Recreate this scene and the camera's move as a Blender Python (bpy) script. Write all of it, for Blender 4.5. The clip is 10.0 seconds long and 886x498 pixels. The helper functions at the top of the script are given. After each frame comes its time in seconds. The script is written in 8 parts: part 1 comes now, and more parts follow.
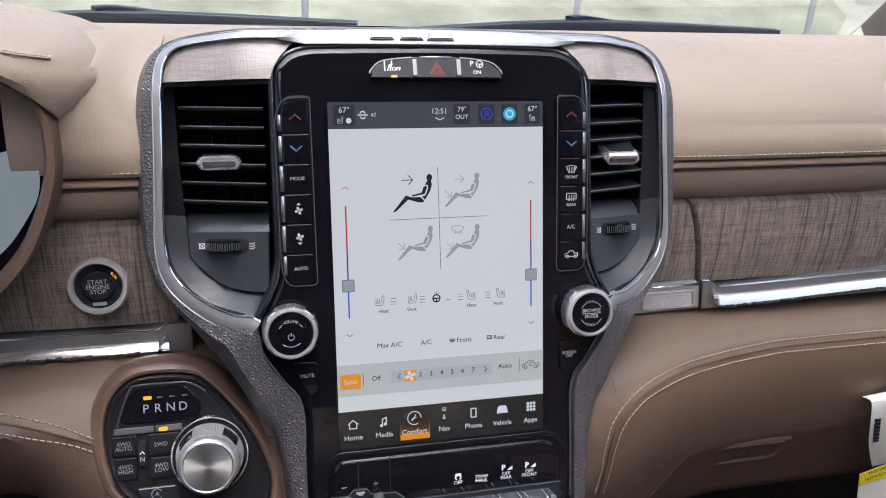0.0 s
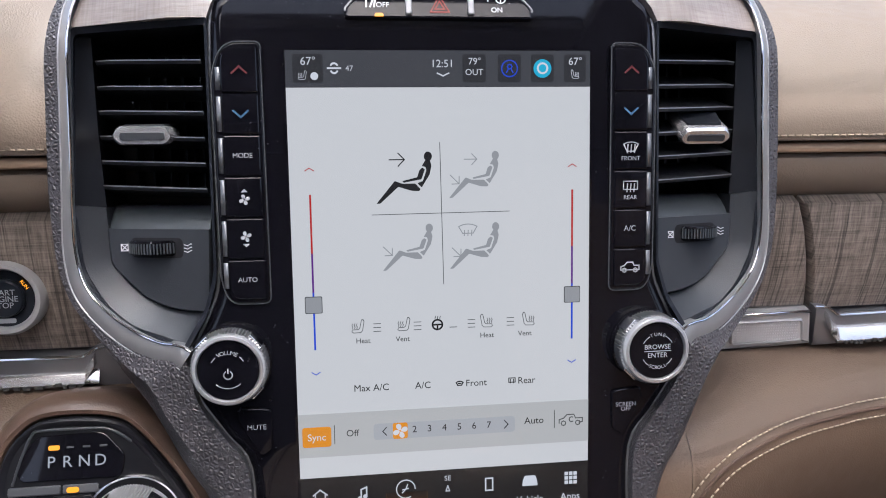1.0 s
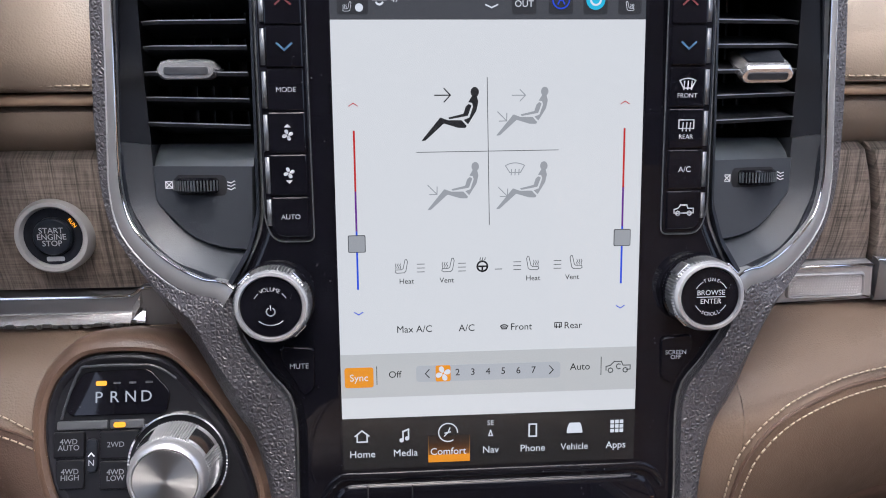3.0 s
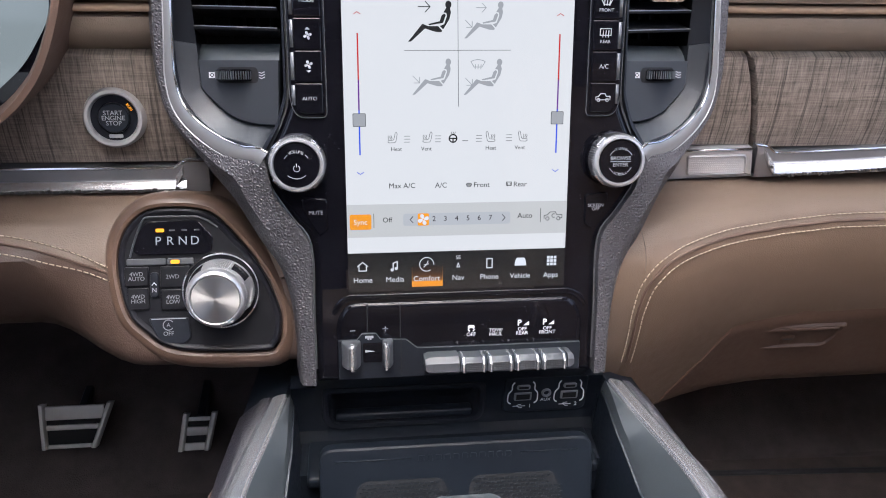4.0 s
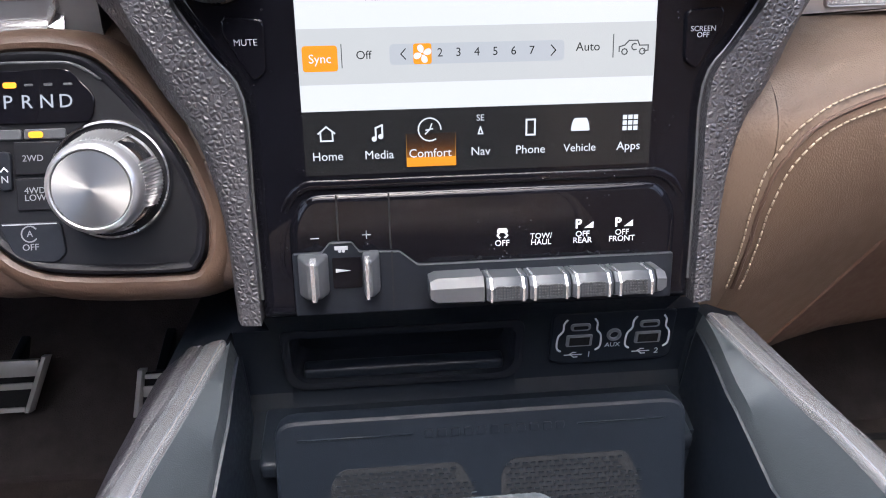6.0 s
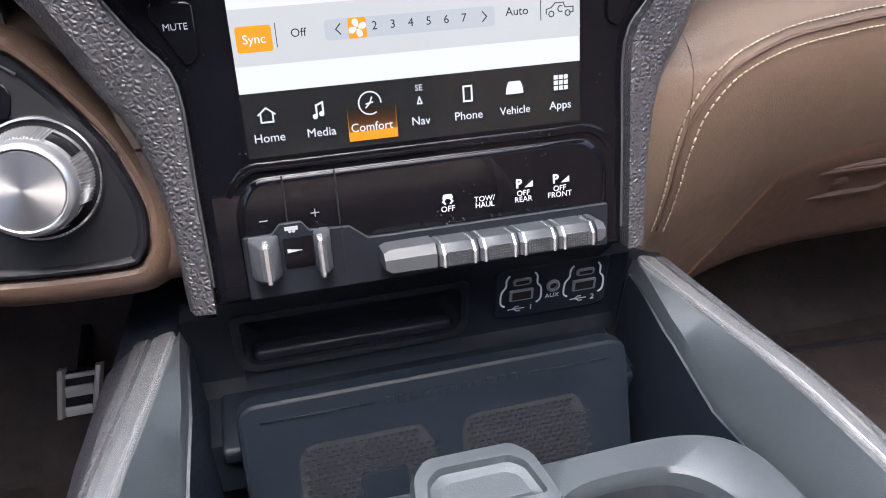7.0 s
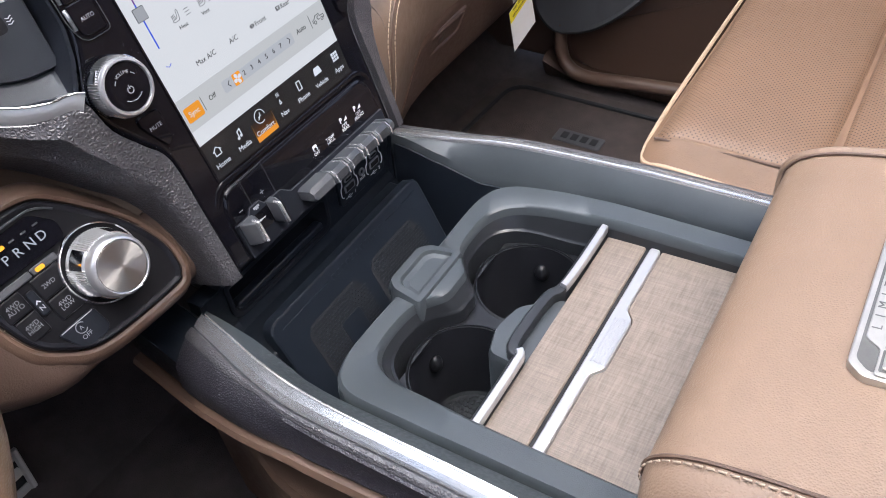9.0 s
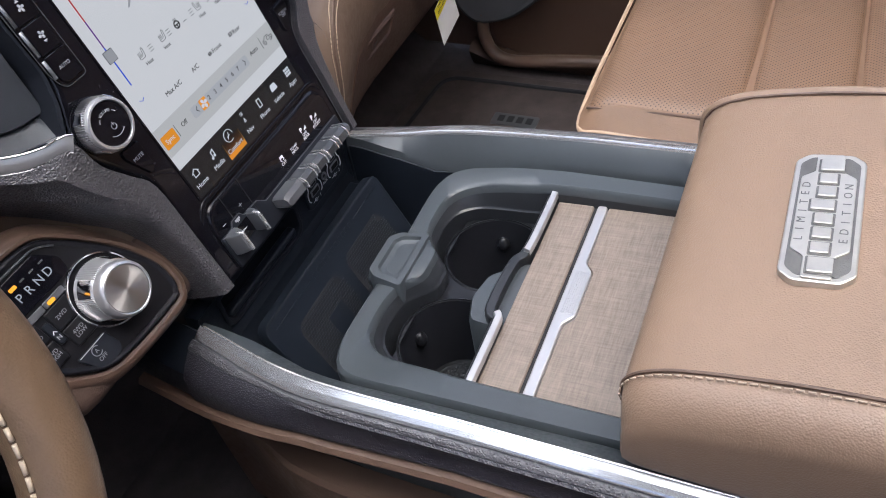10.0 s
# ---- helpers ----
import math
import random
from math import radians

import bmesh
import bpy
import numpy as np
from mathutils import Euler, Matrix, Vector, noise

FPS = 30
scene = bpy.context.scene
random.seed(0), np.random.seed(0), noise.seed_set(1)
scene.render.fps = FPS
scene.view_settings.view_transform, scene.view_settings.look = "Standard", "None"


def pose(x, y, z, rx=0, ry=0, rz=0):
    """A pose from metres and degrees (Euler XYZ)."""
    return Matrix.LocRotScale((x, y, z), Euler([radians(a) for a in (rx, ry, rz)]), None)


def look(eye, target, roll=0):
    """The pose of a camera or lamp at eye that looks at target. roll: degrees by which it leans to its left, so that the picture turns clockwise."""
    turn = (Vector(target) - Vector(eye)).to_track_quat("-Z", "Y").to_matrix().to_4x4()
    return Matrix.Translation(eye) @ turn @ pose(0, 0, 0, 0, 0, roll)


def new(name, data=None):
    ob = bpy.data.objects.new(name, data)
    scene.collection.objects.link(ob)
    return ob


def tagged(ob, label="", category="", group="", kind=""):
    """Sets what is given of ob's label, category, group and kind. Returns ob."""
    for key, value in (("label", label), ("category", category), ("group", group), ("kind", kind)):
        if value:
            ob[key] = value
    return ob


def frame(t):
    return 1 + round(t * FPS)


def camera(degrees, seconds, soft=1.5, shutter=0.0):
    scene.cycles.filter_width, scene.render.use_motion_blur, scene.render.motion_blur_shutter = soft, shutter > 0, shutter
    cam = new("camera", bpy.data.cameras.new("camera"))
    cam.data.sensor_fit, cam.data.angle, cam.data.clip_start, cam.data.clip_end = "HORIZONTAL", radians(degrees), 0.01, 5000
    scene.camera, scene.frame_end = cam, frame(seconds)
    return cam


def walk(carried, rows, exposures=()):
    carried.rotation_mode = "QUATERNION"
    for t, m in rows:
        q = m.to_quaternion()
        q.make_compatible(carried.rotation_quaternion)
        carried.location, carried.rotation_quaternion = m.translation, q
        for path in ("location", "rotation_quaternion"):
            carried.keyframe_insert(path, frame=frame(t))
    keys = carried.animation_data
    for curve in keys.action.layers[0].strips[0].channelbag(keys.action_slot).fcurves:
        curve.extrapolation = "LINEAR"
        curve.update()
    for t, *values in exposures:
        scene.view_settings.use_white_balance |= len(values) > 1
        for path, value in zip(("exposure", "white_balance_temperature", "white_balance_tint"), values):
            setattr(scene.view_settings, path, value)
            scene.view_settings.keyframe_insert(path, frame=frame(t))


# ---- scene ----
EXPOSURE = 1.5
cam = camera(59.3, 10.0, 1.0)
PATH = [
    (0, (-0.131, 0.061, 1.166), (0.322, 1.843, 0.378), 2.9),
    (0.5, (-0.094, 0.1, 1.134), (0.288, 1.905, 0.36), 2.4),
    (1, (-0.054, 0.198, 1.099), (0.2, 2.031, 0.34), 1.3),
    (1.5, (-0.031, 0.236, 1.082), (0.141, 2.074, 0.314), 0.2),
    (2, (-0.032, 0.239, 1.081), (0.085, 2.076, 0.3), -0.3),
    (2.2, (-0.033, 0.238, 1.079), (0.072, 2.076, 0.298), -0.4),
    (3.3, (-0.067, 0.16, 1.083), (0.1, 1.951, 0.21), 1.4),
    (3.5, (-0.075, 0.122, 1.094), (0.119, 1.895, 0.189), 1.8),
    (4, (-0.079, 0.055, 1.103), (0.157, 1.781, 0.122), 2.3),
    (4.5, (-0.074, 0.088, 1.04), (0.157, 1.788, 0.012), 1.6),
    (5, (-0.064, 0.172, 0.98), (0.125, 1.862, -0.073), 0.8),
    (5.2, (-0.055, 0.196, 0.968), (0.117, 1.883, -0.092), 0.6),
    (6.3, (-0.05, 0.218, 0.956), (0.122, 1.889, -0.13), 0.3),
    (6.5, (-0.05, 0.214, 0.954), (0.169, 1.878, -0.135), 0.7),
    (7, (-0.077, 0.218, 0.966), (0.348, 1.786, -0.2), 0.4),
    (7.5, (-0.139, 0.239, 1.007), (0.56, 1.62, -0.26), -0.5),
    (8, (-0.217, 0.218, 1.047), (0.71, 1.374, -0.296), -1.6),
    (8.5, (-0.295, 0.177, 1.094), (0.78, 1.144, -0.288), -4.4),
    (9, (-0.355, 0.142, 1.141), (0.796, 0.997, -0.253), -6.8),
    (9.5, (-0.39, 0.131, 1.164), (0.8, 0.907, -0.243), -9.3),
    (10, (-0.407, 0.132, 1.174), (0.802, 0.868, -0.238), -11.5),
]
STOPS = [(0, -0.18), (1, -0.20), (2, -0.06), (3.5, 0.10), (4.5, 0.38), (5, 0.45), (6.5, 0.56), (7.5, 0.62), (8, 0.68), (8.5, 0.50), (9, 0.10), (9.5, -0.12), (10, -0.22)]
walk(cam, [(t, look(eye, target, roll)) for t, eye, target, roll in PATH], [(t, EXPOSURE + d, 5880, 10) for t, d in STOPS])

# ---- light ----
world = bpy.data.worlds.new("sky")
scene.world = world
world.use_nodes = True
_wt = world.node_tree
_bg = _wt.nodes["Background"]
_sky = _wt.nodes.new("ShaderNodeTexSky")
_sky.sky_type = "NISHITA"
_sky.sun_disc = False
_sky.sun_elevation = radians(75)
_sky.sun_rotation = radians(186)
_sky.air_density, _sky.dust_density, _sky.ozone_density = 0.8, 7.0, 0.6
_wt.links.new(_sky.outputs[0], _bg.inputs[0])
_bg.inputs[1].default_value = 0.15
_sun = bpy.data.lights.new("sun", "SUN")
_sun.energy, _sun.angle, _sun.color = 0.9, radians(45), (1.0, 0.985, 0.96)
sun = new("sun", _sun)
sun.matrix_world = look((0, 0, 0), (0.08, -0.22, -1.0))
scene.view_settings.exposure = EXPOSURE

# ---- materials ----


def nodes_of(m):
    m.use_nodes = True
    t = m.node_tree
    return t, t.nodes["Principled BSDF"]


def add(t, kind, **inputs):
    n = t.nodes.new(kind)
    for k, v in inputs.items():
        n.inputs[k.replace("_", " ")].default_value = v
    return n


def surface(name, colour, rough=0.5, metal=0.0, vary=0.12, vary_scale=9.0, bump=0.0, bump_scale=300.0, cells=False, coat=0.0, dust=0.0, spec=0.5, rvar=0.06):
    """A plain surface with blotches of two sizes and a fine relief, in real metres."""
    m = bpy.data.materials.new(name)
    t, b = nodes_of(m)
    co = t.nodes.new("ShaderNodeTexCoord")
    big = add(t, "ShaderNodeTexNoise", Scale=vary_scale, Detail=4.0, Roughness=0.6)
    fine = add(t, "ShaderNodeTexNoise", Scale=vary_scale * 22, Detail=3.0)
    t.links.new(co.outputs["Object"], big.inputs["Vector"])
    t.links.new(co.outputs["Object"], fine.inputs["Vector"])
    mix = t.nodes.new("ShaderNodeMath")
    mix.operation = "MULTIPLY_ADD"
    mix.inputs[1].default_value = 0.35
    t.links.new(fine.outputs["Fac"], mix.inputs[0])
    t.links.new(big.outputs["Fac"], mix.inputs[2])
    ramp = t.nodes.new("ShaderNodeMapRange")
    ramp.inputs["From Min"].default_value, ramp.inputs["From Max"].default_value = 0.4, 0.95
    ramp.inputs["To Min"].default_value, ramp.inputs["To Max"].default_value = 1 - vary, 1 + vary
    t.links.new(mix.outputs[0], ramp.inputs["Value"])
    hue = t.nodes.new("ShaderNodeVectorMath")
    hue.operation = "SCALE"
    hue.inputs[0].default_value = colour
    t.links.new(ramp.outputs[0], hue.inputs["Scale"])
    t.links.new(hue.outputs[0], b.inputs["Base Color"])
    rr = t.nodes.new("ShaderNodeMapRange")
    rr.inputs["From Min"].default_value, rr.inputs["From Max"].default_value = 0.35, 0.7
    rr.inputs["To Min"].default_value, rr.inputs["To Max"].default_value = max(rough - rvar - dust, 0.02), rough + rvar + dust
    t.links.new(fine.outputs["Fac"], rr.inputs["Value"])
    t.links.new(rr.outputs[0], b.inputs["Roughness"])
    b.inputs["Metallic"].default_value = metal
    b.inputs["Coat Weight"].default_value = coat
    b.inputs["Coat Roughness"].default_value = 0.04
    b.inputs["Specular IOR Level"].default_value = spec
    if bump:
        if cells:
            tex = add(t, "ShaderNodeTexVoronoi", Scale=bump_scale, Randomness=1.0)
            tex.feature = "SMOOTH_F1"
            tex.inputs["Smoothness"].default_value = 0.35
            out = tex.outputs["Distance"]
            if bump > 0.6:
                # relief shading put into the colour: creases darker, pebble tops lighter
                tex.inputs["Smoothness"].default_value = 0.15
                crease = t.nodes.new("ShaderNodeMapRange")
                crease.inputs["From Min"].default_value, crease.inputs["From Max"].default_value = 0.25, 0.65
                crease.inputs["To Min"].default_value, crease.inputs["To Max"].default_value = 1.16, 0.72
                t.links.new(out, crease.inputs["Value"])
                both = t.nodes.new("ShaderNodeMath")
                both.operation = "MULTIPLY"
                t.links.new(crease.outputs[0], both.inputs[0])
                t.links.new(ramp.outputs[0], both.inputs[1])
                t.links.new(both.outputs[0], hue.inputs["Scale"])
        else:
            tex = add(t, "ShaderNodeTexNoise", Scale=bump_scale, Detail=4.0)
            out = tex.outputs["Fac"]
        t.links.new(co.outputs["Object"], tex.inputs["Vector"])
        bm_ = add(t, "ShaderNodeBump", Strength=abs(bump), Distance=0.6 / bump_scale)
        bm_.invert = cells
        t.links.new(out, bm_.inputs["Height"])
        t.links.new(bm_.outputs[0], b.inputs["Normal"])
    return m


def lit(name, colour, strength):
    m = bpy.data.materials.new(name)
    t, b = nodes_of(m)
    b.inputs["Base Color"].default_value = (0.01, 0.01, 0.01, 1)
    b.inputs["Roughness"].default_value = 0.12
    b.inputs["Emission Color"].default_value = (*colour, 1)
    b.inputs["Emission Strength"].default_value = strength
    return m


def wood(name, dark, light, plane, gloss=0.5, pores=0.0):
    """Open-pored veneer with a linen-like cross figure; plane: the two axes of its face, long grain first."""
    m = bpy.data.materials.new(name)
    t, b = nodes_of(m)
    co = t.nodes.new("ShaderNodeTexCoord")
    outs = []
    for k, (long_, cross, det) in enumerate(((34.0, 800.0, 4.0), (700.0, 60.0, 4.0), (210.0, 22.0, 3.0), (14.0, 120.0, 3.0))):
        mp = t.nodes.new("ShaderNodeMapping")
        s = [6.0, 6.0, 6.0]
        s["xyz".index(plane[0])], s["xyz".index(plane[1])] = long_, cross
        mp.inputs["Scale"].default_value = s
        nz = add(t, "ShaderNodeTexNoise", Scale=1.0, Detail=det, Roughness=0.65)
        t.links.new(co.outputs["Object"], mp.inputs["Vector"])
        t.links.new(mp.outputs[0], nz.inputs["Vector"])
        outs.append(nz.outputs["Fac"])
    total = None
    for o, wgt in zip(outs, (0.44, 0.52, 0.28, 0.20)):
        mul = t.nodes.new("ShaderNodeMath")
        mul.operation = "MULTIPLY_ADD"
        mul.inputs[1].default_value = wgt
        t.links.new(o, mul.inputs[0])
        if total:
            t.links.new(total, mul.inputs[2])
        else:
            mul.inputs[2].default_value = 0.0
        total = mul.outputs[0]
    ramp = t.nodes.new("ShaderNodeValToRGB")
    ramp.color_ramp.elements[0].position, ramp.color_ramp.elements[0].color = 0.56, (*dark, 1)
    ramp.color_ramp.elements[1].position, ramp.color_ramp.elements[1].color = 0.85, (*light, 1)
    t.links.new(total, ramp.inputs[0])
    colour = ramp.outputs[0]
    if pores:
        # dark open pores running across the figure in uneven groups
        mp = t.nodes.new("ShaderNodeMapping")
        s = [0.0, 0.0, 0.0]
        s["xyz".index(plane[0])], s["xyz".index(plane[1])] = 430.0, 5.0
        mp.inputs["Scale"].default_value = s
        nz = add(t, "ShaderNodeTexNoise", Scale=1.0, Detail=2.0, Roughness=0.55)
        t.links.new(co.outputs["Object"], mp.inputs["Vector"])
        t.links.new(mp.outputs[0], nz.inputs["Vector"])
        cut = t.nodes.new("ShaderNodeMapRange")
        for key_, v in (("From Min", 0.37), ("From Max", 0.45), ("To Min", 1.0 - pores), ("To Max", 1.0)):
            cut.inputs[key_].default_value = v
        t.links.new(nz.outputs["Fac"], cut.inputs["Value"])
        mix = t.nodes.new("ShaderNodeMix")
        mix.data_type, mix.blend_type = "RGBA", "MULTIPLY"
        mix.inputs["Factor"].default_value = 1.0
        t.links.new(colour, mix.inputs[6])
        t.links.new(cut.outputs[0], mix.inputs[7])
        colour = mix.outputs[2]
    t.links.new(colour, b.inputs["Base Color"])
    b.inputs["Roughness"].default_value = gloss
    bp = add(t, "ShaderNodeBump", Strength=0.35, Distance=0.0008)
    t.links.new(total, bp.inputs["Height"])
    t.links.new(bp.outputs[0], b.inputs["Normal"])
    return m


def brushed_round(name):
    """Turned aluminium, brushed in circles about the local z."""
    m = bpy.data.materials.new(name)
    t, b = nodes_of(m)
    b.inputs["Base Color"].default_value = (0.60, 0.59, 0.565, 1)
    b.inputs["Metallic"].default_value = 1.0
    b.inputs["Roughness"].default_value = 0.42
    b.inputs["Anisotropic"].default_value = 0.8
    tg = t.nodes.new("ShaderNodeTangent")
    tg.direction_type, tg.axis = "RADIAL", "Z"
    t.links.new(tg.outputs[0], b.inputs["Tangent"])
    return m


def perforated(name, colour):
    """Leather with rows of small punched holes."""
    m = surface(name, colour, 0.5, vary=0.1, vary_scale=6, bump=0.25, bump_scale=700, cells=True)
    t = m.node_tree
    b = t.nodes["Principled BSDF"]
    co = t.nodes.new("ShaderNodeTexCoord")
    mp = t.nodes.new("ShaderNodeMapping")
    mp.inputs["Rotation"].default_value = (0, 0, radians(45))
    mp.inputs["Scale"].default_value = (290, 290, 0)
    vo = add(t, "ShaderNodeTexVoronoi", Scale=1.0, Randomness=0.0)
    t.links.new(co.outputs["Object"], mp.inputs["Vector"])
    t.links.new(mp.outputs[0], vo.inputs["Vector"])
    hole = t.nodes.new("ShaderNodeMapRange")
    hole.inputs["From Min"].default_value, hole.inputs["From Max"].default_value = 0.15, 0.24
    t.links.new(vo.outputs["Distance"], hole.inputs["Value"])
    mx = t.nodes.new("ShaderNodeMix")
    mx.data_type = "RGBA"
    old = b.inputs["Base Color"].links[0].from_socket
    mx.inputs["A"].default_value = (0.03, 0.015, 0.01, 1)
    t.links.new(hole.outputs[0], mx.inputs["Factor"])
    t.links.new(old, mx.inputs["B"])
    t.links.new(mx.outputs["Result"], b.inputs["Base Color"])
    return m


def glass(name, tint=(1, 1, 1)):
    m = bpy.data.materials.new(name)
    t, b = nodes_of(m)
    b.inputs["Base Color"].default_value = (*tint, 1)
    b.inputs["Roughness"].default_value = 0.02
    b.inputs["Transmission Weight"].default_value = 1.0
    b.inputs["IOR"].default_value = 1.45
    return m


def pebbled(name, colour, rough, scale, depth):
    """Embossed leather: rounded, uneven pebbles with narrow creases between, polished on their tops."""
    m = surface(name, colour, rough, vary=0.10, vary_scale=14, spec=0.8, rvar=0.03)
    t = m.node_tree
    b = t.nodes["Principled BSDF"]
    co = t.nodes.new("ShaderNodeTexCoord")
    warp = add(t, "ShaderNodeTexNoise", Scale=scale * 0.55, Detail=2.0)
    push = t.nodes.new("ShaderNodeVectorMath")
    push.operation = "MULTIPLY_ADD"
    push.inputs[1].default_value = (0.5 / scale, 0.5 / scale, 0.5 / scale)
    t.links.new(co.outputs["Object"], warp.inputs["Vector"])
    t.links.new(warp.outputs["Color"], push.inputs[0])
    t.links.new(co.outputs["Object"], push.inputs[2])
    vo = add(t, "ShaderNodeTexVoronoi", Scale=scale, Randomness=0.9)
    vo.feature = "DISTANCE_TO_EDGE"
    t.links.new(push.outputs[0], vo.inputs["Vector"])
    dome = t.nodes.new("ShaderNodeMapRange")
    dome.interpolation_type = "SMOOTHSTEP"
    dome.inputs["From Min"].default_value, dome.inputs["From Max"].default_value = 0.0, 0.5
    t.links.new(vo.outputs["Distance"], dome.inputs["Value"])
    bp = add(t, "ShaderNodeBump", Strength=1.0, Distance=depth)
    t.links.new(dome.outputs[0], bp.inputs["Height"])
    t.links.new(bp.outputs[0], b.inputs["Normal"])
    return m


def dusty(name, colour, rough, spec):
    """Polished black with fine dust specks and faint wiping marks."""
    m = surface(name, colour, rough, vary=0.3, vary_scale=30, spec=spec, rvar=0.012)
    t = m.node_tree
    b = t.nodes["Principled BSDF"]
    co = t.nodes.new("ShaderNodeTexCoord")
    vo = add(t, "ShaderNodeTexVoronoi", Scale=330.0, Randomness=1.0)
    some = add(t, "ShaderNodeTexNoise", Scale=45.0, Detail=3.0)
    dot = t.nodes.new("ShaderNodeMapRange")
    dot.inputs["From Min"].default_value, dot.inputs["From Max"].default_value = 0.13, 0.07
    few = t.nodes.new("ShaderNodeMapRange")
    few.inputs["From Min"].default_value, few.inputs["From Max"].default_value = 0.56, 0.66
    both = t.nodes.new("ShaderNodeMath")
    both.operation = "MULTIPLY"
    mx = t.nodes.new("ShaderNodeMix")
    mx.data_type = "RGBA"
    old = b.inputs["Base Color"].links[0].from_socket
    mx.inputs["B"].default_value = (0.16, 0.16, 0.17, 1)
    for n in (vo, some):
        t.links.new(co.outputs["Object"], n.inputs["Vector"])
    t.links.new(vo.outputs["Distance"], dot.inputs["Value"])
    t.links.new(some.outputs["Fac"], few.inputs["Value"])
    t.links.new(dot.outputs[0], both.inputs[0])
    t.links.new(few.outputs[0], both.inputs[1])
    t.links.new(both.outputs[0], mx.inputs["Factor"])
    t.links.new(old, mx.inputs["A"])
    t.links.new(mx.outputs["Result"], b.inputs["Base Color"])
    return m


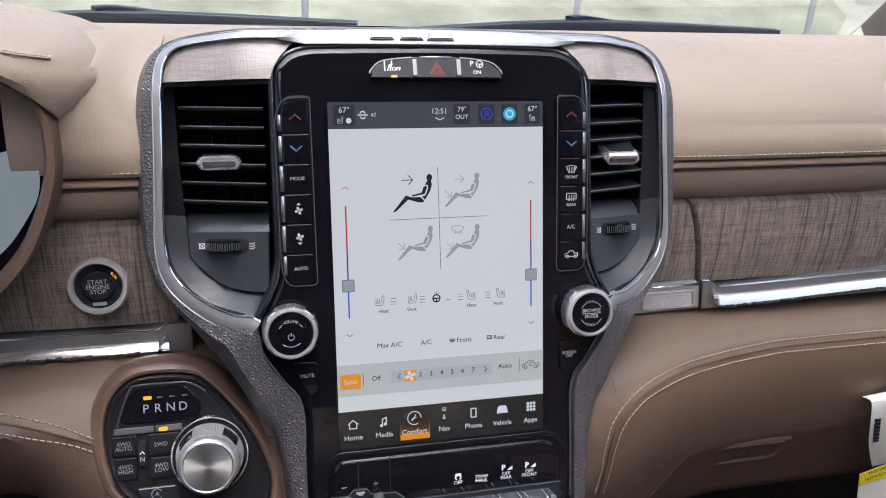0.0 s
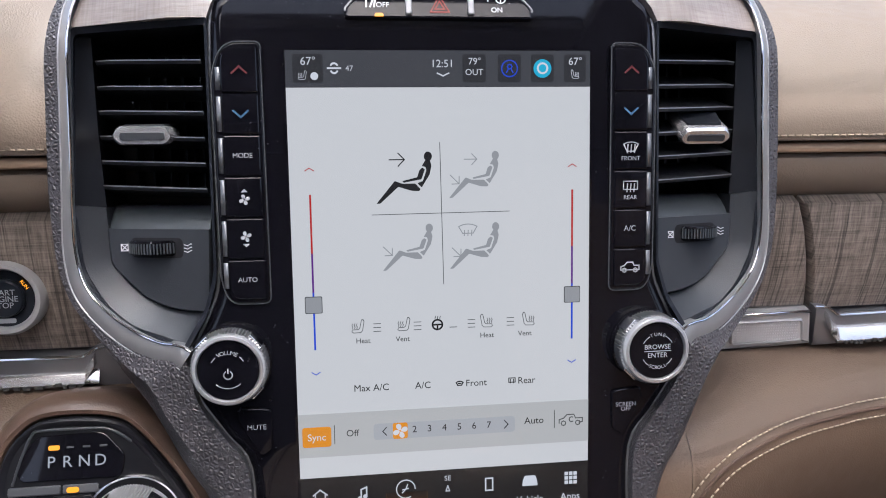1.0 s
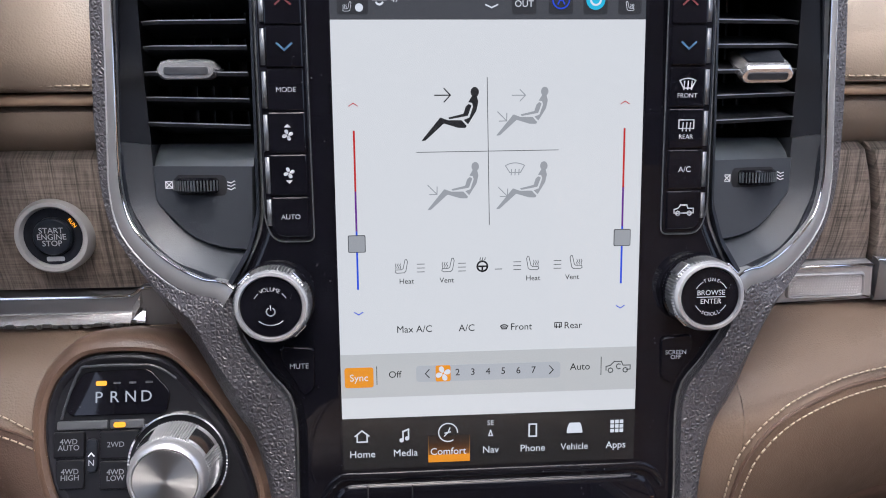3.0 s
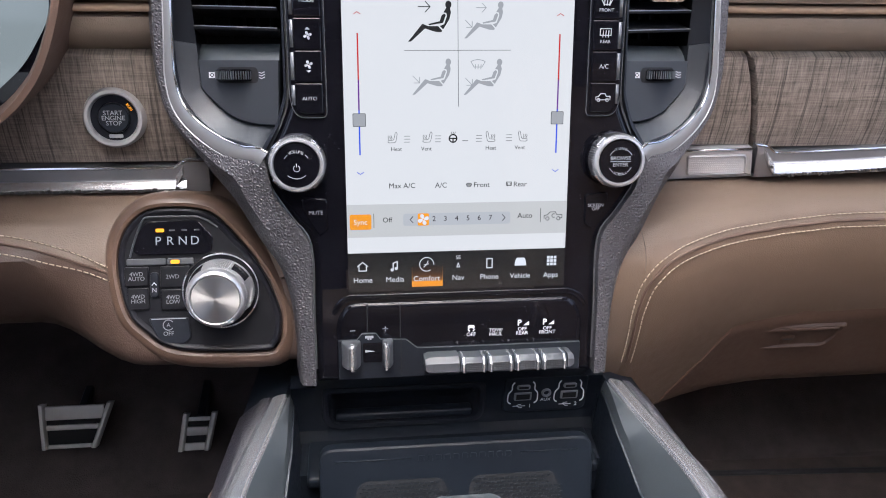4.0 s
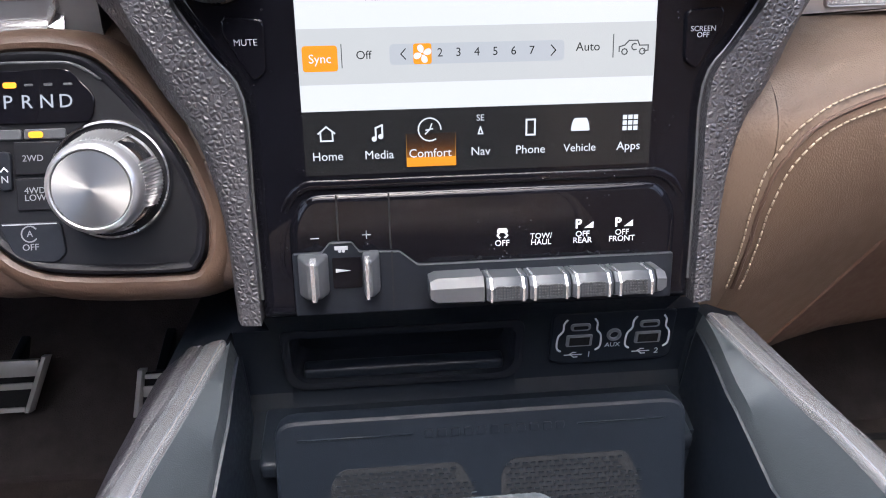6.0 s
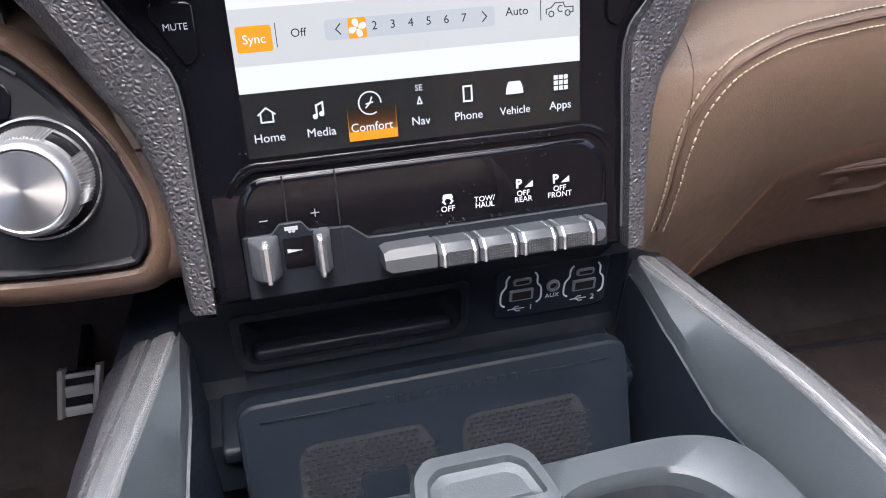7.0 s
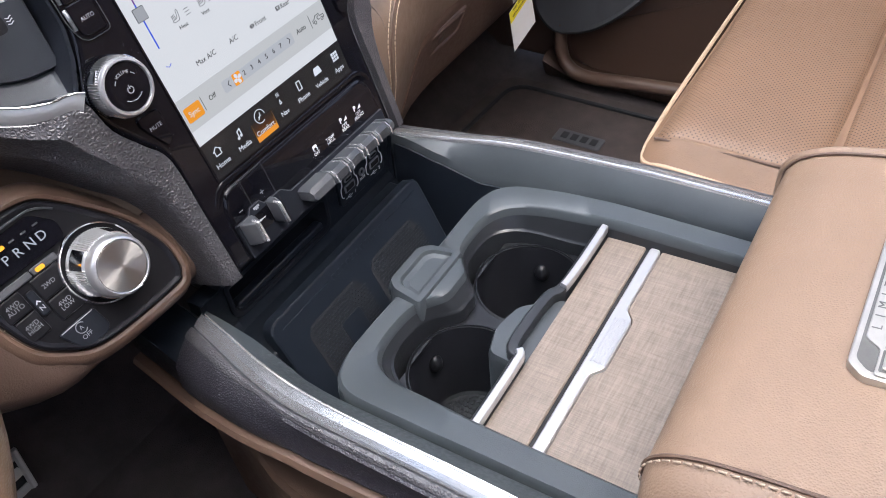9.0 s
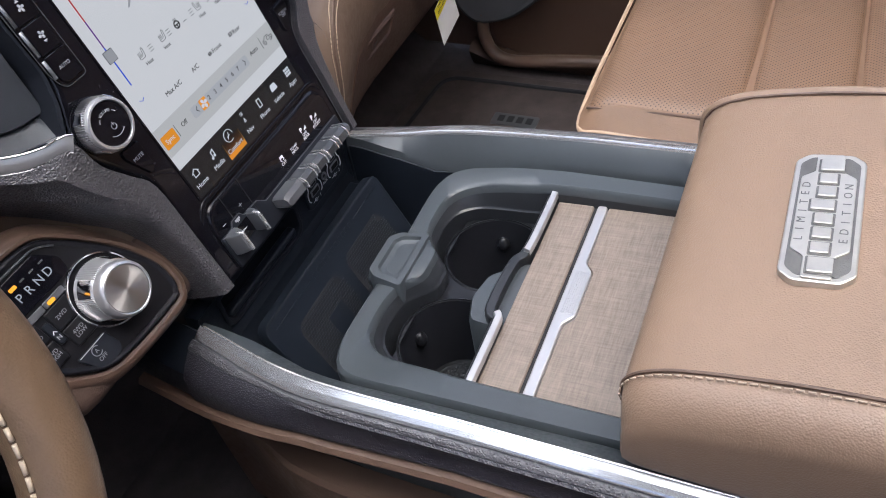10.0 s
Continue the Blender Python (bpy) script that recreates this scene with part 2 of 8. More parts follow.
M = dict(
    tan=surface("tan_leather", (0.275, 0.217, 0.163), 0.50, vary=0.07, vary_scale=5, bump=0.3, bump_scale=900, cells=True),
    arm=surface("armrest_leather", (0.245, 0.164, 0.110), 0.48, vary=0.09, vary_scale=5, bump=0.4, bump_scale=800, cells=True),
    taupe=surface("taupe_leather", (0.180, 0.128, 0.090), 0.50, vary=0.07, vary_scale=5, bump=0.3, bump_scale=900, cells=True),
    # insert and lower_brown: darker leathers whose tone also holds some shade
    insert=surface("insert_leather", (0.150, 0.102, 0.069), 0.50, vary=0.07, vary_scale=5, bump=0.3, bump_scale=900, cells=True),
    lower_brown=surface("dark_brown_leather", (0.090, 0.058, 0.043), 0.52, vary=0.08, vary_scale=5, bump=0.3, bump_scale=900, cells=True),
    brown=surface("brown_leather", (0.118, 0.074, 0.053), 0.55, vary=0.08, vary_scale=5, bump=0.3, bump_scale=900, cells=True),
    wheel=surface("wheel_leather", (0.135, 0.088, 0.052), 0.40, vary=0.07, vary_scale=5, bump=0.25, bump_scale=900, cells=True),
    seat=surface("seat_leather", (0.205, 0.122, 0.072), 0.5, vary=0.08, vary_scale=5, bump=0.3, bump_scale=800, cells=True),
    perf=perforated("perforated_leather", (0.205, 0.122, 0.072)),
    thread=surface("thread", (0.54, 0.44, 0.32), 0.7, vary=0.15, vary_scale=60),
    piping=surface("piping", (0.46, 0.33, 0.22), 0.5, vary=0.08, vary_scale=20),
    pebble=pebbled("pebbled_leather", (0.060, 0.057, 0.061), 0.37, 400, 0.00068),
    flank=pebbled("shaded_grained_leather", (0.026, 0.0245, 0.031), 0.36, 480, 0.00045),
    piano=dusty("gloss_black", (0.0045, 0.0045, 0.0065), 0.03, 0.36),
    flank_silver=surface("polished_flank", (0.20, 0.205, 0.215), 0.31, metal=0.6, vary=0.02, vary_scale=10, rvar=0.01),
    satin=surface("satin_black", (0.0145, 0.0165, 0.0215), 0.36, vary=0.15, vary_scale=20, bump=0.1, bump_scale=1500, spec=0.18),
    grey=surface("slate_plastic", (0.049, 0.057, 0.0625), 0.36, vary=0.1, vary_scale=14, bump=0.25, bump_scale=1400),
    black=surface("black_plastic", (0.0096, 0.0128, 0.0185), 0.36, vary=0.15, vary_scale=14, bump=0.2, bump_scale=1400, spec=0.36),
    rubber=surface("rubber", (0.013, 0.0145, 0.017), 0.75, vary=0.2, vary_scale=25, bump=0.3, bump_scale=800),
    bright=surface("bright_chrome", (0.85, 0.85, 0.86), 0.1, metal=1.0, vary=0.02, vary_scale=8, rvar=0.01),
    alu=surface("brushed_aluminium", (0.56, 0.56, 0.57), 0.32, metal=1.0, vary=0.03, vary_scale=20, rvar=0.02),
    silver=surface("silver_plastic", (0.088, 0.091, 0.096), 0.40, metal=0.4, vary=0.03, vary_scale=20, rvar=0.02),
    smoke=surface("smoked_plastic", (0.056, 0.060, 0.067), 0.30, vary=0.03, vary_scale=12, spec=0.4, rvar=0.005),
    pewter=surface("pewter", (0.55, 0.53, 0.48), 0.38, metal=0.85, vary=0.12, vary_scale=60, bump=0.25, bump_scale=900),
    pewter_dark=surface("dark_pewter", (0.16, 0.155, 0.145), 0.5, metal=0.7, vary=0.2, vary_scale=90, bump=0.5, bump_scale=1200),
    knob=brushed_round("turned_aluminium"),
    wood_dash=wood("dash_veneer", (0.080, 0.068, 0.058), (0.345, 0.290, 0.243), "xz", 0.42, 0.54),
    wood_lid=wood("console_veneer", (0.142, 0.110, 0.086), (0.246, 0.198, 0.159), "yx", 0.5),
    wood_top=wood("crown_veneer", (0.21, 0.178, 0.162), (0.35, 0.305, 0.28), "yx", 0.32),
    vent=surface("vent_plastic", (0.032, 0.036, 0.042), 0.42, vary=0.1, vary_scale=14, bump=0.2, bump_scale=1400),
    panel=surface("panel_black", (0.0075, 0.0075, 0.009), 0.34, vary=0.12, vary_scale=20, bump=0.08, bump_scale=1500, spec=0.3),
    cup=surface("cup_plastic", (0.0075, 0.008, 0.010), 0.36, vary=0.12, vary_scale=20, spec=0.35),
    inner=surface("inner_plastic", (0.020, 0.022, 0.025), 0.34, vary=0.1, vary_scale=14, bump=0.15, bump_scale=1400, spec=0.45),
    toggle=surface("toggle_grey", (0.070, 0.073, 0.079), 0.38, vary=0.04, vary_scale=30, rvar=0.01),
    rail=surface("satin_rail", (0.40, 0.412, 0.435), 0.20, metal=0.75, vary=0.01, vary_scale=10, rvar=0.005),
    band=surface("silver_band", (0.30, 0.31, 0.325), 0.34, metal=0.5, vary=0.03, vary_scale=12, rvar=0.02),
    thread_arm=surface("tan_thread", (0.44, 0.34, 0.25), 0.7, vary=0.15, vary_scale=60),
    strip=surface("strip_grey", (0.30, 0.30, 0.31), 0.36, metal=0.7, vary=0.03, vary_scale=14, rvar=0.02),
    bright_satin=surface("polished_metal", (0.78, 0.78, 0.79), 0.20, metal=0.8, vary=0.02, vary_scale=10, rvar=0.02),
    mesh_silver=surface("mesh_silver", (0.72, 0.72, 0.73), 0.30, metal=0.35, vary=0.03, vary_scale=20, rvar=0.02),
    knob_ring=surface("knob_silver", (0.62, 0.62, 0.63), 0.32, metal=0.75, vary=0.02, vary_scale=12, rvar=0.02),
    pedal=surface("cast_aluminium", (0.74, 0.73, 0.70), 0.38, metal=0.35, vary=0.08, vary_scale=60, bump=0.1, bump_scale=900),
    rim_black=surface("rim_black", (0.011, 0.011, 0.014), 0.40, vary=0.05, vary_scale=20, spec=0.22),
    print_dim=surface("dim_print", (0.24, 0.25, 0.265), 0.5, vary=0.04, vary_scale=50),
    port=surface("port_metal", (0.27, 0.275, 0.285), 0.35, metal=0.4, vary=0.03, vary_scale=30, rvar=0.02),
    edge=surface("satin_edging", (0.40, 0.405, 0.41), 0.30, metal=0.6, vary=0.03, vary_scale=12, rvar=0.02),
    lit_pebble=pebbled("lit_pebbled_strip", (0.070, 0.067, 0.072), 0.42, 430, 0.00050),
    door_grey=surface("door_grey", (0.095, 0.096, 0.10), 0.42, vary=0.06, vary_scale=10, bump=0.15, bump_scale=1200),
    trim=surface("satin_trim", (0.46, 0.46, 0.465), 0.30, metal=0.55, vary=0.03, vary_scale=12, rvar=0.02),
    slat=surface("slat_plastic", (0.017, 0.018, 0.021), 0.42, vary=0.1, vary_scale=14, bump=0.2, bump_scale=1400),
    paint=surface("silver_paint", (0.50, 0.50, 0.50), 0.34, metal=0.45, vary=0.03, vary_scale=20, rvar=0.02),
    glove=surface("brown_plastic", (0.098, 0.058, 0.039), 0.5, vary=0.06, vary_scale=8, bump=0.2, bump_scale=1200),
    saddle=surface("saddle_leather", (0.122, 0.077, 0.054), 0.42, vary=0.07, vary_scale=5, bump=0.2, bump_scale=900, cells=True),
    carpet=surface("carpet", (0.074, 0.061, 0.058), 0.95, vary=0.35, vary_scale=30, bump=1.0, bump_scale=700),
    mat=surface("floor_mat", (0.060, 0.045, 0.040), 0.85, vary=0.3, vary_scale=40, bump=0.8, bump_scale=500),
    liner=surface("headliner", (0.13, 0.115, 0.105), 0.95, vary=0.06, vary_scale=10, bump=0.3, bump_scale=900),
    print=surface("white_print", (0.75, 0.76, 0.78), 0.5, vary=0.04, vary_scale=50),
    print_grey=surface("grey_print", (0.40, 0.41, 0.43), 0.5, vary=0.04, vary_scale=50),
    paper=surface("paper", (0.78, 0.78, 0.74), 0.7, vary=0.04, vary_scale=30),
    yellow=surface("yellow_paper", (0.85, 0.72, 0.02), 0.6, vary=0.04, vary_scale=30),
    ink=surface("ink", (0.02, 0.02, 0.02), 0.6, vary=0.05, vary_scale=30),
    # near-black stands in for the shade inside vents, slots and gaps
    hollow=surface("recess_shade", (0.004, 0.004, 0.005), 0.7, vary=0.2, vary_scale=20),
    red=surface("red_print", (0.13, 0.018, 0.022), 0.5, vary=0.04, vary_scale=50),
    blue=surface("blue_print", (0.05, 0.13, 0.24), 0.5, vary=0.04, vary_scale=50),
    glass=glass("windscreen_glass"),
    grass=surface("grass", (0.215, 0.225, 0.160), 0.9, vary=0.45, vary_scale=0.8, bump=0.4, bump_scale=8),
    gravel=surface("gravel", (0.36, 0.34, 0.30), 0.95, vary=0.2, vary_scale=0.7, bump=0.6, bump_scale=30),
    leaf=surface("leaves", (0.22, 0.235, 0.16), 0.8, vary=0.25, vary_scale=3),
    galv=surface("galvanised_steel", (0.45, 0.46, 0.47), 0.45, metal=0.8, vary=0.1, vary_scale=5),
)
K = 2.0 ** -EXPOSURE      # the display's own light, set against the exposure
E_WHITE = lit("display_white", (0.99, 0.97, 0.95), 0.67 * K)
E_BAND = lit("display_band", (0.96, 0.94, 0.90), 0.52 * K)
E_TRACK = lit("display_track", (0.93, 0.93, 0.95), 0.46 * K)
E_BAR = lit("display_bar", (0.72, 0.74, 0.84), 0.075 * K)
E_TILE = lit("display_tile", (0.72, 0.74, 0.84), 0.035 * K)
E_NAV = lit("display_nav", (0.6, 0.6, 0.7), 0.008 * K)
E_ICON = lit("display_icon", (0.95, 0.96, 1.0), 0.72 * K)
E_INK = lit("display_ink", (0.5, 0.5, 0.55), 0.028 * K)
E_MID = lit("display_mid", (0.5, 0.5, 0.52), 0.13 * K)
E_PALE = lit("display_pale", (0.62, 0.62, 0.63), 0.52 * K)
E_ORANGE = lit("display_orange", (1.0, 0.35, 0.01), 0.78 * K)
E_RED = lit("display_red", (0.8, 0.03, 0.03), 0.6 * K)
E_BLUE = lit("display_blue", (0.03, 0.10, 0.85), 0.7 * K)
E_CYAN = lit("display_cyan", (0.04, 0.55, 0.8), 0.8 * K)
E_VIOLET = lit("display_violet", (0.25, 0.04, 0.45), 0.5 * K)
E_AMBER = lit("amber_lamp", (1.0, 0.38, 0.02), 1.6 * K)
E_DIALS = lit("cluster_glow", (0.55, 0.62, 0.62), 0.40 * K)
E_LEGEND = lit("backlit_legend", (0.9, 0.93, 1.0), 0.45 * K)

# ---- shaping helpers ----


def part(name, bm, material, parent=None, label="", smooth=True, m=None, crease=38):
    me = bpy.data.meshes.new(name)
    bm.normal_update()
    bm.to_mesh(me)
    bm.free()
    me.materials.append(material)
    if smooth:
        me.shade_smooth()
        me.set_sharp_from_angle(angle=radians(crease))
        for f in me.polygons:
            if f.loop_total > 4:
                f.use_smooth = False
    ob = new(name, me)
    if parent is not None:
        ob.parent = parent
    if m is not None:
        ob.matrix_basis = m
    if label:
        tagged(ob, label)
    return ob


def thing(name, m=None, label="", category="", group="", kind=""):
    ob = new(name)
    ob.empty_display_size = 0.02
    if m is not None:
        ob.matrix_basis = m
    return tagged(ob, label, category, group, kind)


def rounded(pts, r, n=4):
    """A polygon with its corners rounded; r: one radius or one a corner."""
    out = []
    k = len(pts)
    for i in range(k):
        a, b, c = Vector(pts[i - 1][:2]), Vector(pts[i][:2]), Vector(pts[(i + 1) % k][:2])
        rad = r[i] if isinstance(r, (list, tuple)) else r
        u, v = (a - b), (c - b)
        d = min(rad, u.length * 0.48, v.length * 0.48)
        if d < 1e-6:
            out.append(tuple(b))
            continue
        p, q = b + u.normalized() * d, b + v.normalized() * d
        for j in range(n + 1):
            s = j / n
            w = p * (1 - s) ** 2 + b * 2 * s * (1 - s) + q * s * s
            out.append((w.x, w.y))
    return out


def rect(x0, y0, x1, y1, r=0.0, n=3):
    return rounded([(x0, y0), (x1, y0), (x1, y1), (x0, y1)], r, n) if r else [(x0, y0), (x1, y0), (x1, y1), (x0, y1)]


def area2(pts):
    return sum(pts[i - 1][0] * pts[i][1] - pts[i][0] * pts[i - 1][1] for i in range(len(pts)))


def prism(pts, z0, z1, bev=0.0, bm=None, seg=2):
    """A polygon raised from z0 to z1, its upper rim bevelled inwards."""
    bm = bm or bmesh.new()
    if area2(pts) < 0:
        pts = pts[::-1]
    n = len(pts)
    rings = [(0.0, z0)]
    if bev:
        for k in range(seg + 1):
            a = k / seg * math.pi / 2
            rings.append((bev * (1 - math.cos(a)), z1 - bev + bev * math.sin(a)))
    else:
        rings.append((0.0, z1))
    cols = []
    normals = []
    for i in range(n):
        a, b, c = Vector(pts[i - 1]), Vector(pts[i]), Vector(pts[(i + 1) % n])
        t = ((b - a).normalized() + (c - b).normalized())
        t = t.normalized() if t.length > 1e-6 else (c - b).normalized()
        normals.append(Vector((-t.y, t.x)))
    for off, z in rings:
        cols.append([bm.verts.new((pts[i][0] + normals[i].x * off, pts[i][1] + normals[i].y * off, z)) for i in range(n)])
    for a, b in zip(cols, cols[1:]):
        for i in range(n):
            bm.faces.new((a[i - 1], a[i], b[i], b[i - 1]))
    bm.faces.new(cols[-1])
    bm.faces.new(cols[0][::-1])
    return bm


def block(x0, y0, z0, x1, y1, z1, bev=0.0, bm=None):
    """A box with bevelled edges all round."""
    bm = bm or bmesh.new()
    made = bmesh.ops.create_cube(bm, size=1.0, matrix=Matrix.Translation(((x0 + x1) / 2, (y0 + y1) / 2, (z0 + z1) / 2)) @ Matrix.Diagonal((x1 - x0, y1 - y0, z1 - z0, 1)))
    if bev:
        es = list({e for v in made["verts"] for e in v.link_edges})
        bmesh.ops.bevel(bm, geom=es, offset=bev, segments=3, profile=0.5, affect="EDGES")
    return bm


def loft(rings, closed=True, caps=True, bm=None):
    """Quads between rings of equally many points."""
    bm = bm or bmesh.new()
    vs = [[bm.verts.new(p) for p in r] for r in rings]
    n = len(rings[0])
    for a, b in zip(vs, vs[1:]):
        for i in range(0 if closed else 1, n):
            bm.faces.new((a[i - 1], a[i], b[i], b[i - 1]))
    if caps and closed:
        bm.faces.new(vs[0][::-1])
        bm.faces.new(vs[-1])
    bmesh.ops.recalc_face_normals(bm, faces=bm.faces)
    return bm


def lathe(profile, n=48, bm=None, centre=(0, 0)):
    """Turned about z from (radius, z) pairs, closed at both ends."""
    bm = bm or bmesh.new()
    vs = []
    for r, z in profile:
        if r < 1e-6:
            vs.append([bm.verts.new((centre[0], centre[1], z))])
        else:
            vs.append([bm.verts.new((centre[0] + r * math.cos(2 * math.pi * i / n), centre[1] + r * math.sin(2 * math.pi * i / n), z)) for i in range(n)])
    for a, b in zip(vs, vs[1:]):
        for i in range(n):
            if len(a) == 1 and len(b) == 1:
                continue
            if len(a) == 1:
                bm.faces.new((a[0], b[i], b[i - 1]))
            elif len(b) == 1:
                bm.faces.new((a[i - 1], a[i], b[0]))
            else:
                bm.faces.new((a[i - 1], a[i], b[i], b[i - 1]))
    for ring in (vs[0], vs[-1]):
        if len(ring) > 1:
            bm.faces.new(ring)
    bmesh.ops.recalc_face_normals(bm, faces=bm.faces)
    return bm


def smooth_path(pts, n=4, closed=False):
    """Catmull-Rom through the points."""
    P = [Vector(p) for p in pts]
    k = len(P)
    out = []
    for i in range(k if closed else k - 1):
        p0 = P[i - 1] if (closed or i > 0) else P[0]
        p1, p2 = P[i], P[(i + 1) % k]
        p3 = P[(i + 2) % k] if (closed or i + 2 < k) else P[-1]
        for j in range(n):
            s = j / n
            out.append(0.5 * ((2 * p1) + (p2 - p0) * s + (2 * p0 - 5 * p1 + 4 * p2 - p3) * s * s + (3 * p1 - p0 - 3 * p2 + p3) * s ** 3))
    if not closed:
        out.append(P[-1])
    return out


def sweep(path, section, up=(0, 0, 1), closed=False, bm=None, scale=None):
    """A 2D section carried along a path; its y leans towards up."""
    up = Vector(up)
    P = [Vector(p) for p in path]
    rings = []
    for i, p in enumerate(P):
        a = P[i - 1] if (i or closed) else P[0]
        b = P[(i + 1) % len(P)] if (i + 1 < len(P) or closed) else P[-1]
        t = (b - a).normalized()
        s = t.cross(up).normalized()
        u = s.cross(t)
        k = scale(i / (len(P) - 1)) if scale else 1.0
        rings.append([p + s * x * k + u * y * k for x, y in section])
    if closed:
        rings.append(rings[0])
        bm = loft(rings, True, False, bm)
        bmesh.ops.remove_doubles(bm, verts=bm.verts, dist=1e-6)
        return bm
    return loft(rings, True, True, bm)


def circle(r, n=10, squash=1.0):
    return [(r * math.cos(2 * math.pi * i / n), r * squash * math.sin(2 * math.pi * i / n)) for i in range(n)]


def stitches(path, pitch=0.0050, length=0.0036, r=0.0005):
    """A row of short thread stitches along a path."""
    bm = bmesh.new()
    P = [Vector(p) for p in path]
    lens = [0.0]
    for a, b in zip(P, P[1:]):
        lens.append(lens[-1] + (b - a).length)

    def at(s):
        for i in range(len(P) - 1):
            if s <= lens[i + 1]:
                f = (s - lens[i]) / max(lens[i + 1] - lens[i], 1e-9)
                return P[i].lerp(P[i + 1], f)
        return P[-1]
    s = 0.0
    while s + length < lens[-1]:
        a, b = at(s), at(s + length)
        d = b - a
        q = d.to_track_quat("Z", "Y").to_matrix().to_4x4()
        bmesh.ops.create_cone(bm, cap_ends=True, segments=6, radius1=r, radius2=r, depth=length, matrix=Matrix.Translation((a + b) / 2) @ q)
        s += pitch
    return bm


def words(text, size, material, parent, x, y, z, name="lettering", align="CENTER", spin=0.0, bold=0.0, stretch=1.0):
    """Raised lettering in the parent's plane, centred on (x, y)."""
    cu = bpy.data.curves.new(name, "FONT")
    cu.body, cu.size, cu.align_x, cu.align_y = text, size, align, "CENTER"
    cu.extrude, cu.offset, cu.resolution_u = 0.00008, bold, 3
    cu.space_line = 0.8
    tmp = bpy.data.objects.new(name, cu)
    scene.collection.objects.link(tmp)
    me = bpy.data.meshes.new_from_object(tmp.evaluated_get(bpy.context.evaluated_depsgraph_get()))
    bpy.data.objects.remove(tmp)
    bpy.data.curves.remove(cu)
    me.materials.clear()
    me.materials.append(material)
    ob = new(name, me)
    ob.parent = parent
    ob.matrix_basis = pose(x, y, z, 0, 0, spin) @ Matrix.Diagonal((stretch, 1, 1, 1))
    return ob


def flat(name, pts, z, material, parent, h=0.0002, label=""):
    return part(name, prism(pts, z, z + h), material, parent, label, smooth=False)


def stroke(name, lines, width, z, material, parent, h=0.0002):
    """Thin drawn lines, as one symbol."""
    bm = bmesh.new()
    for line in lines:
        for (x0, y0), (x1, y1) in zip(line, line[1:]):
            d = Vector((x1 - x0, y1 - y0))
            if d.length < 1e-7:
                continue
            n = Vector((-d.y, d.x)).normalized() * width / 2
            e = d.normalized() * width / 2
            prism([(x0 - e.x - n.x, y0 - e.y - n.y), (x1 + e.x - n.x, y1 + e.y - n.y), (x1 + e.x + n.x, y1 + e.y + n.y), (x0 - e.x + n.x, y0 - e.y + n.y)], z, z + h, bm=bm)
    return part(name, bm, material, parent, smooth=False)


def arc(cx, cy, r, a0, a1, n=10, squash=1.0):
    return [(cx + r * math.cos(radians(a0 + (a1 - a0) * i / n)), cy + squash * r * math.sin(radians(a0 + (a1 - a0) * i / n))) for i in range(n + 1)]


def disc(cx, cy, r, n=24):
    return [(cx + r * math.cos(2 * math.pi * i / n), cy + r * math.sin(2 * math.pi * i / n)) for i in range(n)]


# the sloping face of the centre stack: local x across, y up the slope, z out of it
FACE = Matrix.Translation((0, 0.55, 0.82)) @ Matrix(((1, 0, 0, 0), (0, math.sin(radians(16)), -math.cos(radians(16)), 0), (0, math.cos(radians(16)), math.sin(radians(16)), 0), (0, 0, 0, 1)))
# the gear selector's face
GEAR = Matrix.Translation((-0.205, 0.574, 0.795)) @ Matrix(((1, 0, 0, 0), (0, math.sin(radians(30)), -math.cos(radians(30)), 0), (0, math.cos(radians(30)), math.sin(radians(30)), 0), (0, 0, 0, 1)))

# ---- the cab and what lies outside ----


def lerp_table(table, s):
    for (a, p), (b, q) in zip(table, table[1:]):
        if s <= b:
            f = max(0.0, (s - a) / (b - a))
            return p + (q - p) * f
    return table[-1][1]


FLOOR_Z = 0.35


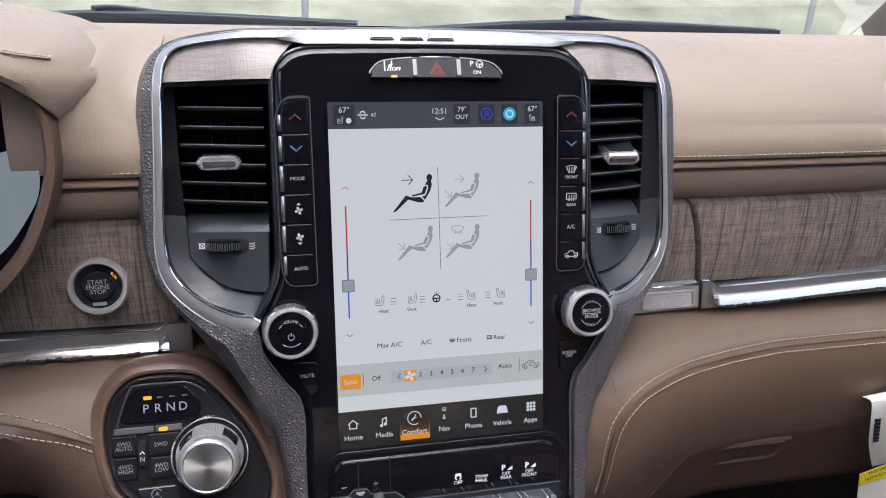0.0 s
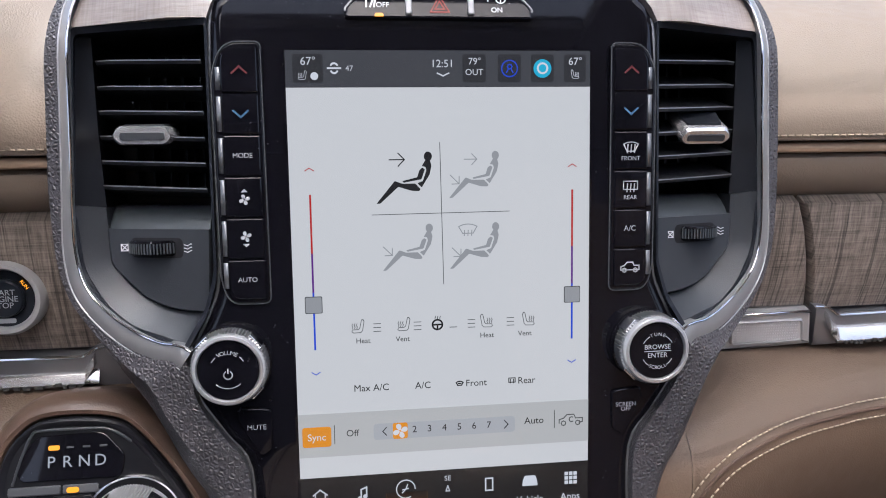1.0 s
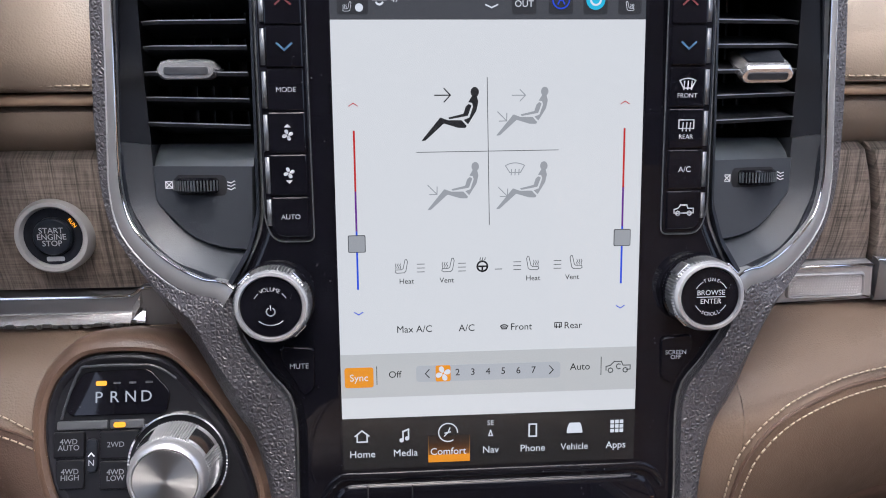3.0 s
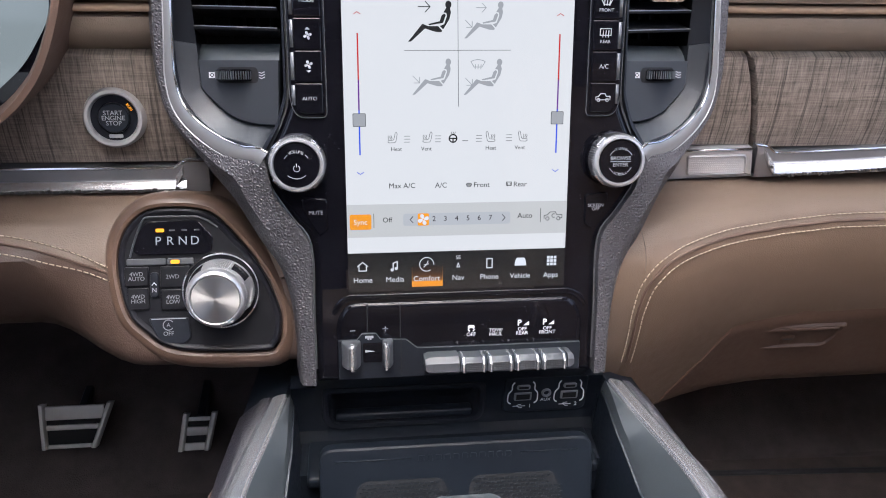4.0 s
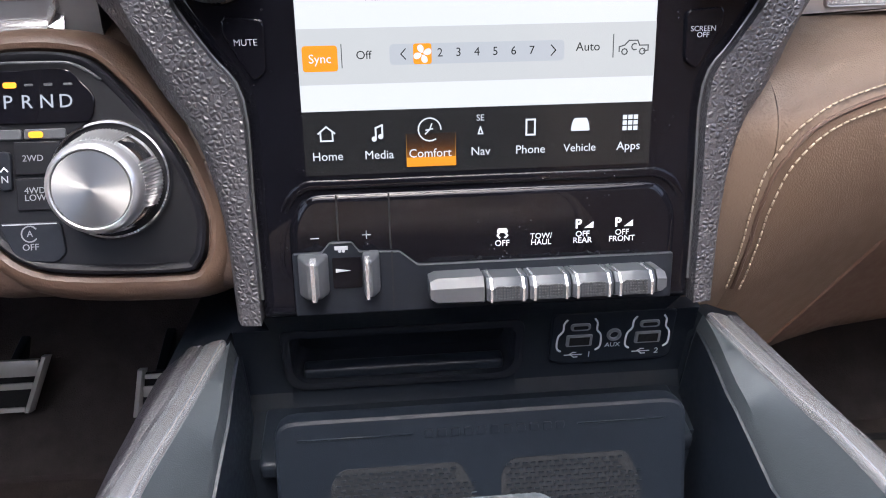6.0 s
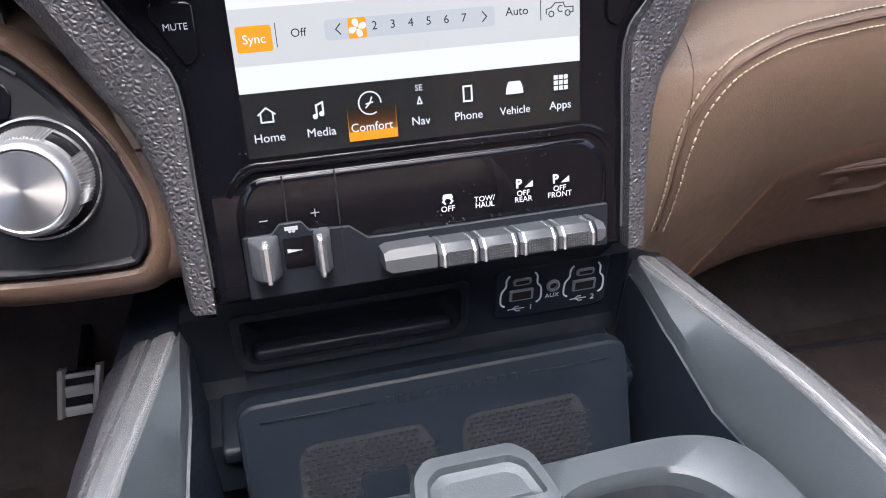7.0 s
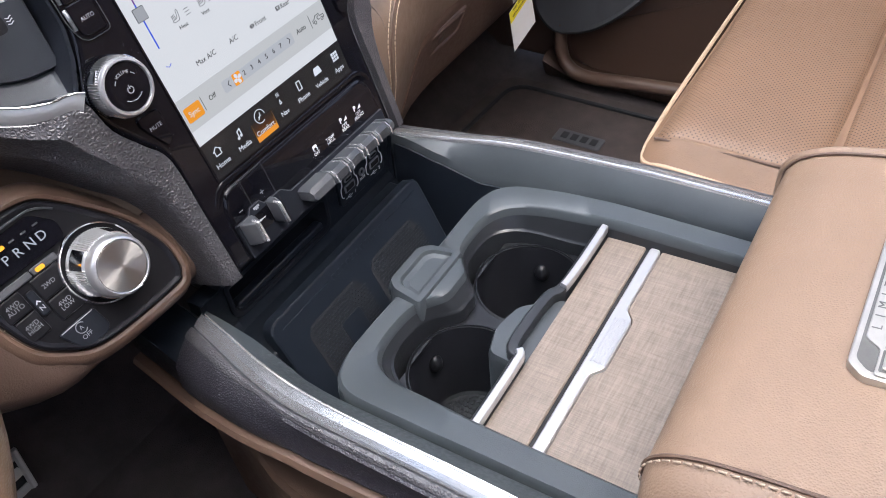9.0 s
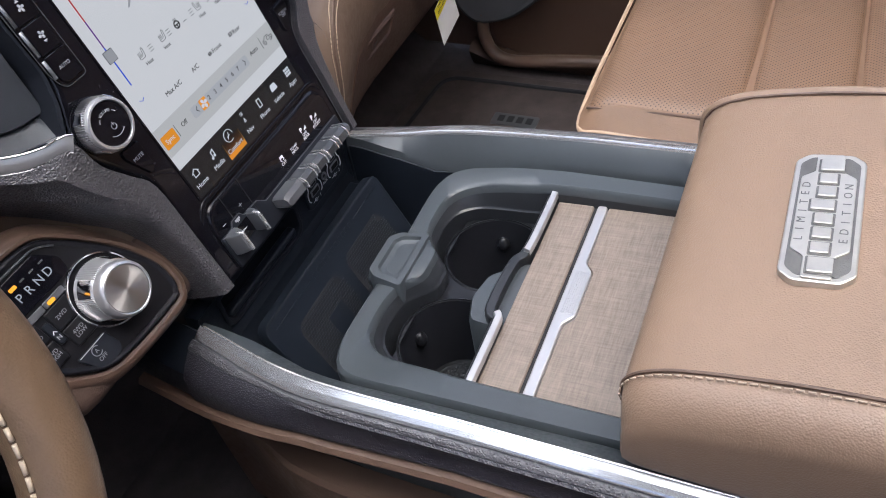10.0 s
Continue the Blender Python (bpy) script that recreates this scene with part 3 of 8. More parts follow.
def build_cab():
    floor = tagged(part("floor", block(-0.86, -1.2, FLOOR_Z - 0.05, 0.86, 0.80, FLOOR_Z), M["carpet"]), "dark brown carpeted cab floor", "floor", kind="structure")
    bm = loft([[(x, 0.78, FLOOR_Z), (x, 1.02, FLOOR_Z + 0.22), (x, 1.10, 0.90), (x, 1.16, 0.90), (x, 1.08, FLOOR_Z + 0.18), (x, 0.80, FLOOR_Z - 0.05)] for x in (-0.86, 0.86)])
    tagged(part("wall_front", bm, M["carpet"]), "dark carpeted footwell bulkhead below the dashboard", "bulkhead", kind="structure")
    bm = block(-0.86, -1.2, 1.62, -0.46, 0.42, 1.66, 0.01)
    block(0.46, -1.2, 1.62, 0.86, 0.42, 1.66, 0.01, bm)
    block(-0.46, -1.2, 1.62, 0.46, -0.45, 1.66, 0.01, bm)
    block(-0.46, 0.30, 1.62, 0.46, 0.42, 1.66, 0.01, bm)
    tagged(part("ceiling", bm, M["liner"]), "dark cloth headliner round an added roof opening", "ceiling", kind="structure")
    # invented roof pane, out of view, lets sky and sun onto the dash
    roof = part("added_skylight", block(-0.46, -0.45, 1.642, 0.46, 0.30, 1.648), M["glass"])
    roof.visible_shadow = False
    tagged(roof, "added clear roof panel, unseen, that lets daylight in", "roof window", kind="structure")
    # unseen closure without a rear window, so gloss black reflects something dark
    bm = block(-0.86, -1.25, FLOOR_Z, 0.86, -1.2, 1.66)
    tagged(part("wall_rear", bm, M["carpet"], smooth=False), "unseen plain rear wall, windowless to keep reflections dark", "wall", kind="structure")
    for name, x in (("wall_left", -0.86), ("wall_right", 0.81)):
        bm = block(x, -1.2, FLOOR_Z, x + 0.05, -0.30, 1.02, 0.005)
        block(x, -1.2, 1.02, x + 0.05, -1.02, 1.62, 0.005, bm)
        tagged(part(name, bm, M["liner"]), "dark lined rear cab side beside its window", "wall", kind="structure")
    for x in (-0.83, 0.83):
        tagged(part("trim", sweep(smooth_path([(x, 1.12, 1.02), (x * 0.97, 0.80, 1.32), (x * 0.93, 0.42, 1.60)]), rect(-0.03, -0.03, 0.03, 0.03, 0.01), (1, 0, 0)), M["liner"]), "dark trimmed windscreen pillar", "pillar", kind="structure")
        tagged(part("trim", block(x - 0.03, -0.30, 1.0, x + 0.03, -0.18, 1.63, 0.01), M["liner"]), "dark trimmed door pillar", "pillar", kind="structure")
    glassy = part("windscreen", loft([[(x, 1.22, 1.0), (x * 0.93, 0.42, 1.61), (x * 0.93, 0.42, 1.616), (x, 1.22, 1.006)] for x in (-0.84, 0.84)]), M["glass"])
    glassy.visible_shadow = False
    tagged(glassy, "clear raked windscreen glass", "windscreen", kind="structure")


def door_panel(side):
    """Front door lining: panel, armrest, map pocket, loudspeaker cover."""
    s = side
    d = thing("passenger_door" if s > 0 else "driver_door", Matrix.Identity(4), "brown lined front door with a deep map pocket, closed", "door")
    part("panel", block(min(s * 0.80, s * 0.86), -0.25, FLOOR_Z + 0.02, max(s * 0.80, s * 0.86), 1.00, 1.02, 0.012), M["brown"], d)
    part("armrest", block(min(s * 0.70, s * 0.81), -0.2, 0.74, max(s * 0.70, s * 0.81), 0.34, 0.80, 0.02), M["tan"], d)
    part("top_roll", block(min(s * 0.77, s * 0.83), -0.25, 0.985, max(s * 0.77, s * 0.83), 0.86, 1.03, 0.018), M["tan"], d)
    # map pocket: a bulging body below a rounded rim that curls up at its front end, with a dark mouth behind
    rim = smooth_path([(s * 0.766, -0.20, 0.398), (s * 0.766, 0.30, 0.396), (s * 0.766, 0.45, 0.389), (s * 0.766, 0.55, 0.380), (s * 0.767, 0.618, 0.373), (s * 0.770, 0.655, 0.388), (s * 0.778, 0.672, 0.425), (s * 0.788, 0.668, 0.470), (s * 0.797, 0.640, 0.515)], 5)
    part("pocket_rim", sweep(rim, circle(0.011, 12, 1.25), (s, 0, 0)), M["saddle"], d, "rounded brown pocket rim")
    body = [[(s * 0.80, y, FLOOR_Z), (s * 0.80, y, z - 0.004), (s * 0.772, y, z - 0.004), (s * 0.762, y, z - 0.012), (s * 0.772, y, FLOOR_Z + 0.012), (s * 0.780, y, FLOOR_Z)] for y, z in ((-0.20, 0.398), (0.30, 0.396), (0.45, 0.389), (0.55, 0.380), (0.62, 0.376), (0.66, 0.384), (0.70, 0.40))]
    part("map_pocket", loft(body), M["glove"], d, "brown plastic pocket body")
    mouth = rounded([(-0.20, 0.38), (0.62, 0.37), (0.662, 0.40), (0.662, 0.44), (0.56, 0.485), (0.40, 0.55), (-0.20, 0.56)], 0.02)
    part("pocket_mouth", loft([[(s * x, y, z) for y, z in mouth] for x in (0.7995, 0.7975)]), M["glove"], d, "dark pocket interior")
    cover = rounded([(0.36, 0.70), (0.49, 0.570), (0.565, 0.492), (0.620, 0.452), (0.685, 0.438), (0.718, 0.470), (0.735, 0.55), (0.745, 0.80), (0.28, 0.80)], 0.03)
    sp = part("speaker_cover", loft([[(s * x, 0.58 + (y - 0.58) * k, 0.60 + (z - 0.60) * k) for y, z in cover] for x, k in ((0.80, 1.0), (0.778, 1.0), (0.770, 0.985), (0.767, 0.95), (0.772, 0.90), (0.774, 0.4))]), M["door_grey"], d, "dark grey moulded panel")
    part("cover_edge", sweep([(s * 0.7765, y, z) for y, z in cover], circle(0.0014, 6), (s, 0, 0), True), M["silver"], sp)
    return d


def build_outside():
    tagged(part("ground", block(-120, -60, -0.75, 120, 220, -0.55), M["gravel"]), "pale gravel lot", "ground", kind="structure")
    bm = bmesh.new()
    rings = []
    for i in range(41):
        x = -100 + 5 * i
        w = 1.2 * noise.noise((x * 0.06, 0, 0))
        rings.append([(x, 7 + w, -0.56), (x, 9 + w, -0.2 + 0.1 * w), (x, 16 + w, 1.3 + 0.3 * w), (x, 40, 4.5), (x, 60, 5), (x, 60, -0.6)])
    loft(rings, True, True, bm)
    tagged(part("grass_bank", bm, M["grass"]), "overgrown green grass bank beyond the lot", "bank", kind="structure")
    rng = random.Random(5)
    bm = bmesh.new()
    for i in range(9000):
        x, y = rng.uniform(-14, 22), rng.uniform(7.2, 17)
        z = -0.5 + max(0, (y - 8)) * 0.2
        h = rng.uniform(0.02, 0.10)
        a = rng.uniform(0, math.pi)
        dx, dy = 0.016 * math.cos(a), 0.016 * math.sin(a)
        lean = rng.uniform(-0.1, 0.1)
        vs = [bm.verts.new(p) for p in ((x - dx, y - dy, z - 0.2), (x + dx, y + dy, z - 0.2), (x + dx * 0.4 + lean, y + dy * 0.4, z + h), (x - dx * 0.4 + lean, y, z + h))]
        bm.faces.new(vs)
    tagged(part("tall_grass", bm, M["leaf"], smooth=False), "tall green weeds along the bank", "grass", kind="stuff")
    for k, x in enumerate((0.31, 2.7, 5.1)):
        post = thing("fence_post", pose(x, 6.8, -0.56), "galvanised steel fence post in the gravel", "post", "fence posts")
        part("post", lathe([(0.03, 0), (0.03, 2.0), (0.0, 2.02)], 12), M["galv"], post)
        part("cap", lathe([(0.04, 1.99), (0.04, 2.03), (0.0, 2.06)], 12), M["galv"], post)
    cowl = thing("wiper_cowl", Matrix.Identity(4), "black plastic cowl below the windscreen", "cowl")
    part("cowl_panel", loft([[(x, 1.185, 1.018 - 0.040 * (x / 0.85) ** 2), (x, 1.24, 1.012 - 0.040 * (x / 0.85) ** 2), (x, 1.42, 0.955), (x, 1.42, 0.90), (x, 1.17, 0.90)] for x in [-0.85 + 0.1 * i for i in range(18)]]), M["black"], cowl)
    for k, (x0, x1) in enumerate(((-0.70, 0.02), (0.0, 0.72))):
        wip = thing("windscreen_wiper", Matrix.Identity(4), "parked black windscreen wiper", "wiper", "wipers")
        P = [(x0, 1.25, 0.993), ((x0 + x1) / 2, 1.25, 1.018), (x1, 1.235, 1.012)]
        part("blade", sweep(smooth_path(P), rect(-0.012, -0.008, 0.012, 0.008, 0.003), (0, 0, 1)), M["black"], wip)
        part("arm", sweep(smooth_path([(x1 - 0.1, 1.28, 0.995), ((x0 + x1) / 2 + 0.05, 1.27, 1.024), ((x0 + x1) / 2, 1.255, 1.026)]), rect(-0.010, -0.005, 0.010, 0.005, 0.002), (0, 0, 1)), M["satin"], wip)


build_cab()
door_panel(1)
door_panel(-1)
build_outside()

# ---- dashboard ----
TOP_FRONT = [(0.0, -0.004), (-0.016, 0.002), (-0.026, 0.012), (-0.0330, 0.0235), (-0.0348, 0.0310), (-0.0335, 0.0360), (-0.029, 0.0385), (-0.012, 0.0393), (-0.012, 0.0480), (-0.036, 0.0480), (-0.0405, 0.0495), (-0.0415, 0.0535), (-0.0365, 0.070), (-0.018, 0.092), (0.025, 0.115), (0.11, 0.127), (0.26, 0.110), (0.44, 0.080), (0.44, -0.02), (0.0, -0.02)]


def inset(x):
    """How far forward the fascia stands."""
    return 0.683 + 0.02 * max(0.0, abs(x) - 0.3)


def build_dash_top():
    xs = [-0.80, -0.6, -0.45, -0.36, -0.3001, -0.30, -0.285, -0.27, -0.26, -0.25, -0.24, -0.23, -0.22, -0.208, -0.2051, -0.205, -0.1, 0, 0.1, 0.205, 0.2051, 0.208, 0.3, 0.4, 0.55, 0.7, 0.80]
    rings = []
    for x in xs:
        base = inset(x) if x > -0.3001 else 0.80
        front = 0.765 if abs(x) < 0.20505 else 0.0
        # keep the far edge straight while the near lip follows the fascia; beside the hood the pad swells towards the cabin
        g = min(1.0, max(0.0, (-0.212 - x) / 0.055)) if x > -0.31 else 0.0
        g = g * g * (3 - 2 * g)
        swell = lambda dy, dz: (dy + g * lerp_table([(0.047, 0.0), (0.065, -0.006), (0.092, -0.024), (0.115, -0.060), (0.127, -0.055)], dz), dz + g * lerp_table([(0.09, 0.0), (0.115, 0.010), (0.127, 0.010)], dz)) if -0.05 < dy < 0.2 and dz > 0.05 else (dy, dz)
        rings.append([(x, max(base + dy, front) if dy < 0.2 else 0.73 + dy, 0.932 + dz - (0.003 if x < -0.1 and 0.02 < dz < 0.072 else 0.0) - (0.050 * (x / 0.85) ** 2 if dy > 0.4 and dz > 0 else 0)) for dy, dz in [swell(a, b) for a, b in TOP_FRONT]])
    d = thing("dashboard_top", Matrix.Identity(4), "tan leather dashboard top pad with contrast stitching", "dashboard", kind="structure")
    part("pad", loft(rings), M["tan"], d)
    for x0, x1 in ((-0.30, -0.208), (0.208, 0.80)):
        n = 14
        xs2 = [x0 + (x1 - x0) * i / n for i in range(n + 1)]
        part("piping", sweep([(x, inset(x) - 0.0345, 0.9752 - (0.003 if x < 0 else 0.0)) for x in xs2], circle(0.0033, 10)), M["piping"], d, "pale tan piping")
        part("stitching", stitches([(x, inset(x) - 0.0419, 0.9850 - (0.003 if x < 0 else 0.0)) for x in xs2]), M["thread"], d, "pale contrast stitching")
    return d


LOW_R = [(0.829, 0.680), (0.827, 0.650), (0.822, 0.628), (0.814, 0.614), (0.805, 0.607), (0.790, 0.603), (0.765, 0.602), (0.740, 0.605), (0.715, 0.611), (0.697, 0.617), (0.672, 0.626), (0.648, 0.634), (0.625, 0.642), (0.606, 0.649), (0.594, 0.655), (0.586, 0.668)]
LOW_L = [(0.829, 0.655), (0.826, 0.628), (0.818, 0.608), (0.798, 0.581), (0.773, 0.563), (0.748, 0.552), (0.737, 0.549), (0.7275, 0.551), (0.7195, 0.558), (0.7145, 0.573), (0.712, 0.61), (0.711, 0.66)]


def near_stack(x):
    """The passenger pad swells towards the driver beside the stack."""
    return lerp_table([(0.10, -0.055), (0.155, -0.053), (0.172, -0.048), (0.19, -0.041), (0.22, -0.029), (0.25, -0.018), (0.285, -0.008), (0.34, 0.0), (0.9, 0.0)], x)


def tuck(z, x):
    """Away from the gear selector the driver's pad turns under."""
    g = min(1.0, max(0.0, (-0.235 - x) / 0.10))
    g = g * g * (3 - 2 * g)
    return g * lerp_table([(0.69, 0.0), (0.70, 0.075), (0.733, 0.060), (0.76, 0.038), (0.79, 0.010), (0.80, 0.0), (0.9, 0.0)], z)


def low_y(z, left=False, x=0.9):
    return lerp_table(sorted(LOW_L if left else LOW_R), z) + (tuck(z, x) if left else near_stack(x))


SEAM = [(0.820, 0.2785), (0.832, 0.2757), (0.8587, 0.2705), (0.8748, 0.2670), (0.9009, 0.2612), (0.9237, 0.2550), (0.9386, 0.2490), (0.96, 0.240)]


def seam_x(z):
    """The joint between the fascia's two panels leans and curves."""
    return lerp_table(SEAM, z)


def build_fascia():
    f = thing("passenger_fascia", Matrix.Identity(4), "textured grey-brown veneer fascia across the passenger dashboard", "fascia", kind="structure")

    def veneer(x0, x1, z0, z1, dy, start=None, end=None):
        prof = [(0.012, z0), (0.0, z0 + 0.004), (-0.003, z0 + 0.022), (-0.004, (z0 + z1) / 2), (-0.003, z1 - 0.020), (-0.001, z1 - 0.003), (0.006, z1), (0.03, z1), (0.03, z0)]
        n = max(3, int((x1 - x0) / 0.05))
        xs = [x0 + (x1 - x0) * i / n for i in range(n + 1)]
        rows = [[(x, inset(x) - 0.028 + dy + a, z) for a, z in prof] for x in xs]
        # the ends at the joint are rolled back a little
        if start:
            rows = [[(start(z) + k, inset(x0) - 0.028 + dy + a + d, z) for a, z in prof] for k, d in ((0.0, 0.010), (0.0004, 0.002), (0.0020, 0.0))] + rows[1:]
        if end:
            rows = rows[:-1] + [[(end(z) - k, inset(x1) - 0.028 + dy + a + d, z) for a, z in prof] for k, d in ((0.0020, 0.0), (0.0004, 0.002), (0.0, 0.010))]
        return loft(rows)

    def strip(parent, upper, band, foot, end_x=None):
        """A grey metal strip: a bright upper bead, a raised polished band and a plain foot."""
        top = smooth_path([Vector((x, z, 0)) for x, z in upper], 5)
        rings = []
        for k, p in enumerate(top):
            shift = (end_x(foot(p.x)) - end_x(p.y)) if end_x and k == 0 else 0.0
            rings.append([(p.x, 0.660, p.y), (p.x, 0.6478, p.y - 0.0004), (p.x + shift * 0.2, 0.6474, p.y - 0.003), (p.x + shift * 0.8, 0.6440, foot(p.x) + 0.004), (p.x + shift, 0.6450, foot(p.x) + 0.0006), (p.x + shift, 0.660, foot(p.x))])
        st = part("metal_strip", loft(rings), M["strip"], parent, "grey satin metal strip")
        part("bright_edge", sweep([(p.x, 0.6478, p.y) for p in top], circle(0.0010, 8)), M["bright"], st, "bright chrome bead")
        rows = [(p.x, p.y, p.z) for p in smooth_path([Vector(b) for b in band], 4)]
        part("polished_band", loft([[(x, 0.650, a), (x, 0.6452, a), (x, 0.6432, a - 0.15 * (a - b)), (x, 0.6398, b + 0.12 * (a - b)), (x, 0.6402, b), (x, 0.650, b)] for x, a, b in rows]), M["bright_satin"], st, "polished raised band")
        rng = random.Random(11)
        bm = bmesh.new()
        x, last = min(r[0] for r in rows) + 0.004, max(r[0] for r in rows) - 0.004
        table = sorted((r[0], r[2]) for r in rows)
        while x < last:
            w = rng.uniform(0.0015, 0.0052)
            zc = lerp_table(table, x) + rng.uniform(-0.0008, 0.0006)
            block(x, 0.6388, zc - rng.uniform(0.0006, 0.0014), x + w, 0.6412, zc + rng.uniform(0.0004, 0.0013), 0, bm)
            x += w + rng.uniform(0.0006, 0.0030)
        tagged(part("chased_ornament", bm, M["pewter_dark"], st, "dark chased ornament along the lower edge", smooth=False), kind="stuff")
        return st

    part("veneer_panel", veneer(0.200, 0.262, 0.855, 0.9385, 0, None, lambda z: seam_x(z) - 0.0012), M["wood_dash"], f)
    part("veneer_panel", veneer(0.262, 0.80, 0.853, 0.9385, -0.001, lambda z: seam_x(z) + 0.0014), M["wood_dash"], f)
    strip(f, [(0.2718, 0.8612), (0.2805, 0.8600), (0.2860, 0.8568), (0.2904, 0.8541), (0.3000, 0.8540), (0.3338, 0.8549), (0.4234, 0.8585), (0.80, 0.8740)],
          [(0.2795, 0.8575, 0.8540), (0.2830, 0.8540, 0.8450), (0.2880, 0.8482, 0.8378), (0.2975, 0.8461, 0.8360), (0.3579, 0.8476, 0.8384), (0.4257, 0.8506, 0.8420), (0.80, 0.8660, 0.8590)],
          lambda x: 0.8312 + 0.030 * max(0.0, x - 0.278), seam_x)
    plate = part("end_plate", prism(rounded([(0.19, 0.8275), (0.2738, 0.8315), (0.2690, 0.8585), (0.202, 0.8570)], 0.0015), 0, 0.017, 0.0022), M["paint"], f, "satin metal end plate", m=Matrix.Translation((0, 0.664, 0)) @ pose(0, 0, 0, 90))
    part("plate_edge", sweep([(0.203, 0.8563, 0.0168), (0.2686, 0.8577, 0.0168)], circle(0.0012, 8)), M["bright"], plate)
    fr = rounded([(0.2125, 0.8340), (0.2665, 0.8350), (0.2635, 0.8525), (0.2100, 0.8520)], 0.003)
    c = Vector((0.238, 0.8434))
    q = lambda d, z: [(c.x + (x - c.x) * (1 - d / 0.027), c.y + (y - c.y) * (1 - d / 0.009), z) for x, y in fr]
    part("grille_frame", loft([q(-0.0004, 0.0168), q(0, 0.0184), q(0.0006, 0.0190), q(0.0011, 0.0188), q(0.0016, 0.0172)], True, False), M["trim"], plate, "polished grille frame")
    part("grille", loft([q(0.0013, 0.0168), q(0.0013, 0.0176)]), M["mesh_silver"], plate, "bright fine-meshed grille")
    bm = bmesh.new()
    for i in range(27):
        for j in range(7):
            x, z = 0.2138 + i * 0.00178 + 0.0003 * (6 - j) * 0.3, 0.8362 + j * 0.0021
            prism(rect(x, z, x + 0.0010, z + 0.0015), 0.0176, 0.0182, bm=bm)
    tagged(part("grille_mesh", bm, M["mesh_silver"], plate, smooth=False), kind="stuff")

    g = thing("driver_fascia", Matrix.Identity(4), "textured brown veneer fascia beside the steering wheel", "fascia", kind="structure")
    part("veneer_panel", veneer(-0.62, -0.20, 0.846, 0.9385, 0), M["wood_dash"], g)
    strip(g, [(-0.62, 0.8480), (-0.40, 0.8480), (-0.26, 0.8474), (-0.2222, 0.8473), (-0.2149, 0.8487), (-0.2089, 0.8526), (-0.2030, 0.8532), (-0.19, 0.8530)],
          [(-0.62, 0.8390, 0.8318), (-0.40, 0.8388, 0.8318), (-0.2213, 0.8378, 0.8316), (-0.2157, 0.8421, 0.8340), (-0.2095, 0.8505, 0.8430)],
          lambda x: 0.8262)


def seam_on(points, left, n=8, out=0.001):
    """A line laid on the lower dashboard, from (x, z) pairs."""
    return [(p.x, low_y(p.y, left, p.x) - out, p.y) for p in smooth_path([Vector((a, b, 0)) for a, b in points], n)]


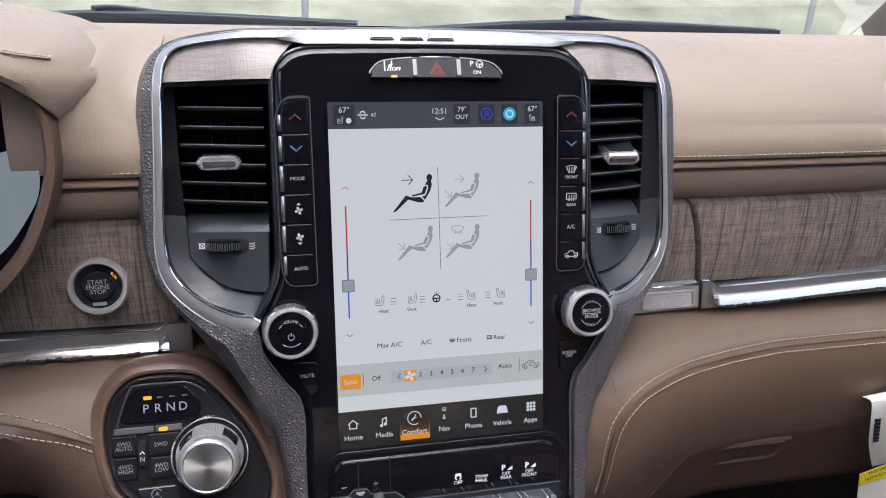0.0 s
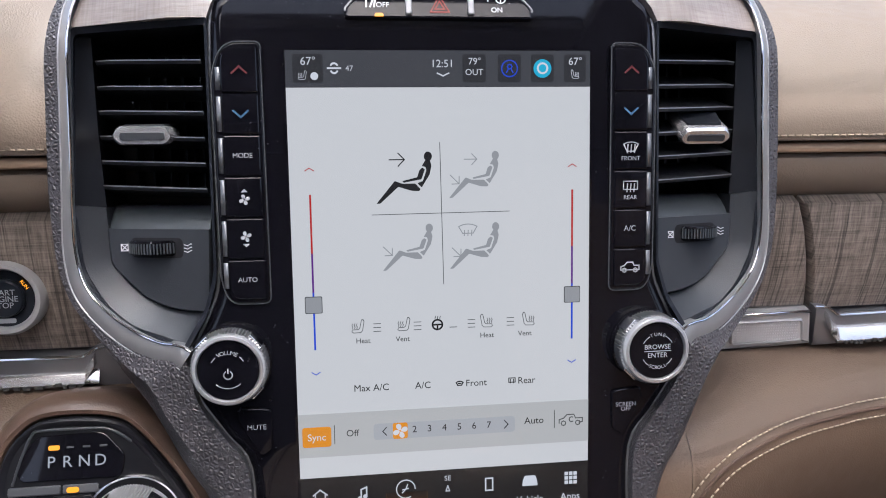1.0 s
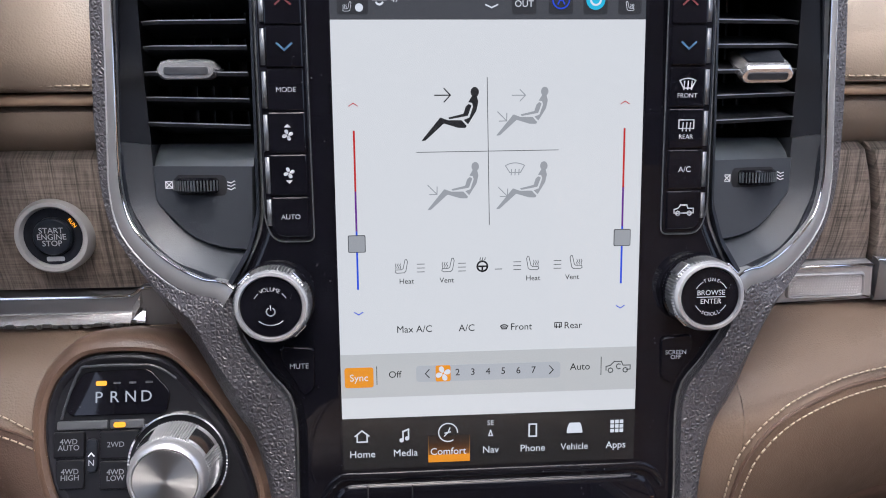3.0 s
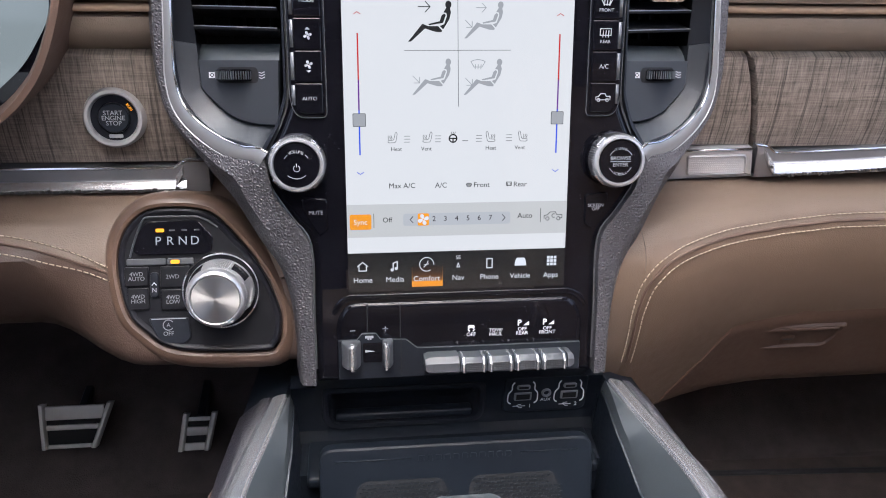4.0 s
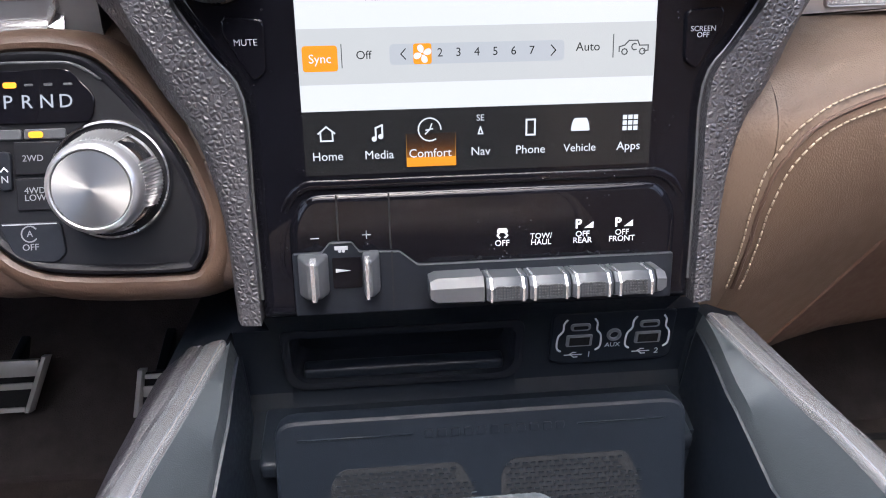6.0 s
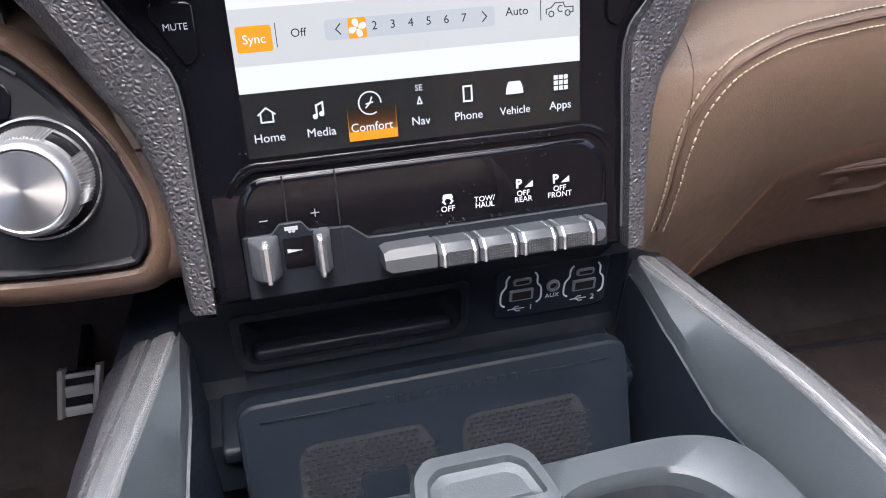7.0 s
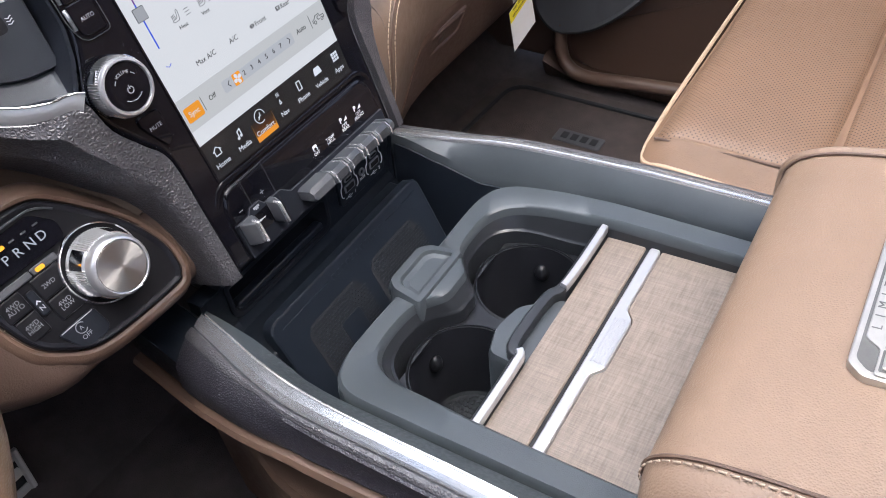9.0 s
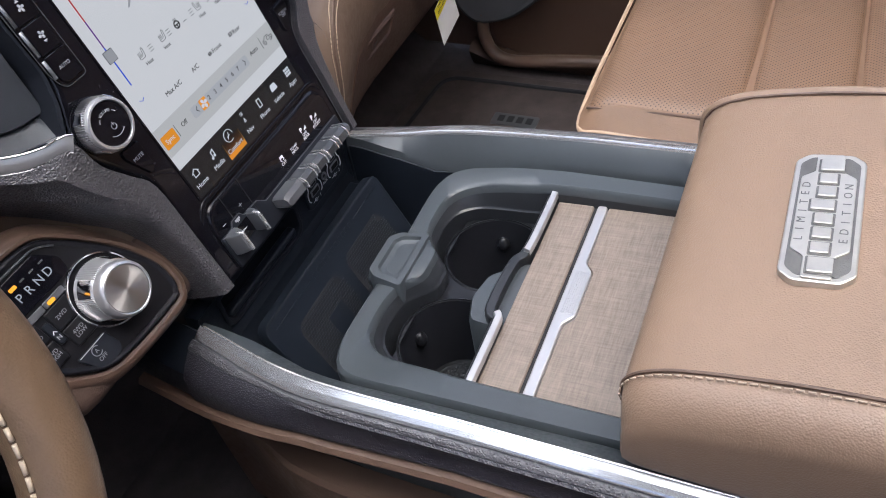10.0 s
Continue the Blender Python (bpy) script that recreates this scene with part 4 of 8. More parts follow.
def build_lower_dash():
    d = thing("lower_dashboard", Matrix.Identity(4), "padded tan leather lower dashboard on the passenger side", "dashboard", kind="structure")
    xs = [0.10, 0.13, 0.16, 0.175, 0.19, 0.205, 0.22, 0.235, 0.25, 0.27, 0.285, 0.31, 0.34, 0.5, 0.65, 0.80]
    prof = [(p.y, p.x) for p in smooth_path([Vector((z, y, 0)) for z, y in LOW_R], 3)]
    zs = [z for y, z in prof]
    seam = [(0.1485, 0.7625), (0.155, 0.7875), (0.176, 0.802), (0.2205, 0.807), (0.284, 0.806), (0.40, 0.807), (0.80, 0.809)]

    def pad(x, lowest, highest):
        rows = [highest] + [z for z in zs if lowest + 0.001 < z < highest - 0.001] + [lowest]
        ring = []
        for k in range(25):
            q = k / 24 * (len(rows) - 1)
            i0 = min(int(q), len(rows) - 2)
            z = rows[i0] + (rows[i0 + 1] - rows[i0]) * (q - i0)
            ring.append((x, low_y(z, False, x), z))
        return ring + [(x, 0.80, lowest), (x, 0.80, highest)]
    xs_in = [0.1487, 0.1515, 0.155, 0.160, 0.168] + [x for x in xs if x > 0.17]
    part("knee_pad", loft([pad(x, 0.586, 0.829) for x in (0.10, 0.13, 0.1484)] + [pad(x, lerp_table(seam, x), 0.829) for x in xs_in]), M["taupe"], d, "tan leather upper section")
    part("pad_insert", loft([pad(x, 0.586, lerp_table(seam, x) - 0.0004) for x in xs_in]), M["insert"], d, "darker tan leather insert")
    A = [(0.147, 0.700), (0.145, 0.726), (0.143, 0.765), (0.150, 0.792), (0.172, 0.807), (0.219, 0.812), (0.283, 0.811), (0.40, 0.812), (0.8, 0.814)]
    B = [(0.156, 0.698), (0.154, 0.724), (0.153, 0.760), (0.160, 0.783), (0.180, 0.797), (0.222, 0.802), (0.285, 0.801), (0.41, 0.802), (0.8, 0.804)]
    C = [((a + c) / 2, (b + e) / 2) for (a, b), (c, e) in zip(A, B)]
    part("stitching", stitches(seam_on(A, False, 8)), M["thread"], d, "pale contrast stitching")
    part("stitching", stitches(seam_on(B, False, 8)), M["thread"], d, "pale contrast stitching")
    part("seam", sweep(seam_on(C, False, 8, 0.0002), circle(0.0012, 6)), M["brown"], d)
    e = thing("driver_lower_dashboard", Matrix.Identity(4), "padded tan leather lower dashboard on the driver side", "dashboard", kind="structure")
    seam = [(-0.80, 0.812), (-0.45, 0.812), (-0.36, 0.811), (-0.322, 0.8077), (-0.2837, 0.8000), (-0.2593, 0.7925), (-0.245, 0.787), (-0.10, 0.787)]
    zs = [p.x for p in smooth_path([Vector((z, y, 0)) for z, y in LOW_L], 3)]

    def pad(x, upper):
        s = lerp_table(seam, x)
        rows = [z for z in zs if z > s + 0.0012] + [s + 0.0006] if upper else [s - 0.0006] + [z for z in zs if z < s - 0.0012]
        n = 16
        ring = []
        for k in range(n + 1):
            q = k / n * (len(rows) - 1)
            i0 = min(int(q), len(rows) - 2)
            z = rows[i0] + (rows[i0 + 1] - rows[i0]) * (q - i0)
            ring.append((x, low_y(z, True, x), z))
        back = [(x, 0.80, rows[-1]), (x, 0.80, rows[0])]
        return ring + back
    px_ = (-0.80, -0.5, -0.40, -0.37, -0.35, -0.335, -0.32, -0.305, -0.29, -0.275, -0.26, -0.247, -0.235, -0.18, -0.13, -0.10)
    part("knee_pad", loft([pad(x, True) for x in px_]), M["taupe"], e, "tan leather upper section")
    # dark brown leather below the seam, its colour deepened for shade
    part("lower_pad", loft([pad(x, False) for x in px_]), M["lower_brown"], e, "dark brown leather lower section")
    for off in (0.0042, -0.0046):
        part("stitching", stitches(seam_on([(x, z + off) for x, z in seam[:-1]], True)), M["thread"], e, "pale contrast stitching")
    part("seam", sweep(seam_on(seam[:-1], True, 8, 0.0002), circle(0.0010, 6)), M["saddle"], e)


def build_glovebox():
    g = thing("glovebox", Matrix.Identity(4), "brown plastic glovebox lid with a framed pull handle, closed", "glovebox")
    rows = []
    zs = [0.716, 0.708, 0.698, 0.685, 0.670, 0.655, 0.640, 0.625, 0.610, 0.600, 0.594]
    for k in range(15):
        f = k / 14
        ring = []
        for n, z0 in enumerate(zs):
            z = 0.594 + (z0 - 0.594) * (0.86 + 0.14 * f ** 0.5)
            edge = lerp_table([(0.59, 0.212), (0.62, 0.224), (0.66, 0.246), (0.70, 0.262), (0.72, 0.268)], z)
            x = edge + (0.79 - edge) * f * f
            lift = 0.0016 if 0 < n < len(zs) - 1 and k > 0 else -0.001
            ring.append((x, low_y(z, False, x) - lift, z))
        rows.append(ring + [(ring[-1][0], 0.75, 0.594), (ring[0][0], 0.75, ring[0][2])])
    part("lid", loft(rows), M["glove"], g, "brown plastic lid")
    H = Matrix.Translation((0.333, low_y(0.674, False, 0.333) - 0.0016, 0.674)) @ pose(0, 0, 0, 108)
    o = rounded([(-0.052, -0.0185), (0.050, -0.0185), (0.058, 0.0175), (-0.036, 0.0175)], [0.003, 0.010, 0.004, 0.005], 4)
    q = lambda k, z: [(0.004 + (x - 0.004) * (1 - k / 0.052), y * (1 - k / 0.018), z) for x, y in o]
    h = part("handle", loft([q(-0.001, -0.004), q(0, 0.0012), q(0.0012, 0.0026), q(0.0030, 0.0026), q(0.0042, 0.0010), q(0.0050, -0.0030)], True, False), M["glove"], g, "framed pull handle", m=H)
    part("handle_face", loft([[(x + 0.003, y, z) for x, y, z in q(0.0046, -0.003)], [(x + 0.003, y, z) for x, y, z in q(0.0052, 0.0004)]]), M["glove"], h)
    part("pull", prism(rounded([(-0.030, 0.0152), (0.050, 0.0152), (0.048, 0.0112), (-0.031, 0.0112)], 0.0015), 0.0, 0.0040, 0.0012), M["glove"], h)
    part("lock", lathe([(0.0072, 0.0), (0.0072, 0.0012), (0.006, 0.0018), (0.0, 0.0018)], 24), M["glove"], h, m=Matrix.Translation((0.004, -0.003, 0)))
    part("key_slot", prism(rect(-0.001, -0.0038, 0.009, -0.0022, 0.0006), 0.0018, 0.0021), M["silver"], h, smooth=False)


def build_cluster():
    hood = thing("instrument_hood", Matrix.Identity(4), "tan leather hood over the instrument cluster", "hood")
    outer = [(-0.270, 1.033), (-0.265, 1.012), (-0.2665, 0.985), (-0.280, 0.947), (-0.297, 0.920), (-0.325, 0.897), (-0.38, 0.878), (-0.56, 0.878), (-0.64, 0.90), (-0.67, 0.98), (-0.66, 1.04), (-0.60, 1.068), (-0.47, 1.078), (-0.36, 1.070), (-0.293, 1.053)]
    c = Vector((-0.465, 0.99))
    ring = [Vector(p) for p in outer]
    ring = [Vector((p.x, p.y)) for p in smooth_path([(p.x, p.y, 0) for p in ring], 3, True)]

    def ringat(k, y, lean=0.0):
        return [(c.x + (p.x - c.x) * k, y + lean * (p.y - 0.9), c.y + (p.y - c.y) * k) for p in ring]
    part("rim", loft([ringat(1.01, 0.76, 0.2), ringat(1.0, 0.612, 0.2), ringat(0.99, 0.603, 0.2), ringat(0.965, 0.603, 0.2), ringat(0.945, 0.615, 0.2), ringat(0.915, 0.66, 0.2)], True, False), M["brown"], hood, "dark brown leather rim")
    cl = part("cluster_face", loft([ringat(0.945, 0.623, 0.2), ringat(0.945, 0.637, 0.2)]), M["piano"], hood, "glossy instrument panel behind glass")
    part("dial_screen", loft([[(x, y_ + 0.2 * (z - 0.9), z) for x, z in rounded([(-0.62, 0.902), (-0.345, 0.902), (-0.305, 0.935), (-0.283, 0.968), (-0.281, 1.005), (-0.335, 0.992), (-0.62, 0.992)], 0.012)] for y_ in (0.6215, 0.6228)]), E_DIALS, cl)
    for z, w in ((0.975, 0.02), (0.96, 0.03), (0.945, 0.025)):
        part("readout", block(-0.42, 0.6195 + 0.2 * (z - 0.9), z, -0.42 + w, 0.6205 + 0.2 * (z - 0.9), z + 0.003), E_MID, cl)
    lean_ = Matrix.Translation((-0.372, 0.6210 + 0.2 * 0.045, 0.945)) @ pose(0, 0, 0, 78.7)
    gauge = part("gauge", lathe([(0.050, -0.001), (0.050, 0.002), (0.047, 0.004), (0.042, 0.002), (0.0, 0.0015)], 56), M["satin"], cl, "round black gauge", m=lean_)
    part("gauge_ring", lathe([(0.0515, -0.001), (0.0515, 0.0035), (0.0495, 0.0045), (0.0488, 0.002)], 56), M["bright"], gauge)
    def brow(x, zu, zt, top, yf):
        d = zt - zu
        return [(x, 0.72, zu), (x, yf + 0.012, zu), (x, yf + 0.003, zu + 0.15 * d), (x, yf, zu + 0.4 * d), (x, yf + 0.002, zu + 0.7 * d), (x, yf + 0.012, zt), (x, yf + 0.05, (zt + top) / 2 + 0.003), (x, 0.73, top), (x, 0.80, top - 0.003), (x, 0.88, top - 0.025), (x, 0.95, 1.0), (x, 0.95, 0.95), (x, 0.74, 0.97)]
    rows = [(-0.239, 1.043, 1.046, 1.047, 0.678), (-0.243, 1.038, 1.051, 1.052, 0.666), (-0.248, 1.031, 1.057, 1.060, 0.653), (-0.255, 1.025, 1.061, 1.066, 0.641), (-0.264, 1.021, 1.064, 1.071, 0.630), (-0.274, 1.036, 1.067, 1.075, 0.620), (-0.288, 1.051, 1.071, 1.078, 0.611), (-0.31, 1.061, 1.077, 1.082, 0.606), (-0.36, 1.069, 1.088, 1.091, 0.604), (-0.43, 1.075, 1.096, 1.099, 0.604), (-0.50, 1.077, 1.099, 1.102, 0.604), (-0.62, 1.070, 1.094, 1.098, 0.604), (-0.70, 1.04, 1.07, 1.08, 0.62)]
    part("brow", loft([brow(*r) for r in rows]), M["tan"], hood, "tan leather brow")
    edge = [(x, yf + 0.0115, zt + 0.0002) for x, zu, zt, top, yf in rows[4:11]]
    part("seam", sweep(smooth_path(edge), circle(0.0006, 6)), M["brown"], hood)
    part("stitching", stitches([(p.x, p.y + 0.005, p.z + 0.0008) for p in smooth_path(edge)]), M["thread"], hood)


def build_start_button():
    b = thing("start_button", Matrix.Translation((-0.2555, 0.650, 0.889)) @ pose(0, 0, 0, 78) @ Matrix.Diagonal((0.94, 0.94, 1, 1)), "round black engine start button in a silver ring", "button")
    part("ring", lathe([(0.0245, -0.004), (0.0245, 0.003), (0.0225, 0.0065), (0.020, 0.0065), (0.0185, 0.004), (0.0185, -0.004)], 56), M["paint"], b, "satin silver ring")
    part("bezel", lathe([(0.0188, -0.003), (0.0188, 0.0035), (0.0125, 0.0022), (0.0125, -0.003)], 48), M["satin"], b)
    cap = part("cap", lathe([(0.0122, -0.003), (0.0122, 0.005), (0.0112, 0.0062), (0.0, 0.0058)], 40), M["black"], b)
    words("START\nENGINE\nSTOP", 0.0052, M["print_grey"], cap, 0, 0, 0.0062)
    words("RUN", 0.0032, E_AMBER, b, 0.0125, 0.0085, 0.0034, spin=-55)
    part("symbol", prism(rect(-0.0055, -0.0163, 0.0055, -0.0133, 0.001), 0.003, 0.0037), M["print_grey"], b, smooth=False)


build_dash_top()
build_fascia()
build_lower_dash()
build_glovebox()
build_cluster()
build_start_button()

# ---- centre stack ----
HALF = [((0, .287), (0, .279)), ((.07, .286), (.07, .2785)), ((.125, .2845), (.122, .278)), ((.160, .2830), (.152, .2770)), ((.187, .2785), (.178, .2745)), ((.202, .2700), (.190, .2690)), ((.211, .256), (.1965, .258)), ((.2155, .235), (.1990, .238)),
        ((.2185, .19), (.2010, .19)), ((.219, .15), (.2030, .15)), ((.2165, .118), (.2035, .124)), ((.2095, .096), (.1990, .1045)), ((.197, .079), (.187, .090)), ((.185, .066), (.1695, .0785)), ((.177, .056), (.153, .0725)), ((.169, .047), (.1375, .0695)),
        ((.160, .036), (.132, .046)), ((.145, .012), (.119, .026)), ((.1295, -.012), (.1075, .006)), ((.1215, -.05), (.1070, -.045)), ((.1195, -.1005), (.1070, -.1005))]


def face_w(u, v):
    """How far the stack's face stands out at (u, v): its flanks and crown fall back."""
    w = 0.004 - 0.57 * max(0.0, abs(u) - 0.137)
    if v > 0.235:
        w -= 6.5 * (v - 0.235) ** 2 + 0.22 * (v - 0.235)
    return w


def build_stack_shell():
    s = thing("centre_stack", FACE, "centre stack in pebbled dark leather with chrome edging", "dashboard stack")
    for sg in (1, -1):
        o = smooth_path([(a[0] * sg, a[1], 0) for a, b in HALF], 4)
        i = smooth_path([(b[0] * sg, b[1], 0) for a, b in HALF], 4)
        rings = []
        for a, b in zip(o, i):
            wo, wi = face_w(a.x, a.y) - 0.010, face_w(b.x, b.y)
            mid = a.lerp(b, 0.35)
            out = (a - b).normalized()
            rings.append([(a.x + out.x * 0.012, a.y + out.y * 0.012, -0.16), (a.x + out.x * 0.004, a.y + out.y * 0.004, wo - 0.03), (a.x, a.y, wo), (a.x * .8 + b.x * .2, a.y * .8 + b.y * .2, wo + 0.0075), (mid.x, mid.y, wo * 0.3 + wi * 0.7 + 0.002), (b.x, b.y, wi), (b.x, b.y, wi - 0.09), (b.x, b.y, -0.16)])
        part("side_cheek", loft(rings), M["pebble"], s, "pebbled dark leather cheek")
        # the edging: a flat satin band between two bright beads, wider round the lower bend
        line = i[:4 * 15 + 1]
        n = len(line) - 1
        strip, bead_in, bead_out = [], [], []
        for k, p in enumerate(line):
            t = (line[min(k + 1, n)] - line[max(k - 1, 0)]).normalized()
            o_ = Vector((t.y, -t.x, 0)) * -sg
            half = lerp_table([(0.0, 0.0024), (0.45, 0.0028), (0.60, 0.0033), (0.72, 0.0046), (0.85, 0.0056), (1.0, 0.0060)], k / n)
            at = lambda d, w: (p.x + o_.x * d, p.y + o_.y * d, face_w(p.x + o_.x * d, p.y + o_.y * d) + w)
            strip.append([at(-half, -0.008), at(-half, 0.0008), at(-half * 0.8, 0.0014), at(half * 0.8, 0.0010), at(half, 0.0002), at(half, -0.008)])
            bead_in.append(at(-half, 0.0012))
            bead_out.append(at(half, 0.0008))
        edging = part("chrome_edge", loft(strip), M["edge"], s, "satin chrome edging")
        part("bead", sweep(bead_in, circle(0.0007, 8)), M["bright"], edging, "bright bead")
        part("bead", sweep(bead_out, circle(0.0005, 8)), M["trim"], edging, "bright bead")
        # veneer crown over each vent
        top, low = [], []
        for k in range(9):
            u = (0.097 + (0.1905 - 0.097) * k / 8)
            vt = lerp_table([(0.090, 0.2765), (0.113, 0.2765), (0.150, 0.2755), (0.172, 0.2725), (0.182, 0.2695), (0.1905, 0.2645)], u)
            top.append((u, vt))
            low.append((0.1197 + (0.1962 - 0.1197) * k / 8, 0.2455))
        rr = []
        for k, ((ua, va), (ub, vb)) in enumerate(zip(top, low)):
            pts = []
            for j in range(5):
                f = j / 4
                u, v = ub + (ua - ub) * f + (1 - k / 8) * 0.018 * f * (1 - f), vb + (va - vb) * f
                pts.append((u * sg, v, face_w(u, v) - 0.003))
            rr.append(pts + [(ua * sg, va, -0.12), (ub * sg, vb, -0.12)])
        part("crown_veneer", loft(rr), M["wood_top"], s, "pale veneer crown over the vent")
    # silver band across the crown with a lettered emblem drawn as plain shapes
    rr = []
    for k in range(25):
        u = -0.113 + 0.226 * k / 24
        a = abs(u)
        lo = lerp_table([(0, .2715), (.06, .2712), (.095, .2708), (.113, .274)], a)
        hi = lerp_table([(0, .2835), (.06, .2825), (.095, .280), (.113, .2765)], a)
        rr.append([(u, lo, -0.10), (u, lo, face_w(0, lo) + 0.001), (u, (lo + hi) / 2, face_w(0, (lo + hi) / 2) + 0.003), (u, hi, face_w(0, hi) + 0.001), (u, hi, -0.10)])
    band = part("emblem_band", loft(rr), M["band"], s, "silver band")
    tilt = math.degrees(math.atan(13.0 * (0.2775 - 0.235) + 0.22))
    for k in range(3):
        u = (-0.0475, -0.0255, -0.0045)[k]
        w_, c_ = (0.0185, 0.0185, 0.0205)[k], (0.0020, 0.0060, 0.0016)[k]
        o = rounded([(u, -0.0034), (u + w_, -0.0034), (u + w_ - c_, 0.0034), (u + c_, 0.0034)], 0.0008)
        base = Matrix.Translation((0, 0.2772, face_w(0, .2772) + 0.0026)) @ pose(0, 0, 0, -tilt)
        plate = part("emblem_plate", prism(o, -0.0006, 0.0008, 0.0003), M["pewter_dark"], band, "raised chrome emblem piece", m=base)
        m_ = u + w_ / 2
        part("emblem_inlay", prism([(m_ + (x - m_) * 0.84, y * 0.70) for x, y in o], 0.0008, 0.0018, 0.0004), M["bright"], plate)
    return s


BEZEL_HALF = [(0, .2710), (.07, .2700), (.098, .2680), (.113, .2590), (.1190, .242), (.1188, .16), (.1195, .112), (.1255, .092), (.1362, .069), (.1340, .050), (.1200, .027), (.1070, .006), (.1066, -.045), (.1066, -.100)]


def build_bezel():
    b = thing("infotainment_unit", FACE, "gloss black infotainment unit with a tall touchscreen, switched on", "touchscreen")
    pts = [(p.x, p.y) for p in smooth_path([(x, y, 0) for x, y in BEZEL_HALF], 4)]
    full = pts + [(-x, y) for x, y in pts[::-1]][:-1]
    # the crown of the bezel leans back a little above the screen
    bm = bmesh.new()
    prism(full, -0.06, -0.0004, 0.0062, bm, 7)
    for v in bm.verts:
        if v.co.y > 0.236 and v.co.z > -0.03:
            v.co.z -= 0.30 * (v.co.y - 0.236)
    part("bezel", bm, M["piano"], b, "gloss black bezel")
    # silver line stands in for sky reflected along the bezel's rolled edge
    rim = [(x, y, -0.0045 - (0.30 * (y - 0.236) if y > 0.236 else 0)) for x, y in full[:-1]]
    part("bezel_glint", sweep(rim[:4 * 13], circle(0.0010, 8)), M["flank_silver"], b, "thin silver line for the sky reflected on the rolled edge")
    part("bezel_glint", sweep([(-x, y, z) for x, y, z in rim[:4 * 13]], circle(0.0010, 8)), M["flank_silver"], b, "thin silver line for the sky reflected on the rolled edge")
    return b


def fan(cx, cy, r):
    out = []
    for k in range(4):
        a = 90 * k + 20
        ca, sa = math.cos(radians(a)), math.sin(radians(a))
        blob = [(0.10, -0.1), (0.55, -0.38), (0.95, -0.22), (0.98, 0.2), (0.55, 0.36), (0.12, 0.1)]
        out.append([(cx + r * (x * ca - y * sa), cy + r * (x * sa + y * ca)) for x, y in rounded(blob, 0.2, 3)])
    return out


def polys(name, shapes, z, material, parent, h=0.0002):
    bm = bmesh.new()
    for p in shapes:
        prism(p, z, z + h, bm=bm)
    return part(name, bm, material, parent, smooth=False)


def seat_icon(cx, cy, s, flip, mat, par, z):
    """An outlined seat with three rising lines over its cushion."""
    f = -1 if flip else 1
    P = lambda pts: [(cx + f * s * x, cy + s * y) for x, y in pts]
    return stroke("seat_symbol", [P([(-0.45, -0.42), (-0.30, -0.52), (0.28, -0.50), (0.42, -0.36), (0.56, 0.40), (0.48, 0.58), (0.36, 0.55), (0.20, -0.14), (0.08, -0.24), (-0.40, -0.26), (-0.45, -0.42)])] + [P([(x, -0.16), (x + 0.05, -0.02), (x - 0.03, 0.10), (x + 0.03, 0.24)]) for x in (-0.40, -0.22, -0.04)], s * 0.05, z, mat, par)


def sitter(hx, hy, k, mat, par, z):
    """The airflow pictogram: plain reclining shapes, placed by the upper oval."""
    P = lambda pts: [(hx + x * k * 0.00131, hy + y * k * 0.00126) for x, y in pts]
    oval = P([(1.65 * math.cos(a) + 0.1, 2.05 * math.sin(a)) for a in (2 * math.pi * i / 20 for i in range(20))])
    body = P(rounded([(-0.9, -1.4), (0.9, -1.6), (1.5, -4.0), (0.7, -7.6), (-2.6, -13.0), (-4.4, -11.2), (-2.1, -10.3), (-0.6, -5.8), (-1.0, -4.3), (-2.5, -4.1)], 0.35))
    arm = P(rounded([(-2.3, -4.7), (-1.2, -5.4), (-2.7, -9.6), (-10.0, -10.9), (-10.5, -10.2), (-4.4, -8.7), (-3.5, -5.8)], 0.35))
    leg = P(rounded([(-13.6, -10.1), (-10.6, -11.3), (-5.2, -11.3), (-3.1, -13.7), (-3.6, -14.5), (-6.5, -14.4), (-12.2, -12.6), (-19.6, -19.5), (-21.2, -19.6)], 0.45))
    polys("airflow_symbol", [oval, body, arm, leg], z, mat, par)


def arrow(cx, cy, s, a, mat, par, z):
    c, n = math.cos(radians(a)), math.sin(radians(a))
    R = lambda pts: [(cx + s * (x * c - y * n), cy + s * (x * n + y * c)) for x, y in pts]
    stroke("arrow_symbol", [R([(-0.5, 0), (0.5, 0)]), R([(0.1, 0.42), (0.5, 0), (0.1, -0.42)])], s * 0.075, z, mat, par)


